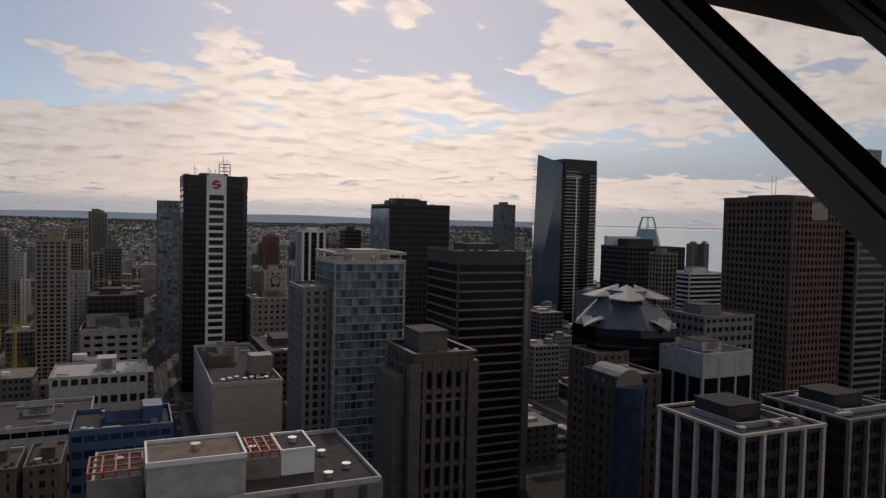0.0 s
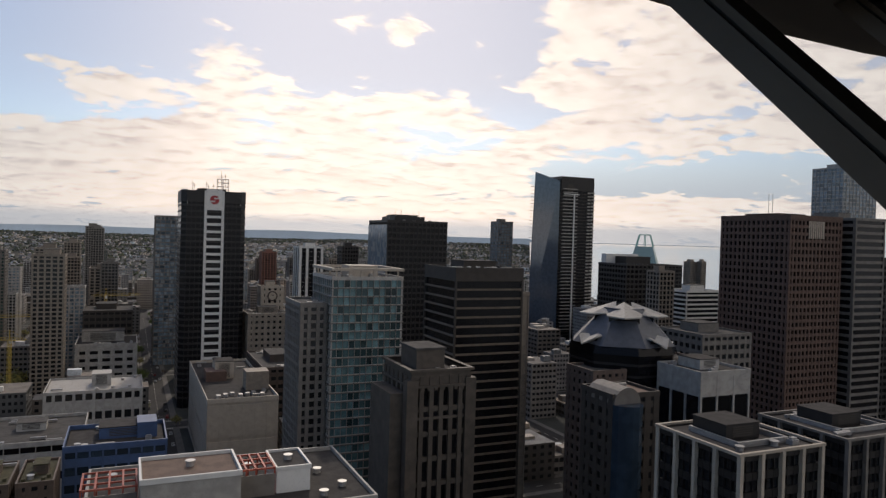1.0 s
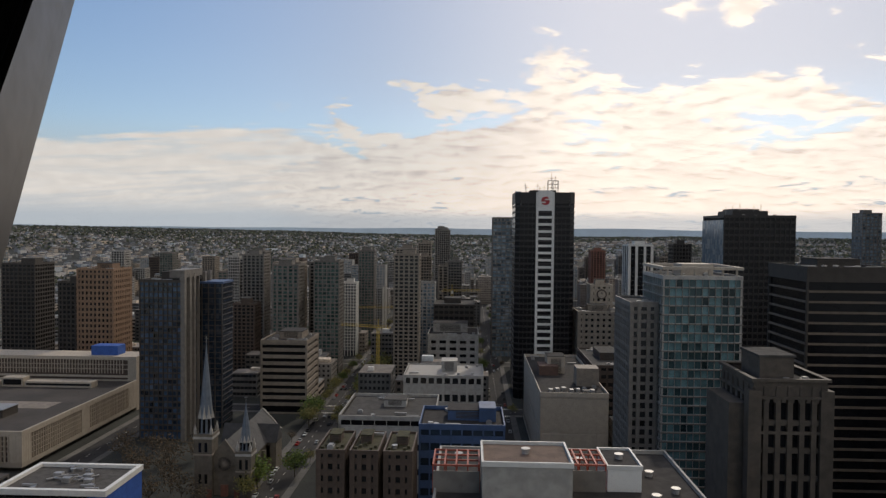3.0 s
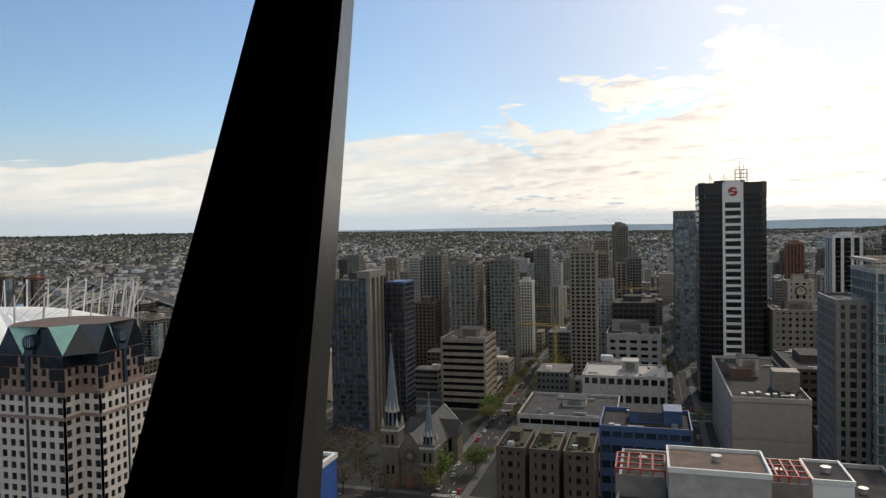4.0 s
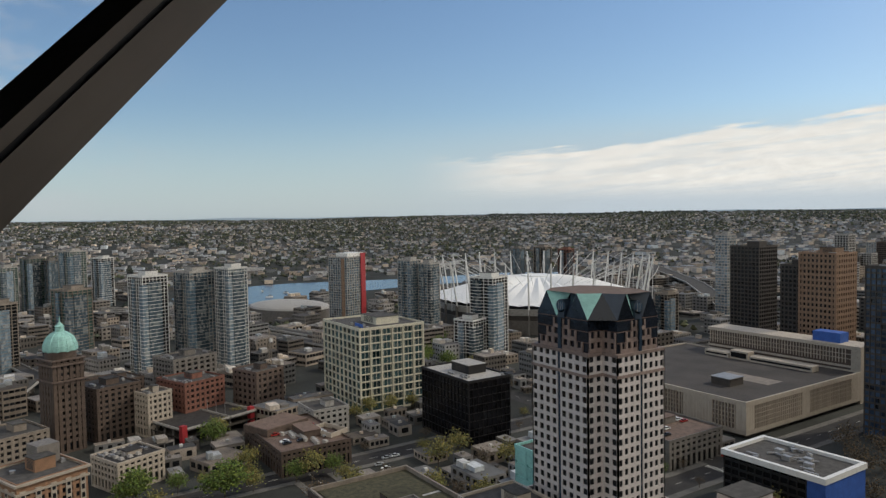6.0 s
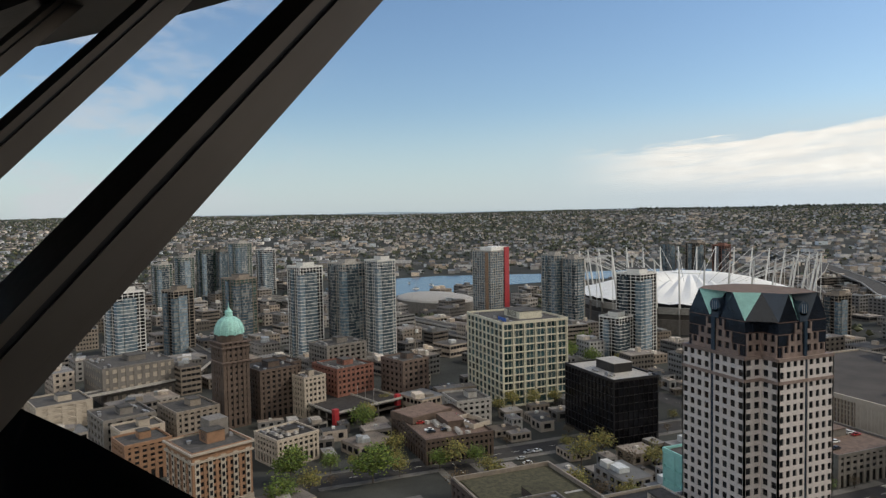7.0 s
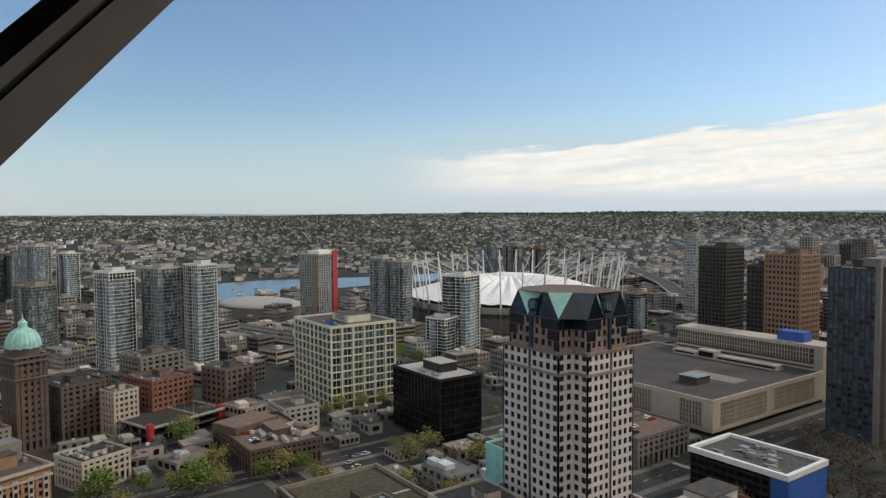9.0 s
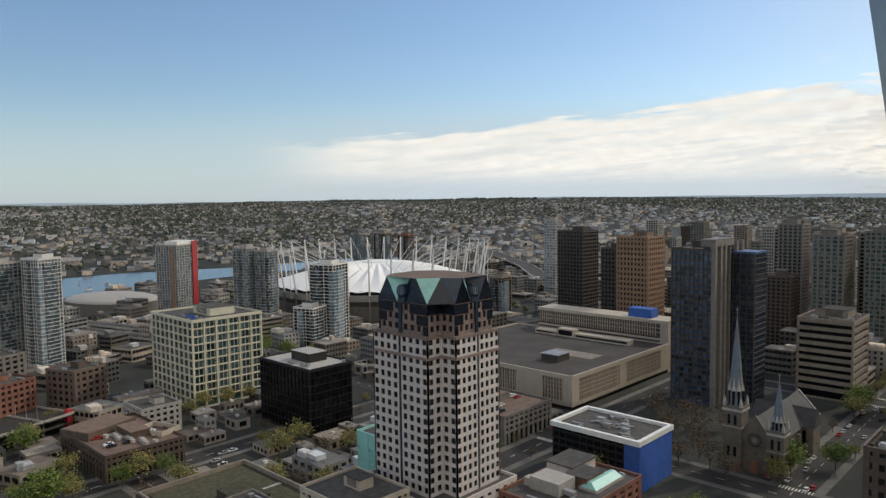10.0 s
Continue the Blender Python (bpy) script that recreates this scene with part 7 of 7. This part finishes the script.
def car_deck():
    t = thing("parking_deck", -405, 112, 0, "open concrete parking deck with red posts", "car park", rot=20)
    part("deck", Mesh().box(-25, 25, -30, 16, 7.4, 8), ROOF_DARK, t)
    part("lower_deck", Mesh().box(-25, 25, -30, 16, 3.6, 4.1), CONC_DARK, t)
    part("kerb_wall", Mesh().ring(50, 46, 0.4, 7.6, 9.1), CONC_LIGHT, t, at=(0, -7, 0))
    for i in range(7):
        for j in range(4):
            part("column", Mesh().box(-0.4, 0.4, -0.4, 0.4, 0, 7.6), CONC_GREY, t, at=(-23 + 7.6 * i, -29 + 14.6 * j, 0))
    for x, y in ((-22, -28), (24, -29), (23, 14)):
        part("stair_box", Mesh().box(x - 1.4, x + 1.4, y - 1.4, y + 1.4, 0, 10.5), RED_PAINT, t, "bright red stair box")
    part("centre_wall", Mesh().box(-24, 24, -1, -0.6, 8, 9), CONC_LIGHT, t)
    for i in range(6):
        part("lamp_post", Mesh().beam((-20 + 8 * i, -0.8, 8), (-20 + 8 * i, -0.8, 15), 0.12, 5), STEEL, t)


TAKEN.append((-435, -378, 90, 134))


def viaduct(name, label, pts, width, z, rail=True):
    t = thing(name, 0, 0, 0, label, "viaduct")
    for (x0, y0, z0), (x1, y1, z1) in zip(pts, pts[1:]):
        d = Vector((x1 - x0, y1 - y0, 0)).normalized()
        p = Vector((-d.y, d.x, 0)) * width / 2
        for nm, off0, off1, up, thick, mt in (("deck", -1, 1, 0, 1.2, ROOF_GREY), ("parapet", 0.97, 1.05, 1.0, 1.6, CONC_LIGHT), ("parapet", -1.05, -0.97, 1.0, 1.6, CONC_LIGHT)):
            m = Mesh()
            for zz in (-thick, 0):
                for (x, y, q) in ((x0, y0, z0), (x1, y1, z1)):
                    for o in (off0, off1):
                        m.v.append((x + p.x * o, y + p.y * o, q + up + zz))
            m.f = [(0, 2, 3, 1), (4, 5, 7, 6), (0, 4, 6, 2), (1, 3, 7, 5), (0, 1, 5, 4), (2, 6, 7, 3)]
            part(nm, m, mt, t)
        n = max(1, int(Vector((x1 - x0, y1 - y0)).length / 30))
        for i in range(n):
            f = (i + 0.5) / n
            part("pillar", Mesh().box(-1, 1, -1, 1, 0, z0 + (z1 - z0) * f - 1.2), CONC_GREY, t, at=(x0 + (x1 - x0) * f, y0 + (y1 - y0) * f, 0))


viaduct("viaduct", "grey concrete road viaduct crossing the old railway land", [(-430, 272, 4), (-520, 262, 8), (-640, 224, 9), (-760, 196, 9), (-880, 150, 9), (-1000, 60, 9)], 13, 9)
viaduct("viaduct", "second grey road viaduct beside the first", [(-440, 292, 4), (-530, 282, 8), (-650, 246, 9), (-770, 214, 9), (-900, 168, 9), (-1020, 80, 9)], 12, 9)
viaduct("bridge", "pale bridge ramps beyond the stadium", [(-470, 690, 10), (-620, 830, 18), (-800, 960, 24), (-1000, 1110, 20), (-1250, 1330, 14)], 22, 20)
viaduct("bridge", "curving pale bridge ramp by the stadium", [(-520, 650, 8), (-640, 745, 20), (-720, 860, 25), (-810, 975, 24)], 14, 20)
viaduct("skytrain_deck", "pale elevated rail deck", [(-690, 12, 9), (-560, 40, 9), (-500, 22, 9), (-470, -40, 9)], 9, 9)
car_deck()

# boats on the inlet
for i, (x, y) in enumerate(((-1010, 310), (-1060, 330), (-1090, 380), (-1040, 400), (-1120, 360), (-1000, 360))):
    bt_ = thing("boat", x, y, 0.6, "small white moored boat on the inlet", "boat", rot=37 * i, group="moored boats")
    part("hull", Mesh().prism([(-1.6, -5), (1.6, -5), (1.9, 2), (0, 6), (-1.9, 2)], -0.3, 1.4), WHITE, bt_)
    part("cabin", Mesh().box(-1.1, 1.1, -3, 1.5, 1.4, 3.2), G_PALE, bt_)
    part("mast", Mesh().beam((0, 0, 3), (0, 0, 9), 0.1, 4), STEEL, bt_)


# ---- the rest of the city ----
HOUSE_MIX = mat("mixed_house_walls", (0.38, 0.375, 0.37), rough=0.85, var=0.25, island=0.22, scale=0.2)
ROOF_MIX = mat("mixed_house_roofs", (0.12, 0.121, 0.13), rough=0.9, var=0.3, island=0.16, scale=0.2)
FLAT_MIX = mat("mixed_low_blocks", (0.19, 0.178, 0.165), rough=0.85, var=0.3, island=0.16, scale=0.1)
WOOD_FAR = mat("far_spring_trees", (0.072, 0.085, 0.05), rough=0.95, var=0.4, scale=0.02, fine=0.4, island=0.25)
WOOD_DARK = mat("far_evergreens", (0.042, 0.055, 0.046), rough=0.95, var=0.4, scale=0.02, fine=0.4, island=0.2)
bg = random.Random(77)


def spot(r0, r1, a0, a1):
    a, r = radians(bg.uniform(a0, a1)), math.sqrt(bg.uniform(r0 * r0, r1 * r1))
    return -r * math.sin(a), r * math.cos(a)


def in_water(x, y):
    az, r = math.degrees(math.atan2(-x, y)), math.hypot(x, y)
    if az < -31 and r > 1150 or az < -38 and r > 1000:
        return True
    return -1215 < x < -885 and 215 < y < 1010 and not (x > -960 and y > 500)


def on_street(x, y, r):
    if not (60 < y < 1100 and -640 < x < 520):
        return False
    return any(abs(x - s) < 9 + r for s in STREETS_X) or any(abs(y - s) < 9 + r for s in STREETS_Y)


def turned(m, x, y, z, w, l, h, rot, gable=0.0, roofs=None):
    """A block with a flat or ridged top, turned about its middle."""
    c, s = math.cos(rot), math.sin(rot)

    def q(a, b):
        return x + a * c - b * s, y + a * s + b * c

    pts = [q(-w / 2, -l / 2), q(w / 2, -l / 2), q(w / 2, l / 2), q(-w / 2, l / 2)]
    i = len(m.v)
    m.v += [(a, b, z - 3) for a, b in pts] + [(a, b, z + h) for a, b in pts]
    m.f += [(i + j, i + (j + 1) % 4, i + 4 + (j + 1) % 4, i + 4 + j) for j in range(4)]
    r = roofs if roofs is not None else m
    k = len(r.v)
    o = 1.06
    if gable:
        e = [q(-w / 2 * o, -l / 2 * o), q(w / 2 * o, -l / 2 * o), q(w / 2 * o, l / 2 * o), q(-w / 2 * o, l / 2 * o)]
        r.v += [(a, b, z + h - 0.1) for a, b in e] + [(*q(0, -l / 2 * o), z + h + gable), (*q(0, l / 2 * o), z + h + gable)]
        r.f += [(k, k + 4, k + 5, k + 3), (k + 1, k + 2, k + 5, k + 4), (k, k + 1, k + 4), (k + 2, k + 3, k + 5)]
    else:
        r.v += [(a, b, z + h) for a, b in pts]
        r.f += [(k, k + 1, k + 2, k + 3)]


def storeys(m, x, y, z, w, l, h, rot):
    """Rows of dark windows, each a shallow pane set proud of a low block's walls."""
    c, s = math.cos(rot), math.sin(rot)
    n = max(1, int(h / 3.4))
    wide = bg.choice((0.45, 0.55, 0.7, 0.9))
    step = bg.choice((2.4, 3.0, 4.0))
    for f in range(n):
        z0, z1 = z + h * (f + 0.3) / n, z + h * (f + 0.75) / n
        for half, run, side in ((l / 2, w, 0), (w / 2, l, 1)):
            k = max(1, int((run - 1) / step))
            for sgn in (-1, 1):
                if side == 0 and sgn > 0:
                    continue
                for q in range(k):
                    u0 = -run / 2 + 0.5 + (run - 1) * (q + 0.5 - wide / 2) / k
                    u1 = -run / 2 + 0.5 + (run - 1) * (q + 0.5 + wide / 2) / k
                    i = len(m.v)
                    for zz in (z0, z1):
                        for u in (u0, u1):
                            p, r = (u, sgn * (half + 0.06)) if side == 0 else (sgn * (half + 0.06), u)
                            m.v.append((x + p * c - r * s, y + p * s + r * c, zz))
                    m.f.append((i, i + 1, i + 3, i + 2))


def stuff(name, m, material, label, category):
    return solid(name, m, material, label, category, kind="stuff")


TAKEN += [(-140, -97, 380, 440), (-320, -255, 60, 118), (-150, -97, 205, 300), (-205, -97, 284, 332), (-205, -175, 205, 284), (-300, -270, 156, 178), (-400, -350, 238, 264), (-205, -172, 294, 322)]
# low downtown blocks between the named ones
walls, roofs, bands, units = Mesh(), Mesh(), Mesh(), Mesh()
placed = 0
for _ in range(5200):
    x, y = spot(240, 1250, -58, 108)
    if on_street(x, y, 7) or in_water(x, y) or not clear(x, y, 9):
        continue
    az, d = math.degrees(math.atan2(-x, y)), math.hypot(x, y)
    if az > 28:
        h = bg.choice((5, 7, 8, 10, 12, 14, 18)) * (1.0 if d > 420 else 0.7)
    else:
        h = bg.choice((10, 14, 18, 22, 28, 34, 42)) * min(1.0, d / 560)
    w, l = bg.uniform(12, 24), bg.uniform(12, 26)
    rot = radians(20 if az > 60 else 0)
    TAKEN.append((x - w / 2 - 1, x + w / 2 + 1, y - l / 2 - 1, y + l / 2 + 1))
    turned(walls, x, y, 0, w, l, h, rot, 0, roofs)
    storeys(bands, x, y, 0, w, l, h, rot)
    for _k in range(bg.randrange(1, 4)):
        ux, uy, us = x + bg.uniform(-w, w) * 0.3, y + bg.uniform(-l, l) * 0.3, bg.uniform(1.5, 4.5)
        units.box(ux - us, ux + us, uy - us * 0.7, uy + us * 0.7, h, h + bg.uniform(1.2, 3.5))
    placed += 1
# sheds and single-storey roofs that fill the yards between them
for _ in range(1500):
    x, y = bg.uniform(-430, -180), bg.uniform(60, 330)
    w, l, h = bg.uniform(5, 13), bg.uniform(5, 15), bg.uniform(3, 7.5)
    if on_street(x, y, 6) or not clear(x, y, 4.5):
        continue
    TAKEN.append((x - w / 2, x + w / 2, y - l / 2, y + l / 2))
    turned(walls, x, y, 0, w, l, h, 0.0, 0, roofs)
    storeys(bands, x, y, 0, w, l, h, 0.0)
    units.box(x - 1, x + 0.6, y - 0.8, y + 0.7, h, h + 1.1)
stuff("low_buildings", walls, FLAT_MIX, "mixed low city buildings", "buildings")
stuff("low_roofs", roofs, mat("mixed_flat_roofs", (0.15, 0.14, 0.13), rough=0.9, var=0.35, island=0.15, scale=0.15), "flat grey roofs of low city buildings", "roofs")
stuff("low_windows", bands, G_DARK, "dark windows of low city buildings", "windows")
stuff("roof_units", units, mat("mixed_roof_plant", (0.36, 0.35, 0.33), rough=0.7, var=0.3, island=0.2), "small plant boxes on low roofs", "roof plant")

# apartment towers of the inner city, beyond the named ones
made = 0
for _ in range(900):
    x, y = spot(620, 1500, -30, 27)
    if on_street(x, y, 8) or in_water(x, y) or made > 95:
        continue
    if not clear(x, y, 6) and bg.random() < 0.9:
        continue
    d = math.hypot(x, y)
    h = min(bg.uniform(45, 88), 100) * (1.0 if d < 1100 else 0.85)
    s = bg.uniform(14, 23)
    wall, gz = bg.choice(((CONC_TAN, G_DARK, ), (CONC_GREY, G_DARK), (CONC_GREY, G_GREEN), (CONC_LIGHT, G_DARK), (BRICK_BROWN, G_DARK), (CONC_LIGHT, G_PALE), (CONC_TAN, G_GREEN)))
    lab = {CONC_TAN: "beige concrete apartment tower among others", CONC_GREY: "grey concrete apartment tower among others", CONC_LIGHT: "pale concrete apartment tower among others",
           BRICK_BROWN: "brown brick apartment tower among others"}[wall]
    sq("apartment_tower", lab, x, y, s, h, int(h / 3), 5, wall, gz, sp=bg.uniform(0.25, 0.45), pier=bg.uniform(0.1, 0.35), depth=0.6, cap=0, far=True, group="inner city towers", plant=False, lobby=3)
    made += 1

# houses and trees out to the ridge
hw, hr = Mesh(), Mesh()
for _ in range(26000):
    x, y = spot(1150, 4850, -37, 118)
    if bg.random() < math.hypot(x, y) / 4850 * 0.35 or in_water(x, y):
        continue
    z = land(x, y)
    big = bg.random()
    trade = noise.noise((x * 0.0013, y * 0.0013, 9.0)) > 0.12
    if trade and big < 0.3 and math.hypot(x, y) < 3900:
        turned(hw, x, y, z, bg.uniform(10, 26), bg.uniform(10, 30), bg.uniform(5, 11), radians(bg.choice((-22, 68))), 0, hr)
    elif big < 0.06 and math.hypot(x, y) < 3400:
        turned(hw, x, y, z, bg.uniform(14, 34), bg.uniform(14, 40), bg.uniform(4, 9), radians(bg.choice((-22, 68))), 0, hr)
    elif big < 0.064 and math.hypot(x, y) < 2600:
        turned(hw, x, y, z, bg.uniform(14, 20), bg.uniform(14, 20), bg.uniform(14, 26), radians(-22), 0, hr)
    else:
        turned(hw, x, y, z, bg.uniform(7, 11), bg.uniform(8, 14), bg.uniform(4, 7.5), radians(bg.choice((-22, 68))), bg.uniform(1.5, 3.2), hr)
stuff("houses", hw, HOUSE_MIX, "mixed pale and brown houses spread to the ridge", "houses")
stuff("house_roofs", hr, ROOF_MIX, "grey and brown house roofs spread to the ridge", "roofs")
green, dark = Mesh(), Mesh()
for _ in range(66000):
    x, y = spot(700, 4860, -37, 118)
    d = math.hypot(x, y)
    if in_water(x, y) or d < 1200 and (on_street(x, y, 2) or not clear(x, y, 3)):
        continue
    if noise.noise((x * 0.0013, y * 0.0013, 9.0)) > bg.uniform(-0.12, 0.5) or noise.noise((x * 0.004, y * 0.004, 3.0)) < bg.uniform(-0.7, 0.1):
        continue
    z = land(x, y)
    m = dark if bg.random() < 0.35 + 0.3 * smooth(3600, 4700, d) else green
    s = bg.uniform(2.6, 5.2) * (1 + 0.4 * smooth(1500, 4500, d))
    for _k in range(2):
        clump(m, (x + bg.uniform(-3, 3), y + bg.uniform(-3, 3), z + s * bg.uniform(0.7, 1.3)), s * bg.uniform(0.7, 1.1), bg)
# tall woods along the crest
for a0, a1, count, tall in ((36, 53, 900, 9.5), (24, 34, 320, 7.0), (14, 24, 160, 6.0), (53, 60, 160, 6.5), (64, 76, 160, 5.5)):
    for _ in range(count):
        x, y = spot(4640, 4870, a0, a1)
        s = tall * bg.uniform(0.5, 1.15)
        clump(dark, (x, y, land(x, y) + s * bg.uniform(0.8, 1.6)), s, bg)
stuff("far_trees", green, WOOD_FAR, "yellow-green spring trees among the houses", "trees")
stuff("far_evergreens", dark, WOOD_DARK, "dark evergreen trees among the houses and on the ridge", "trees")
